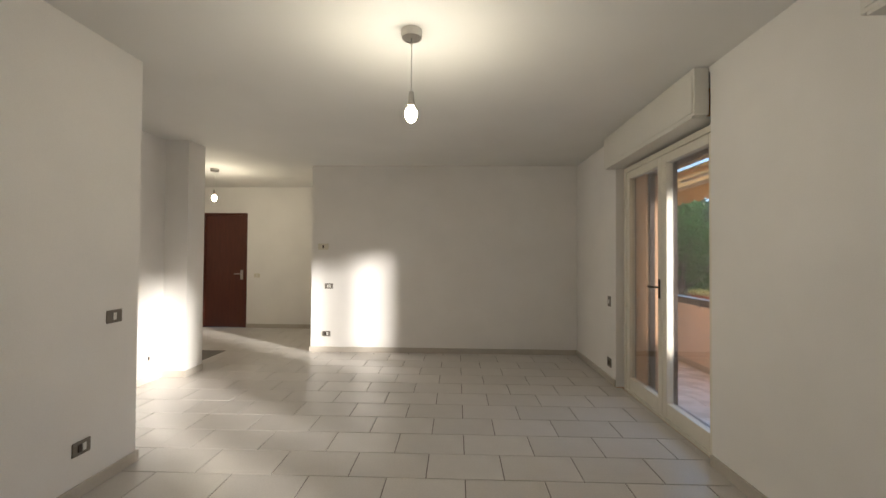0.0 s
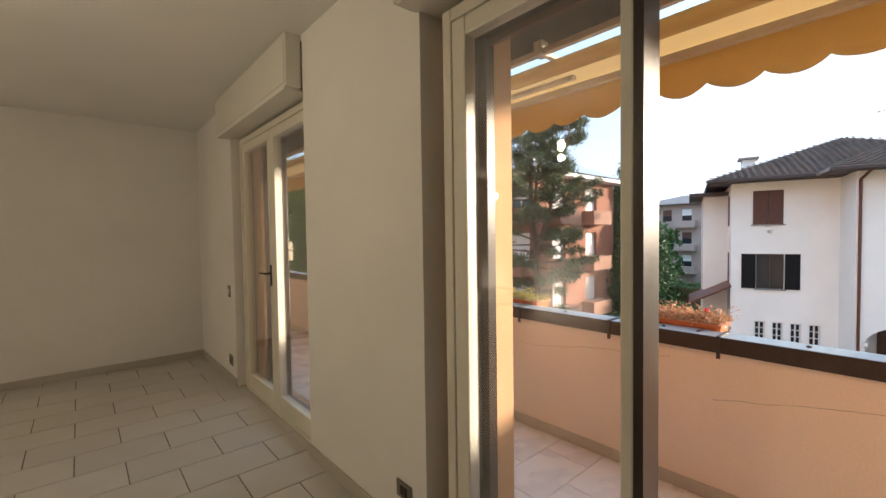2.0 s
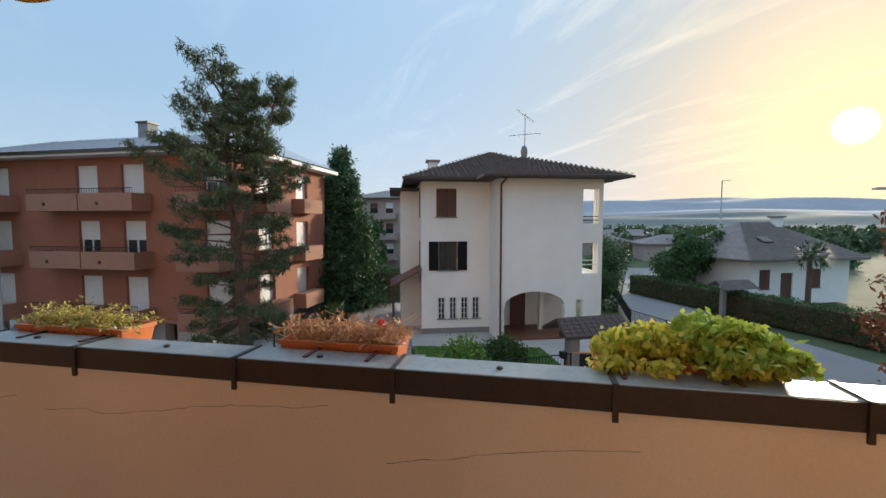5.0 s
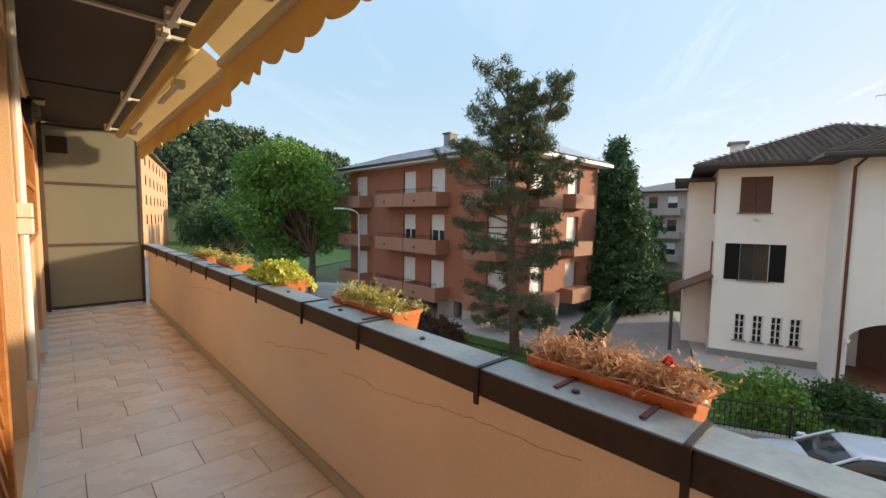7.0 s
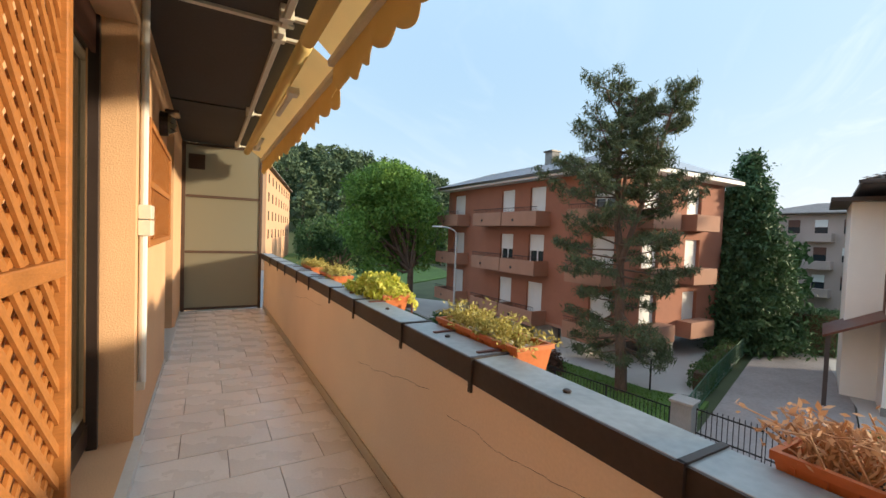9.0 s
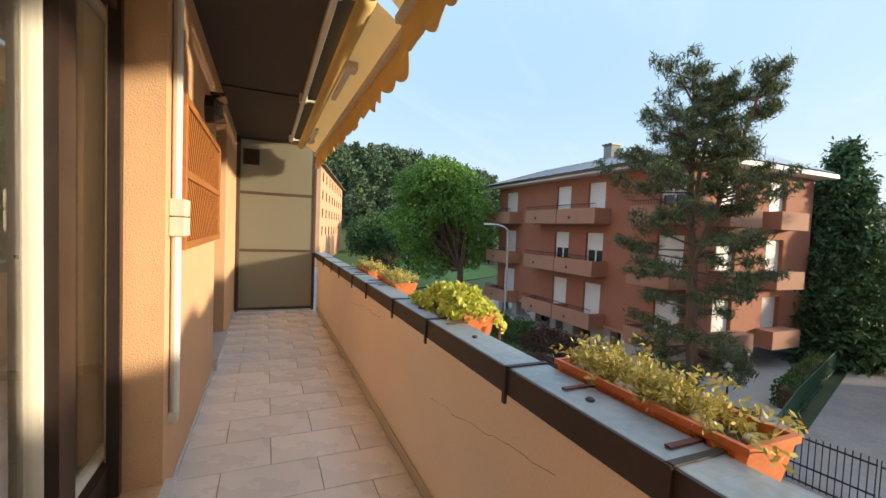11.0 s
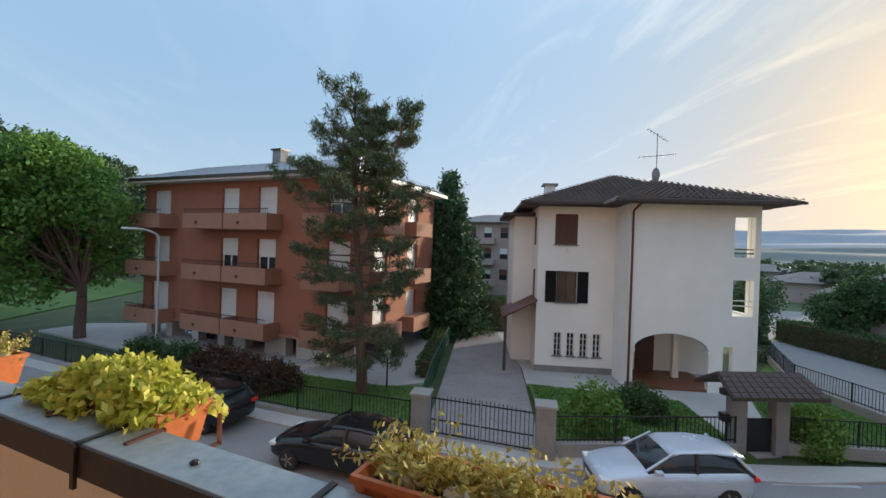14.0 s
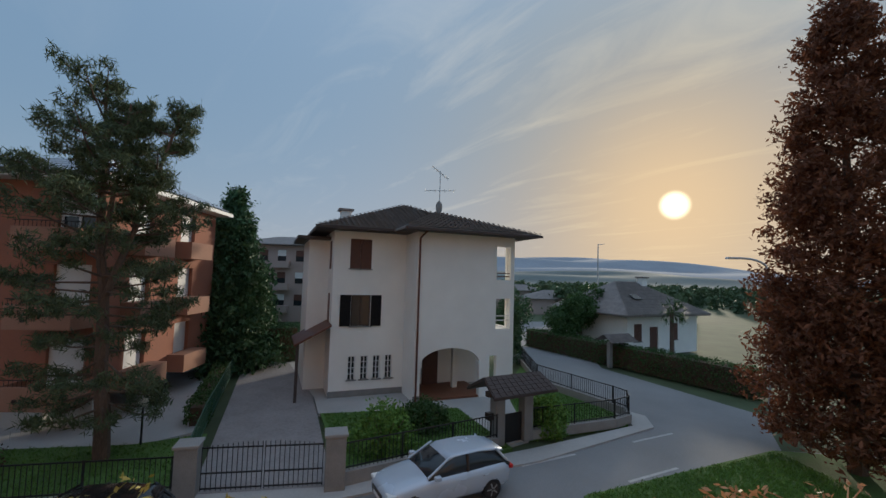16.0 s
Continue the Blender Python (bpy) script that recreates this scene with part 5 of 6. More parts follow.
def cone_tree(x, y, base, height, rad, label, material, n=2600, seed=3, size=0.5, per=7, drop=-0.2, name="conifer_tree", z0=G, taper=0.8, tiers=0):
    """A dense pointed evergreen with ragged tiers."""
    rng = np.random.default_rng(seed)
    t = thing(name, label, "tree", pose(x, y, z0))
    bm = bmesh.new()
    limb(bm, (0, 0, 0), (0, 0, height * 0.97), rad * 0.09, 0.03, 6, 0.03, rng)
    part("trunk", bm, M_BARK, t)
    lb, pts = bmesh.new(), []
    m = int(n / 14)
    for i in range(m):
        u = 1 - rng.uniform(0, 1) ** (1 / (1 + taper))
        if tiers:
            u = (math.floor(u * tiers) + rng.uniform(0, 0.62)) / tiers
        z = base + (height - base) * u
        r = rad * (1 - u) ** taper * rng.uniform(0.62, 1.14) + 0.12
        a = rng.uniform(0, 2 * math.pi)
        e = Vector((math.cos(a) * r, math.sin(a) * r, z + drop * r))
        if i % 3 == 0:
            tube(lb, (0, 0, z), e, 0.03 * rad / 3, 0.008, 4)
        for k in range(14):
            s = rng.uniform(0.25, 1.0) ** 0.6
            pts.append((e.x * s + rng.normal(0, rad * 0.05), e.y * s + rng.normal(0, rad * 0.05), z + (e.z - z) * s + rng.normal(0, rad * 0.05)))
    part("branchwork", lb, M_BARK, t)
    leaves("crown", pts, material, t, size, per, size * 0.45, 0.35, seed=seed + 1)
    return t


def round_tree(x, y, trunk, blobs, label, material, seed=4, size=0.28, dens=60, name="broadleaf_tree", z0=G):
    """A broad crown of lobes: leaves gather on the lobes' outsides, with gaps between."""
    rng = np.random.default_rng(seed)
    t = thing(name, label, "tree", pose(x, y, z0))
    bm = bmesh.new()
    top = max(b[2] for b in blobs)
    limb(bm, (0, 0, 0), (0.1, 0.1, trunk), 0.05 * top ** 0.8, 0.035 * top ** 0.8, 4, 0.06, rng)
    pts = []
    for bx, by, bz, br in blobs:
        limb(bm, (0.1, 0.1, trunk * 0.9), (bx, by, bz), 0.02 * top ** 0.8, 0.03, 4, 0.15, rng)
        k = int(dens * br * br)
        d = rng.normal(0, 1, (k, 3))
        d /= np.linalg.norm(d, axis=1)[:, None]
        rr = br * rng.uniform(0.55, 1.06, (k, 1)) ** 0.6
        p = d * rr * np.array([1, 1, 0.8])
        pts.append(p + np.array([bx, by, bz]))
    part("trunk", bm, M_BARK, t)
    leaves("crown", np.concatenate(pts), material, t, size, 7, size * 0.7, 0.55, seed=seed + 1)
    return t


pine(19.6, 13.65, 13.65, "tall dark pine with open layered crown on lawn")
cone_tree(34.5, 15.85, 1.2, 12.75, 3.45, "dense dark green conical conifer", L_CONIF, 9000, 7, 0.36, 7, -0.28, tiers=17, taper=0.75)
rb = np.random.default_rng(11)
blobs = []
while len(blobs) < 44:
    q = rb.uniform(-1, 1, 3)
    if 0.25 < q @ q < 1:
        blobs.append((q[0] * 4.4 - 0.7, q[1] * 4.8 + 2.2, 7.7 + q[2] * 4.5, rb.uniform(1.2, 2.0)))
round_tree(19.4, 35.2, 3.6, blobs, "large leafy green tree beside the street", L_ROUND, 12, 0.3, 60)
blobs = [(rb.normal(0, 2.2), rb.normal(0, 2.4), 5.0 + rb.normal(0, 1.4), rb.uniform(1.2, 1.9)) for i in range(16)]
round_tree(17.0, 50.0, 2.5, blobs, "dark green leafy tree behind the street tree", L_HEDGE, 13, 0.35, 45)
cone_tree(18.4, -13.5, 0.3, 18.5, 3.3, "tall rusty brown dying cypress beside the street", L_RUST, 11000, 21, 0.26, 6, 0.35, "cypress_tree", G, 0.55)


# ---- planters on the parapet ----
def planter(y0, y1, label, kind, seed, group="parapet planters"):
    """A rectangular terracotta trough with soil and its plants; the rim overhangs."""
    rng = np.random.default_rng(seed)
    L = y1 - y0
    p = thing("planter", label, "planter", pose(4.80, (y0 + y1) / 2, 0.722), group)
    bm = bmesh.new()
    h, wb, wt = 0.125, 0.065, 0.085
    ring = lambda w, l, z: [bm.verts.new(q) for q in ((-w, -l, z), (w, -l, z), (w, l, z), (-w, l, z))]
    rs = [ring(wb, L / 2 - 0.025, 0.008), ring(wt, L / 2 - 0.006, h), ring(wt + 0.008, L / 2, h), ring(wt + 0.008, L / 2, h + 0.018), ring(wt - 0.006, L / 2 - 0.014, h + 0.018), ring(wb + 0.006, L / 2 - 0.03, 0.05)]
    bm.faces.new(rs[0][::-1])
    for a, b in zip(rs, rs[1:]):
        for i in range(4):
            bm.faces.new((a[i], a[(i + 1) % 4], b[(i + 1) % 4], b[i]))
    bm.faces.new(rs[-1])
    part("trough", bm, M_TERRA, p)
    bm = bmesh.new()
    for i in range(int(L / 0.05)):
        y = -L / 2 + 0.03 + i * 0.05
        box(bm, -wt - 0.003, -wt + 0.006, y, y + 0.008, 0.03, h - 0.004)
    part("moulded_ribs", bm, M_TERRA, p)
    bm = bmesh.new()
    bmesh.ops.create_grid(bm, x_segments=8, y_segments=30, size=0.5)
    for v in bm.verts:
        v.co = Vector((v.co.x * 2 * (wt - 0.012), v.co.y * (L - 0.035), h - 0.02 + 0.012 * noise.noise(v.co * 9 + Vector((seed, 0, 0)))))
    part("soil", bm, M_SOIL, p)
    if kind in ("sedum", "green"):
        n = 420
        yy, xx = rng.uniform(-L / 2 + 0.01, L / 2 - 0.01, n), rng.normal(-0.005, 0.075, n)
        hh = h + 0.015 + 0.085 * (1 - (np.abs(yy) / (L / 2)) ** 3) * rng.uniform(0.3, 1.1, n) - np.maximum(0, np.abs(xx) - 0.085) * 1.3
        xx = np.clip(xx, -0.15, 0.2)
        hh = np.where(xx < -0.07, np.maximum(hh, 0.14), hh)
        pts = np.stack([xx, yy, hh], 1)
        leaves("foliage", pts[:300] if kind == "green" else pts, L_SEDUM if kind == "sedum" else L_SEDUM, p, 0.034, 13, 0.014, 0.6, up=0.7, seed=seed)
        if kind == "green":
            q = pts[pts[:, 1] < 0.02]
            leaves("green_foliage", q + np.array([0, -0.03, 0.035]), L_SEDUMG, p, 0.042, 13, 0.016, 0.6, up=0.8, seed=seed + 1)
        bm = bmesh.new()
        for i in range(40):
            y, x = rng.uniform(-L / 2, L / 2), rng.choice([-1, 1]) * 0.06
            tube(bm, (x * 0.5, y, h), (x * 1.6, y + rng.normal(0, 0.03), h + rng.uniform(-0.04, 0.06)), 0.003, 0.002, 4)
        part("stem_tangle", bm, L_DRY, p)
    else:
        dry = kind == "dry"
        bm = bmesh.new()
        tips = []
        for i in range(230 if dry else 150):
            a = Vector((rng.normal(0, 0.035), rng.uniform(-L / 2 + 0.02, L / 2 - 0.02), h - 0.012))
            tall = (0.035 + 0.055 * rng.uniform() ** 1.5) if dry else 0.022 + 0.045 * rng.uniform()
            b = a + Vector((rng.normal(0, 0.035), rng.normal(0, 0.04), tall))
            c = b + Vector((rng.normal(0, 0.03), rng.normal(0, 0.045), rng.normal(0.01, 0.02)))
            r = 0.0028 if dry else 0.0018
            tube(bm, a, b, r, r * 0.8, 4)
            tube(bm, b, c, r * 0.8, r * 0.5, 4)
            tips += [tuple(b), tuple(c)]
        tagged(part("stem_tangle", bm, L_DRY if dry else L_GRASSDRY, p, "dry pinkish stems" if dry else "tangled yellowing stems"), "", "", "", "stuff")
        leaves("dry_leaves", tips, L_DRY if dry else L_GRASSDRY, p, 0.022, 3 if dry else 7, 0.012, 0.45, up=0.3, seed=seed)
        for i in range(4 if dry else 6):
            bm = bmesh.new()
            ball(bm, (rng.normal(0, 0.025), -L / 2 + L * (i + 0.5) / 6 + rng.normal(0, 0.02), h + 0.004), rng.uniform(0.018, 0.032), 0.9, 1.25, 0.6, 10)
            part("pebble", bm, M_PEBBLE, p, smooth=True)
        if dry:
            leaves("red_flower", [(0.0, -L / 2 + 0.1, h + 0.085)], L_RED, p, 0.022, 22, 0.008, 0.8, seed=seed + 2)
    return p


planter(0.52, 1.12, "terracotta trough of yellow-green sedum on the parapet", "green", 31)
planter(1.86, 2.38, "terracotta trough of dry reddish stems and a red flower", "dry", 32)
planter(3.16, 3.78, "terracotta trough with yellowing tangled plants and pebbles", "sedge", 33)
planter(4.48, 5.11, "terracotta trough with bushy yellow sedum spilling over", "sedum", 34)
planter(5.68, 6.24, "terracotta trough with low yellowing plants", "sedge", 35)
planter(6.6, 7.15, "terracotta trough with dry low plants near the screen", "sedge", 36)


def planter_ties():
    for y in (3.26, 3.6, 2.2, 1.95, 1.05, 0.7, 4.45, 4.85, 5.8, 6.1, 6.7, 7.05):
        t = thing("planter_bracket", "rusty iron planter bracket across the cap", "bracket", pose(0, y, 0), "planter brackets")
        bm = bmesh.new()
        box(bm, 4.60, 4.708, -0.008, 0.008, CAPZ + 0.001, CAPZ + 0.006)
        box(bm, 4.703, 4.709, -0.008, 0.008, 0.715, CAPZ + 0.006)
        box(bm, 4.703, 4.90, -0.008, 0.008, 0.712, 0.72)
        box(bm, 4.894, 4.90, -0.008, 0.008, 0.712, CAPZ - 0.02)
        part("flat_bar", bm, M_COPPER, t)


planter_ties()


# ---- fences, gates, pillars ----
def fence_run(pts, label, h=1.0, base=0.35, pitch=0.14, material=M_IRON, wall=True, z=G):
    f = thing("garden_fence", label, "fence", pose(0, 0, z), "garden fences")
    for (x0, y0), (x1, y1) in zip(pts, pts[1:]):
        L = math.hypot(x1 - x0, y1 - y0)
        m = pose(x0, y0, 0, 0, 0, math.degrees(math.atan2(y1 - y0, x1 - x0)))
        if wall:
            boxpart("base_wall", (0, L, -0.12, 0.12, 0, base), M_KERB, f, at=m)
        bm = bmesh.new()
        k = 0.05
        while k < L:
            box(bm, k - 0.008, k + 0.008, -0.008, 0.008, base, base + h - 0.06)
            k += pitch
        tagged(part("railing_panel", bm, material, f, at=m), "", "", "", "stuff")
        boxpart("top_rail", (0, L, -0.015, 0.015, base + h - 0.06, base + h - 0.02), material, f, at=m)
        boxpart("low_rail", (0, L, -0.015, 0.015, base + 0.08, base + 0.12), material, f, at=m)
        n = max(1, int(L / 2))
        for i in range(n + 1):
            x = L * i / n
            boxpart("post", (x - 0.025, x + 0.025, -0.025, 0.025, base, base + h), material, f, at=m)
    return f


fence_run([(17.1, 9.9), (16.5, 14.5), (16.0, 22), (15.8, 29), (15.6, 44)], "low dark iron fence on a stone kerb by the pine", 1.0, 0.2)
fence_run([(17.75, 5.0), (20.6, -0.55)], "dark iron fence on a stone wall before the lawn", 0.9, 0.45)
cv = [(21.6, -2.2), (23.0, -6.6), (23.6, -7.6), (24.5, -8.0), (25.4, -7.7), (30.5, -5.2), (40, -6.2)]
fence_run(cv, "curved iron fence on a low stone wall", 0.9, 0.4)
fence_run([(17.3, 9.75), (22.4, 11.5), (35.6, 15.5)], "green wire mesh fence along the driveway", 1.1, 0.05, 0.18, M_FGREEN, False)


def pillar(x, y, w, h):
    p = thing("gate_pillar", "square grey stone gate pillar with a flat cap", "pillar", pose(x, y, G, 0, 0, 12), "gate pillars")
    boxpart("shaft", (-w / 2, w / 2, -w / 2, w / 2, 0, h), M_STONE, p, bev=0.015)
    boxpart("cap", (-w / 2 - 0.05, w / 2 + 0.05, -w / 2 - 0.05, w / 2 + 0.05, h, h + 0.09), M_KERB, p, bev=0.015)


pillar(17.25, 9.55, 0.62, 1.45)
pillar(17.65, 5.25, 0.62, 1.65)


def drive_gate():
    g = thing("driveway_gate", "dark iron double driveway gate, closed", "gate", pose(17.3, 9.2, G + 0.02, 0, 0, -84.5))
    for k in (0, 1):
        lf = thing("gate_leaf", "", "")
        lf.parent = g
        lf.matrix_basis = pose(1.82 * k, 0, 0)
        for z in (0.1, 0.55, 1.3):
            boxpart("rail", (0.02, 1.78, -0.018, 0.018, z, z + 0.04), M_IRON, lf)
        for i in range(13):
            x = 0.02 + 1.74 * i / 12
            boxpart("bar", (x - 0.01, x + 0.01, -0.01, 0.01, 0.05, 1.36 + 0.12 * math.sin(math.pi * (i + 12 * k) / 24)), M_IRON, lf)


drive_gate()


def lych_gate():
    """A small tiled gate roof on two stone posts."""
    g = thing("gate_canopy", "small tiled gate canopy on two stone posts", "gate canopy", pose(21.2, -1.3, G, 0, 0, -64))
    for x in (-0.75, 0.75):
        boxpart("post", (x - 0.24, x + 0.24, -0.2, 0.2, 0, 2.0), M_STONE, g, bev=0.02)
    boxpart("beam", (-1.3, 1.3, -0.12, 0.12, 2.0, 2.2), M_EAVE, g)
    for s in (-1, 1):
        bm = bmesh.new()
        v = [bm.verts.new(p) for p in ((-1.5, 0, 2.75), (1.5, 0, 2.75), (1.65, s * 0.95, 2.2), (-1.65, s * 0.95, 2.2))]
        f = bm.faces.new(v)
        r = bmesh.ops.extrude_face_region(bm, geom=[f])
        for q in r["geom"]:
            if isinstance(q, bmesh.types.BMVert):
                q.co.z -= 0.09
        rf = part("roof_slope", bm, M_EAVE, g)
        for i in range(5):
            for j in range(11):
                t = i / 5
                bm2 = None
                x = -1.5 - 0.15 * t + (3.0 + 0.3 * t) * (j + 0.08) / 11
                boxpart("tile", (0, 0.25, 0, 0.2, 0, 0.025), M_EAVE, rf, at=Matrix.Translation((x, s * (0.95 * t + 0.02), 2.755 - 0.55 * t)) @ Matrix.Rotation(-s * 0.525, 4, "X") @ (Matrix.Identity(4) if s > 0 else Matrix.Translation((0, -0.2, 0))))
    boxpart("gate", (-0.5, 0.5, -0.02, 0.02, 0.05, 1.2), M_IRON, g)
    mb = thing("letter_box", "dark metal letter box beside the gate post", "letter box", pose(20.85, -0.35, G + 1.05, 0, 0, -64))
    boxpart("body", (-0.2, 0.2, -0.15, 0.15, 0, 0.28), M_DARK, mb, bev=0.02)
    boxpart("mounting_post", (-0.03, 0.03, -0.03, 0.03, -1.05, 0), M_IRON, mb)


lych_gate()


# ---- shrubs and hedges ----
def hedge(x0, y0, x1, y1, w, h, label, material=L_HEDGE, seed=50, z=G, size=0.12, dens=46):
    L = math.hypot(x1 - x0, y1 - y0)
    g = thing("hedge", label, "hedge", pose(x0, y0, z, 0, 0, math.degrees(math.atan2(y1 - y0, x1 - x0))))
    bm = bmesh.new()
    box(bm, 0.1, L - 0.1, -w / 2 + 0.12, w / 2 - 0.12, 0, h - 0.12)
    part("core", bm, M_SOIL, g)
    rng = np.random.default_rng(seed)
    n = int((L * (w + 2 * h) + 2 * w * h) * dens)
    pts = []
    for i in range(n):
        u = rng.uniform(0, L)
        k = rng.uniform(0, w + 2 * h)
        b = 0.12 * math.sin(u * 1.7 + seed) + rng.normal(0, 0.05)
        pts.append((u, -w / 2 - b * 0.4, k) if k < h else ((u, w / 2 + b * 0.4, k - h) if k < 2 * h else (u, k - 2 * h - w / 2, h + b * 0.5)))
    for i in range(int(2 * w * h * dens)):
        pts.append((rng.choice([0, L]), rng.uniform(-w / 2, w / 2), rng.uniform(0, h)))
    leaves("leaves", pts, material, g, size, 4, size * 0.5, 0.6, seed=seed)


def shrub(x, y, r, h, label, material=L_HEDGE, seed=60, size=0.14, n=700, z=G):
    rng = np.random.default_rng(seed)
    s = thing("shrub", label, "shrub", pose(x, y, z))
    bm = bmesh.new()
    for i in range(9):
        a = rng.uniform(0, 6.28)
        tube(bm, (0, 0, 0), (math.cos(a) * r * 0.7, math.sin(a) * r * 0.7, h * rng.uniform(0.5, 0.85)), 0.03, 0.008, 5)
    part("branches", bm, M_BARK, s)
    d = rng.normal(0, 1, (n, 3))
    d /= np.linalg.norm(d, axis=1)[:, None]
    d[:, 2] = np.abs(d[:, 2])
    rr = rng.uniform(0.5, 1.05, (n, 1)) ** 0.5 * (1 + 0.18 * np.sin(d[:, :1] * 7 + seed) * np.cos(d[:, 1:2] * 6))
    leaves("leaves", d * rr * np.array([r, r, h]), material, s, size, 6, size * 0.7, 0.55, seed=seed)


shrub(20.6, 3.9, 1.25, 1.7, "leafy green shrub on the front lawn", L_ROUND, 61)
shrub(22.9, 2.3, 1.2, 1.15, "low dark green shrub on the front lawn", L_HEDGE, 62)
shrub(22.4, -3.1, 1.0, 1.5, "green shrub beside the gate canopy", L_ROUND, 63)
for i, (x, y, m) in enumerate([(18.2, 17.5, L_SHRUBRED), (18.3, 19.6, L_SHRUBRED), (18.6, 21.8, L_SHRUBRED), (18.4, 24.0, L_HEDGE), (18.0, 26.3, L_HEDGE)]):
    shrub(x, y, 1.3, 1.25, "low brownish red shrub under the flats" if m is L_SHRUBRED else "low dark green shrub on the lawn", m, 70 + i)
hedge(22.8, 12.1, 34.8, 15.9, 0.7, 0.9, "scruffy low hedge along the mesh fence", L_HEDGE, 51)
hedge(36.3, 15.4, 37.6, 11.9, 2.2, 2.6, "dense dark clipped hedge closing the driveway", L_CONIF, 52)
hedge(27.8, -18.2, 46.0, -9.2, 1.5, 1.7, "long clipped green hedge along the side street", L_HEDGE, 53)
hedge(45.5, -6.0, 62.0, -9.0, 1.5, 1.6, "clipped hedge behind the white house", L_HEDGE, 54)
for i, (x, y, r, h) in enumerate([(37.5, 19.5, 2.0, 2.0), (40, 22.5, 2.4, 2.4), (43, 17, 2.0, 1.6), (39, 26, 2.5, 2.5), (35.2, 20.8, 1.2, 1.3)]):
    shrub(x, y, r, h, "rounded green garden shrub behind the parking court", L_HEDGE, 80 + i, 0.22, 800)
rb2 = np.random.default_rng(99)
round_tree(45.5, -14.3, 1.0, [(rb2.normal(0, 1.3), rb2.normal(0, 1.3), 3.2 + rb2.normal(0, 1.1), rb2.uniform(1.2, 1.7)) for i in range(14)], "dense round dark green tree beside the hedge", L_HEDGE, 90, 0.24, 90)
round_tree(37.5, -4.9, 0.8, [(rb2.normal(0, 0.6), rb2.normal(0, 0.6), 2.6 + rb2.normal(0, 1.0), rb2.uniform(0.9, 1.3)) for i in range(10)], "dark evergreen tree behind the white house", L_CONIF, 91, 0.22, 90)
round_tree(45.0, 9.0, 1.0, [(rb2.normal(0, 1.0), rb2.normal(0, 1.0), 3.0 + rb2.normal(0, 0.8), rb2.uniform(1.0, 1.5)) for i in range(10)], "grey-green olive tree behind the driveway", L_WOOD, 92, 0.22, 70)


def palm(x, y):
    t = thing("palm_tree", "small fan palm before the white bungalow", "tree", pose(x, y, G))
    bm = bmesh.new()
    tube(bm, (0, 0, 0), (0, 0, 4.2), 0.2, 0.16, 8)
    part("trunk", bm, M_BARK, t)
    rng = np.random.default_rng(8)
    bm = bmesh.new()
    for i in range(42):
        a, e = rng.uniform(0, 6.28), rng.uniform(-0.7, 1.2)
        d = Vector((math.cos(a) * math.cos(e), math.sin(a) * math.cos(e), math.sin(e)))
        c = Vector((0, 0, 4.3)) + d * 0.9
        tube(bm, (0, 0, 4.2), c, 0.02, 0.012, 4)
        for k in range(11):
            f = (d + Vector(rng.normal(0, 0.45, 3))).normalized()
            s = f.cross(Vector((0, 0, 1))).normalized() * 0.035
            tip = c + f * rng.uniform(0.5, 0.85) + Vector((0, 0, -0.12))
            bm.faces.new([bm.verts.new(c - s), bm.verts.new(c + s), bm.verts.new(tip)])
    part("crown", bm, L_HEDGE, t)


palm(38.6, -19.5)


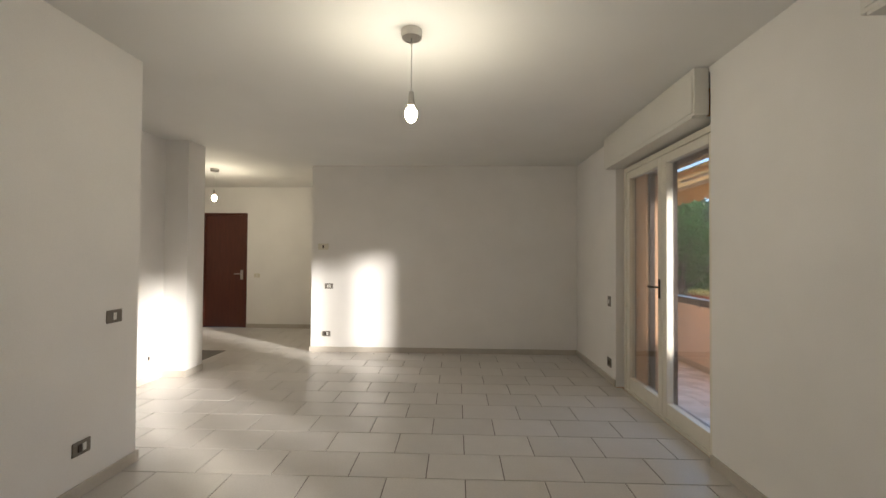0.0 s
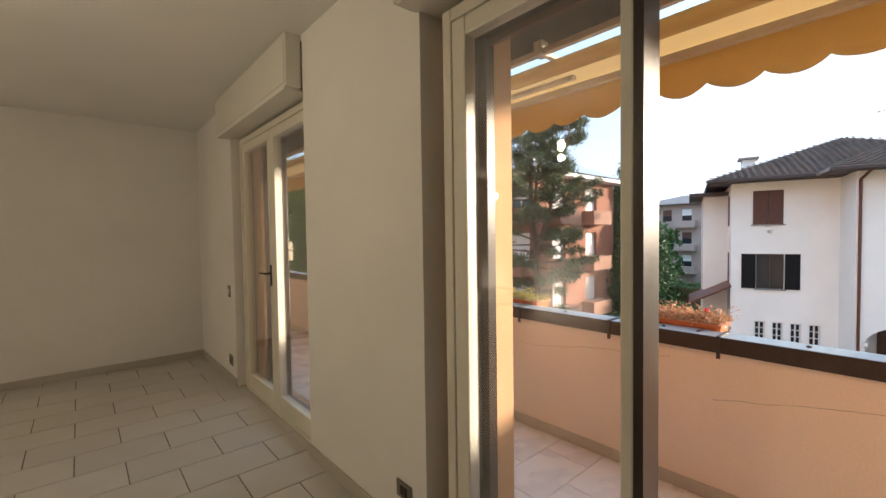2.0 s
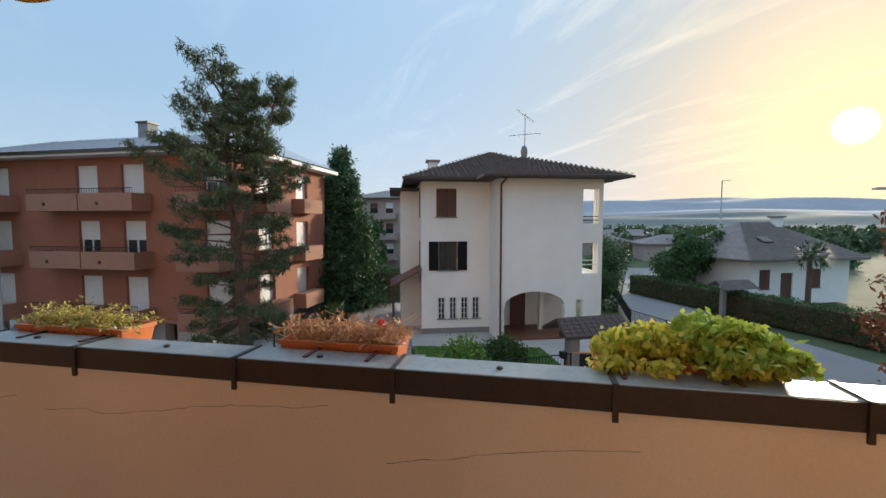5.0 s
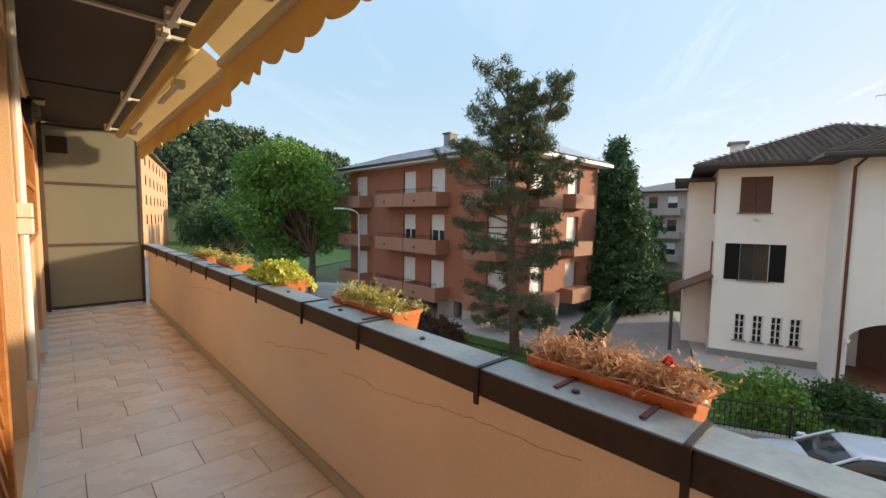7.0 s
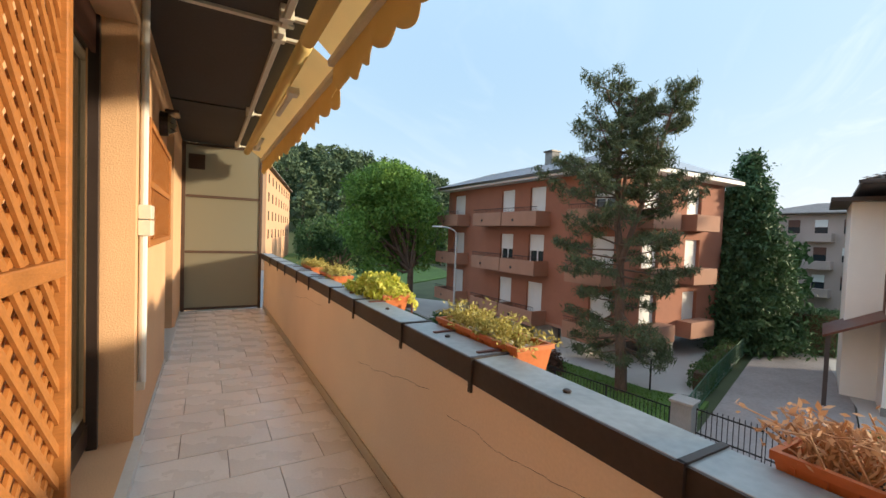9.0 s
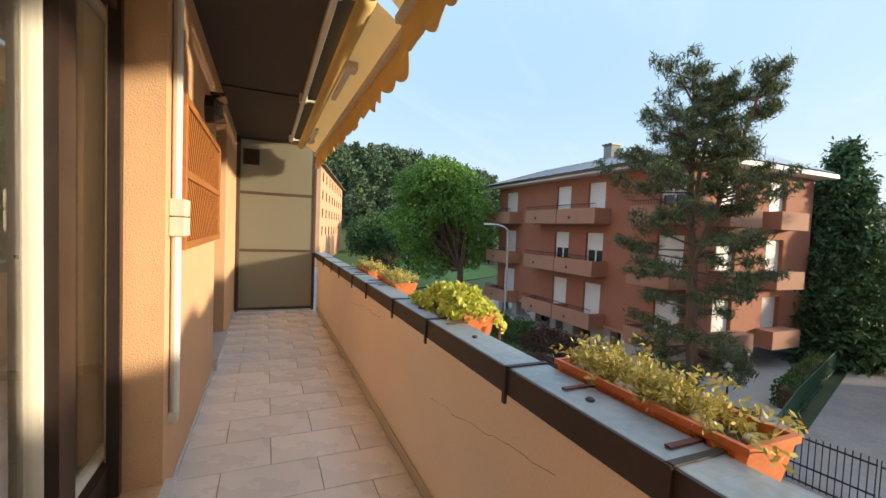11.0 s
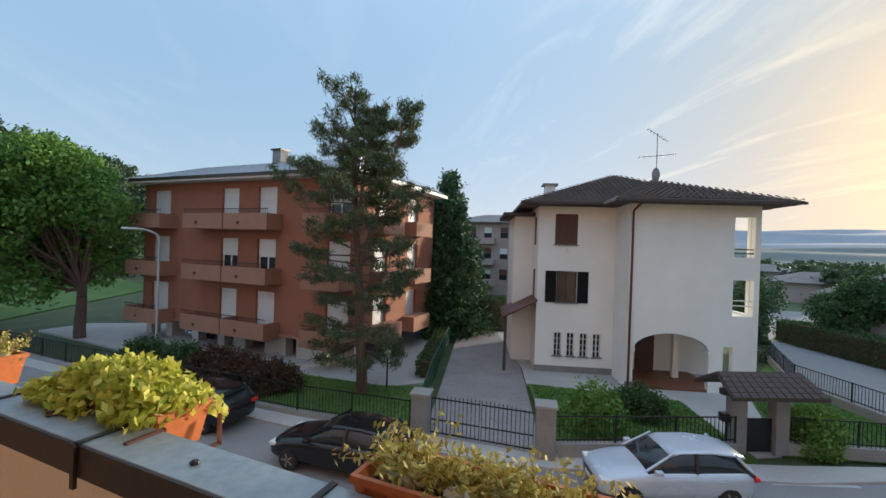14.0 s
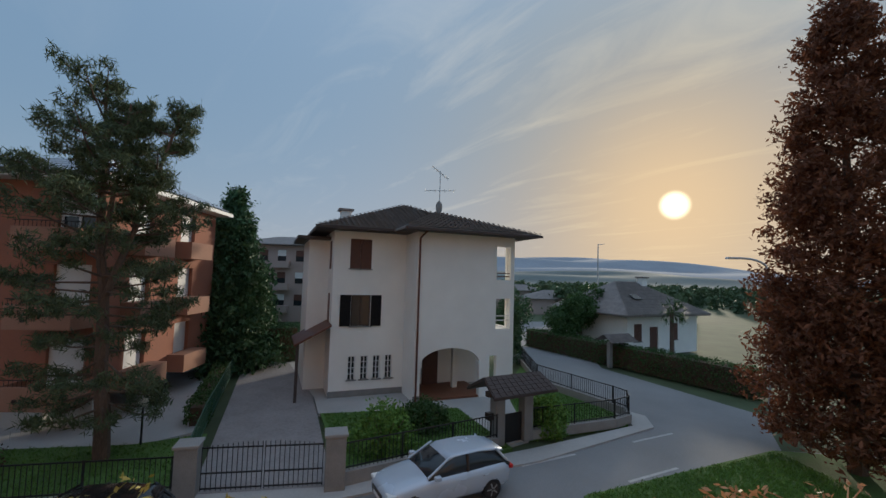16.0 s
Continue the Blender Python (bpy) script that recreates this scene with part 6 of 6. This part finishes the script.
# ---- neighbouring houses ----
def bungalow():
    m = pose(40.5, -16.5, 0, 0, 0, -68)   # local x along the front, y away
    h = thing("bungalow", "white bungalow with a hipped grey tile roof", "house", m)
    W, D, Ev = 10.0, 9.0, -1.5
    bm = bmesh.new()
    holed(bm, 0, W, G, Ev, 0, 0.3, [(0.9, 1.9, -4.0, -2.4), (3.0, 4.2, G, -2.7), (6.0, 7.0, -4.0, -2.4)])
    box(bm, 0, 0.3, 0.3, D, G, Ev)
    box(bm, W - 0.3, W, 0.3, D, G, Ev)
    box(bm, 0.3, W - 0.3, D - 0.3, D, G, Ev)
    part("wall", bm, M_HWALL, h)
    house_window(h, 1.4, 0.0, -4.0, -2.4, 1.0, M_SHUT)
    house_window(h, 6.5, 0.0, -4.0, -2.4, 1.0, M_SHUT)
    boxpart("door", (3.0, 4.2, 0.12, 0.18, G, -2.7), M_SHUT, h)
    for y in (1.5, 3.0, 4.5):
        boxpart("side_window", (W, W + 0.03, y, y + 0.7, -4.1, -2.5), M_BLACKSH, h)
    hip_roof(h, -0.9, W + 0.9, -0.9, D + 0.9, Ev, 3.0, ((3.5, D / 2), (W - 3.5, D / 2)))
    c = boxpart("chimney", (6.6, 7.3, 3.6, 4.3, 0.4, 1.9), M_HWALL, h)
    boxpart("chimney_cap", (6.45, 7.45, 3.45, 4.45, 1.9, 2.05), M_ROOF, c)
    bm = bmesh.new()
    box(bm, 2.4, 3.4, -0.1, 0.7, 0, 0.06, m=Matrix.Translation((0, 1.2, -0.15)) @ Matrix.Rotation(0.5, 4, "X"))
    part("skylight", bm, M_DARKGLASS, h)
    g = thing("garden_canopy", "small tiled canopy over a garden gate", "gate canopy", pose(36.2, -13.3, G, 0, 0, -68))
    for x in (-0.7, 0.7):
        boxpart("post", (x - 0.15, x + 0.15, -0.15, 0.15, 0, 2.0), M_STONE, g)
    for s in (-1, 1):
        bm = bmesh.new()
        v = [bm.verts.new(p) for p in ((-1.4, 0, 2.6), (1.4, 0, 2.6), (1.5, s * 0.9, 2.05), (-1.5, s * 0.9, 2.05))]
        f = bm.faces.new(v)
        bmesh.ops.solidify(bm, geom=[f], thickness=0.08)
        part("roof_slope", bm, M_ROOF, g)
    pole = thing("utility_pole", "thin grey antenna pole behind the bungalow", "pole", pose(52, -19.0, G))
    bm = bmesh.new()
    tube(bm, (0, 0, 0), (0, 0, 11.2), 0.1, 0.06, 8)
    part("shaft", bm, M_GREYPOLE, pole)
    bm = bmesh.new()
    tube(bm, (0, 0, 11.1), (0.4, -1.0, 11.25), 0.04, 0.03, 6)
    part("arm", bm, M_GREYPOLE, pole)


bungalow()


def block(name, label, x0, x1, y0, y1, top, material, roofm, rows, face, cols, at=None):
    """A plainer far building: walls, hip roof, rows of windows and balconies on one side."""
    b = thing(name, label, "apartment building", at)
    boxpart("wall", (x0, x1, y0, y1, G, top), material, b)
    hip_roof(b, x0 - 0.8, x1 + 0.8, y0 - 0.8, y1 + 0.8, top, 1.6, (((x0 + x1) / 2 - 1, (y0 + y1) / 2), ((x0 + x1) / 2 + 1, (y0 + y1) / 2))) if (x1 - x0) > (y1 - y0) else hip_roof(b, x0 - 0.8, x1 + 0.8, y0 - 0.8, y1 + 0.8, top, 1.6, (((x0 + x1) / 2, (y0 + y1) / 2 - 4), ((x0 + x1) / 2, (y0 + y1) / 2 + 4)))
    for r in range(rows):
        z = top - 2.3 - 3.0 * r
        for c in range(cols):
            if face == "x0":
                y = y0 + (y1 - y0) * (c + 0.5) / cols
                w = boxpart("window", (x0 - 0.03, x0 + 0.1, y - 0.55, y + 0.55, z, z + 1.5), M_DARKGLASS, b)
                boxpart("shutter", (x0 - 0.05, x0 - 0.031, y - 0.55, y + 0.55, z + 0.7, z + 1.5), M_BLIND if (c + r) % 2 else M_SHUT, w)
                boxpart("balcony", (x0 - 1.0, x0, y - 1.2, y + 1.2, z - 0.9, z), material, b) if c % 2 else None
            else:
                x = x0 + (x1 - x0) * (c + 0.5) / cols
                w = boxpart("window", (x - 0.55, x + 0.55, y0 - 0.03, y0 + 0.1, z, z + 1.5), M_DARKGLASS, b)
                boxpart("shutter", (x - 0.55, x + 0.55, y0 - 0.05, y0 - 0.031, z + 0.7, z + 1.5), M_BLIND if (c + r) % 2 else M_SHUT, w)
    return b


block("pink_apartment_house", "pinkish grey apartment house with small balconies", 62, 76, 12.5, 27.0, 5.2, M_PINKW, M_ROOF, 3, "x0", 6)
block("peach_apartment_house", "long peach apartment house down the street", -11, 0, 0, 46, 11.0, M_PEACHW, M_ROOF, 4, "y0", 4, pose(11.7, 72, 0, 0, 0, -13.5))
pb = block("brick_house", "small red brick house below the wood", 26, 34, 102, 112, 2.5, M_BRICK, M_ROOF, 2, "y0", 3)
for i in range(8):
    y = 2.5 + i * 5.4
    for r in range(4):
        z = 11.0 - 2.4 - 3.0 * r
        o = new("side_window", bpy.data.meshes.get("side_window_pane") or mesh_of("side_window_pane", (lambda q: (box(q, 0, 0.04, 0, 1.1, 0, 1.5), q)[1])(bmesh.new()), M_DARKGLASS))
        o.parent = bpy.data.objects["peach_apartment_house"]
        o.location = (0.0, y, z)


# ---- street furniture ----
def street_lamp(x, y, tall=6.6, turn=0):
    l = thing("street_lamp", "tall grey street lamp with a curved arm", "street lamp", pose(x, y, G - 0.12, 0, 0, turn))
    bm = bmesh.new()
    tube(bm, (0, 0, 0), (0, 0, tall), 0.08, 0.06, 10)
    p = Vector((0, 0, tall))
    for i in range(1, 8):
        a = i / 7 * math.pi / 2
        q = Vector((-0.25 * (1 - math.cos(a)) * 4, 0.5 * (1 - math.cos(a)), tall + 0.55 * math.sin(a)))
        tube(bm, p, q, 0.055, 0.055, 8)
        p = q
    part("pole", bm, M_GREYPOLE, l)
    bm = bmesh.new()
    box(bm, p.x - 0.6, p.x + 0.05, p.y - 0.1, p.y + 0.3, p.z - 0.05, p.z + 0.06, 0.03)
    part("lamp_head", bm, M_WHITETRIM, l)


street_lamp(19.6, 27.9, 6.72)
street_lamp(23.9, -15.1, 7.75, -103)


def globe_lamp(x, y):
    l = thing("garden_lamp", "short garden lamp with a pale globe", "garden lamp", pose(x, y, G))
    bm = bmesh.new()
    tube(bm, (0, 0, 0), (0, 0, 1.45), 0.04, 0.035, 8)
    part("post", bm, M_IRON, l)
    bm = bmesh.new()
    ball(bm, (0, 0, 1.6), 0.17, seg=14)
    part("globe", bm, M_PLASTIC, l, "pale plastic globe", True)


globe_lamp(20.85, 13.1)


# ---- parked cars ----
def car(name, label, m, paint, hatch=True):
    """A hatchback lofted from sections along its length; local x forward, y across."""
    c = thing(name, label, "car", m)
    L = 4.3

    def loft(sections, cap=True):
        bm = bmesh.new()
        rings = []
        for x, pts in sections:
            full = [(x, y, z) for y, z in pts] + [(x, -y, z) for y, z in pts[::-1]]
            rings.append([bm.verts.new(p) for p in full])
        n = len(rings[0])
        for a, b in zip(rings, rings[1:]):
            for i in range(n):
                bm.faces.new((a[i], a[(i + 1) % n], b[(i + 1) % n], b[i]))
        if cap:
            bm.faces.new(rings[0])
            bm.faces.new(rings[-1][::-1])
        return bm

    body = []
    for x, w, lo, belt, top in [(2.15, 0.62, 0.32, 0.52, 0.62), (2.05, 0.78, 0.24, 0.60, 0.72), (1.75, 0.87, 0.22, 0.72, 0.82), (1.2, 0.90, 0.21, 0.82, 0.93), (0.75, 0.90, 0.2, 0.88, 0.98), (0.0, 0.90, 0.2, 0.92, 0.97), (-1.0, 0.90, 0.2, 0.95, 1.0), (-1.6, 0.89, 0.22, 0.97, 1.02), (-1.95, 0.84, 0.26, 0.95, 1.02), (-2.12, 0.74, 0.34, 0.86, 0.95)]:
        body.append((x, [(0, lo), (w * 0.85, lo), (w * 0.98, lo + 0.12), (w, (lo + belt) / 2 + 0.05), (w * 0.97, belt), (w * 0.85, top), (0, top + 0.03)]))
    ob = part("body", loft(body), paint, c, smooth=True)
    bv = ob.modifiers.new("round", "SUBSURF")
    bv.levels = bv.render_levels = 1
    cab = []
    for x, w, z in [(0.85, 0.72, 0.98), (0.35, 0.68, 1.28), (-0.05, 0.66, 1.41), (-0.9, 0.65, 1.44), (-1.5, 0.63, 1.38), (-1.75, 0.62, 1.25), (-2.0, 0.66, 1.0)]:
        cab.append((x, [(0, 0.9), (0.80, 0.9), (0.80 - (0.80 - w) * 0.5 * min(1, (z - 0.9) * 3), (0.92 + z) / 2), (w * 0.97, z - 0.03), (w * 0.8, z), (0, z + 0.02)]))
    part("glazing", loft(cab), M_DARKGLASS, c, "dark tinted windows", True)
    roof = []
    for x, w, z in [(0.2, 0.66, 1.345), (-0.05, 0.665, 1.43), (-0.9, 0.655, 1.46), (-1.5, 0.635, 1.40), (-1.85, 0.6, 1.33)]:
        roof.append((x, [(0, z - 0.03), (w * 0.99, z - 0.05), (w * 0.97, z - 0.015), (w * 0.8, z + 0.012), (0, z + 0.025)]))
    part("roof", loft(roof), paint, c, smooth=True)
    for s in (-1, 1):
        for a, b in (((0.87, 0.74, 0.96), (0.1, 0.66, 1.42)), ((-0.45, 0.8, 0.95), (-0.5, 0.665, 1.42)), ((-1.95, 0.7, 1.0), (-1.55, 0.64, 1.40))):
            bm = bmesh.new()
            tube(bm, (a[0], s * a[1], a[2]), (b[0], s * b[1], b[2]), 0.035 if a[0] > 0 else 0.045, seg=6)
            part("pillar", bm, paint if a[0] != -0.45 else M_DARK, c)
        bm = bmesh.new()
        box(bm, 0.55, 0.75, s * 0.88 if s > 0 else -1.04, 1.04 if s > 0 else -0.88, 0.96, 1.08, 0.03)
        part("wing_mirror", bm, paint, c)
        bm = bmesh.new()
        box(bm, 1.82, 2.08, min(s * 0.5, s * 0.80), max(s * 0.5, s * 0.80), 0.60, 0.71, 0.03)
        part("headlight", bm, M_BLIND, c, "clear headlight")
        bm = bmesh.new()
        box(bm, -2.12, -1.98, min(s * 0.5, s * 0.82), max(s * 0.5, s * 0.82), 0.78, 0.9, 0.03)
        part("tail_light", bm, L_RED, c, "red tail light")
        for dz, x in ((0.78, -0.25), (0.78, -1.05)):
            bm = bmesh.new()
            box(bm, x - 0.09, x + 0.09, min(s * 0.885, s * 0.915), max(s * 0.885, s * 0.915), dz, dz + 0.03, 0.005)
            part("door_grip", bm, paint, c)
        for x in (1.32, -1.28):
            w = thing("wheel", "", "")
            w.parent = c
            w.matrix_basis = pose(x, s * 0.80, 0.32, 90)
            bm = bmesh.new()
            bmesh.ops.create_cone(bm, cap_ends=True, segments=28, radius1=0.32, radius2=0.32, depth=0.22)
            bmesh.ops.bevel(bm, geom=[e for e in bm.edges if abs(e.verts[0].co.z - e.verts[1].co.z) < 0.01], offset=0.03, segments=2, affect="EDGES")
            part("tyre", bm, M_RUBBER, w)
            bm = bmesh.new()
            bmesh.ops.create_cone(bm, cap_ends=True, segments=24, radius1=0.21, radius2=0.21, depth=0.225)
            part("rim", bm, M_DARK, w)
            bm = bmesh.new()
            for k in range(5):
                box(bm, 0.03, 0.2, -0.022, 0.022, -0.118, 0.118, m=Matrix.Rotation(k * 1.2566, 4, "Z"))
            part("spokes", bm, M_CHROME, w)
    bm = bmesh.new()
    box(bm, 2.0, 2.15, -0.42, 0.42, 0.36, 0.6, 0.02)
    part("grille", bm, M_DARK, c)
    bm = bmesh.new()
    box(bm, 2.14, 2.16, -0.26, 0.26, 0.40, 0.50)
    part("number_plate", bm, M_BLIND, c, "white number plate")
    return c


ROADZ = G - 0.05
car("hatchback_car", "silver blue hatchback parked at the kerb", pose(17.25, 1.85, ROADZ, 0, 0, 113), M_SILVER)
car("black_car", "black estate car parked beside the fence", pose(14.4, 10.8, ROADZ, 0, 0, 96), M_BLACKCAR)
car("dark_car", "dark blue car parked along the street", pose(14.6, 17.6, ROADZ, 0, 0, 94), M_BLACKCAR)
car("far_car", "grey car parked under the flats", pose(24.8, 29.2, G + 0.01, 0, 0, 180), M_SILVER)


# ---- woods and hills ----
def far_wood(name, label, pts, material, seed, hmin, hmax, n_leaf=60, size=1.2):
    """Many distant trees: pointed and rounded crowns of leaf clumps, as one stuff."""
    rng = np.random.default_rng(seed)
    root = thing(name, label, "wood", None, "", "stuff")
    P, T = [], bmesh.new()
    for x, y, z in pts:
        h = rng.uniform(hmin, hmax)
        pointed = rng.uniform() < 0.62
        for k in range(n_leaf):
            u = rng.uniform(0.1, 1)
            r = (h * 0.2 * (1.05 - u) + 0.2) if pointed else h * 0.3 * math.sqrt(max(0.02, 1 - (2 * u - 1.05) ** 2))
            a = rng.uniform(0, 6.28)
            r *= rng.uniform(0.6, 1.05)
            P.append((x + math.cos(a) * r, y + math.sin(a) * r, z + u * h))
        tube(T, (x, y, z - 1), (x, y, z + h * 0.8), 0.2, 0.05, 4)
    tagged(part("trunks", T, M_BARK, root), "", "", "", "stuff")
    leaves("crowns", P, material, root, size, 5, size * 0.45, 0.6, seed=seed + 1, kind="stuff")


def hill(name, cx, cy, rx, ry, h, material, label, seed):
    bm = bmesh.new()
    bmesh.ops.create_grid(bm, x_segments=50, y_segments=50, size=1)
    for v in bm.verts:
        x, y = v.co.x, v.co.y
        f = max(0.0, 1 - x * x - y * y)
        v.co = Vector((cx + x * rx, cy + y * ry, G - 0.5 + h * f * (0.8 + 0.4 * noise.noise(Vector((x * 3 + seed, y * 3, 0))))))
    return tagged(part(name, bm, material, None, label, True), "", "hill", "", "structure")


rw = np.random.default_rng(77)
hill("hill_north", 40, 215, 140, 95, 38, M_LAND, "wooded hill rising at the end of the street", 1)
pts = []
for i in range(620):
    x, y = rw.uniform(-50, 130), rw.uniform(124, 225)
    f = max(0, 1 - ((x - 40) / 140) ** 2 - ((y - 215) / 95) ** 2)
    pts.append((x, y, G - 1 + 36 * f))
far_wood("hill_wood", "dense mixed wood on the hill beyond the street", pts, L_WOOD, 78, 7, 13, 60, 1.3)
pts = [(rw.uniform(22, 60), rw.uniform(50, 95), G) for i in range(26)]
far_wood("garden_trees", "green trees behind the street flats", pts, L_HEDGE, 79, 5, 9, 110, 0.8)
# distance haze is painted into these two base colours; no air is modelled
M_HAZE = mat("haze_tinted_hills", (0.34, 0.36, 0.40), 1.0, 0.08, 0.01, 0.1, 0.0)
M_HAZE2 = mat("haze_tinted_land", (0.17, 0.20, 0.19), 1.0, 0.12, 0.02, 0.2, 0.0)
hill("hills_far", 1700, -500, 620, 1900, 105, M_HAZE, "hills on the horizon, tinted blue for haze", 3)
hill("hills_middle", 700, -250, 220, 700, 24, M_HAZE2, "green wooded hills in the valley, tinted for haze", 4)
pts = [(rw.uniform(75, 330), rw.uniform(-190, 60), G - 2) for i in range(760)]
pts = [p for p in pts if not (55 < p[0] < 82 and 5 < p[1] < 34)]
far_wood("valley_trees", "scattered dark trees in the valley beyond", pts, L_WOOD, 81, 4, 7.5, 40, 1.2)
pts = [(rw.uniform(48, 60), rw.uniform(20, 62), G) for i in range(30)]
far_wood("back_trees", "trees behind the flats and the conifer", pts, L_HEDGE, 82, 4, 7, 80, 0.8)
for i, (x, y, w, h) in enumerate([(95, -20, 14, 3.0), (120, -34, 20, 3.5), (84, -30, 10, 3.0)]):
    f = thing("far_house", "low pale house with a reddish roof far off", "house")
    boxpart("wall", (x, x + 8, y, y + w, G - 0.5, G + h), M_PINKW, f)
    hip_roof(f, x - 0.6, x + 8.6, y - 0.6, y + w + 0.6, G + h, 1.6, ((x + 4, y + 4), (x + 4, y + w - 4)))

# grass blades where the lawns lie near
rg = np.random.default_rng(5)


def blades(name, poly, n, label, seed, z=G + 0.03):
    xs, ys = [p[0] for p in poly], [p[1] for p in poly]
    out = []
    while len(out) < n:
        x, y = rg.uniform(min(xs), max(xs)), rg.uniform(min(ys), max(ys))
        inside = False
        for (x0, y0), (x1, y1) in zip(poly, poly[1:] + poly[:1]):
            if (y0 > y) != (y1 > y) and x < (x1 - x0) * (y - y0) / (y1 - y0) + x0:
                inside = not inside
        if inside:
            out.append((x, y, z + 0.02))
    g = leaves(name, out, L_LAWN, None, 0.10, 4, 0.03, 0.25, up=2.0, seed=seed, kind="stuff")
    tagged(g, label, "grass")


blades("verge_grass", [(13.0, -2.5), (17.0, -2.7), (20.2, -12.0), (14.5, -12.0)], 9000, "rough green grass on the verge", 101)
blades("lawn_grass", [(17.85, 4.9), (20.6, -1.1), (25.5, 0.5), (24.5, 7.0)], 6000, "short green lawn grass", 102)
blades("side_lawn_grass", [(21.7, -2.3), (23.3, -7.2), (25.0, -7.4), (30, -5.2), (27, -2.7)], 4000, "short green side lawn grass", 103)
blades("pine_lawn_grass", [(16.5, 14.5), (17.3, 9.9), (21.8, 11.3), (20.8, 13.4), (19.8, 24), (16, 26)], 5000, "short green grass under the pine", 104)


# ---- floor tiles, one by one ----
TILES = {}


def tile_mesh(w, d, material, key):
    k = (round(w, 3), round(d, 3), key)
    if k not in TILES:
        bm = bmesh.new()
        e = 0.002
        lo = [bm.verts.new(p) for p in ((0, 0, -0.008), (w, 0, -0.008), (w, d, -0.008), (0, d, -0.008))]
        mi = [bm.verts.new(p) for p in ((0, 0, -0.0015), (w, 0, -0.0015), (w, d, -0.0015), (0, d, -0.0015))]
        hi = [bm.verts.new(p) for p in ((e, e, 0), (w - e, e, 0), (w - e, d - e, 0), (e, d - e, 0))]
        for a, b in ((lo, mi), (mi, hi)):
            for i in range(4):
                bm.faces.new((a[i], a[(i + 1) % 4], b[(i + 1) % 4], b[i]))
        bm.faces.new(hi)
        TILES[k] = mesh_of("tile", bm, material)
    return TILES[k]


def tiles(parent, areas, x_off, y_off, w, d, gap, z, material, key):
    for x0, x1, y0, y1 in areas:
        r = math.floor((y0 - y_off) / d)
        while y_off + r * d < y1:
            ya, yb = max(y0, y_off + r * d + gap / 2), min(y1, y_off + (r + 1) * d - gap / 2)
            sh = x_off + (w / 2 if r % 2 else 0)
            c = math.floor((x0 - sh) / w)
            while sh + c * w < x1:
                xa, xb = max(x0, sh + c * w + gap / 2), min(x1, sh + (c + 1) * w - gap / 2)
                if xb - xa > 0.012 and yb - ya > 0.012:
                    obj_mesh("tile", tile_mesh(xb - xa, yb - ya, material, key), parent, Matrix.Translation((xa, ya, z)))
                c += 1
            r += 1


tiles(bpy.data.objects["floor"], [(-0.87, 3.0, 1.2, 6.82), (-2.06, -0.87, 3.6, 6.82), (-4.0, -0.83, 6.82, 8.7)], 0.11, 3.455, 0.4925, 0.325, 0.007, 0.0, M_TILE, "room")
tiles(bpy.data.objects["floor"], [(-0.87, 3.0, -1.6, 1.2)], 0.11, 3.455, 0.4925, 0.325, 0.007, 0.0, M_TILE, "room")
tiles(bpy.data.objects["floor"], [(3.0, 3.055, 3.72, 5.36), (3.0, 3.055, 0.84, 2.48)], 0.11, 3.455, 0.4925, 0.325, 0.007, 0.0, M_TILE, "room")
tiles(bpy.data.objects["balcony_slab"], [(3.372, 4.578, -1.6, 9.77)], 3.59, 4.86, 0.52, 0.335, 0.005, BF, M_BTILE, "balcony")
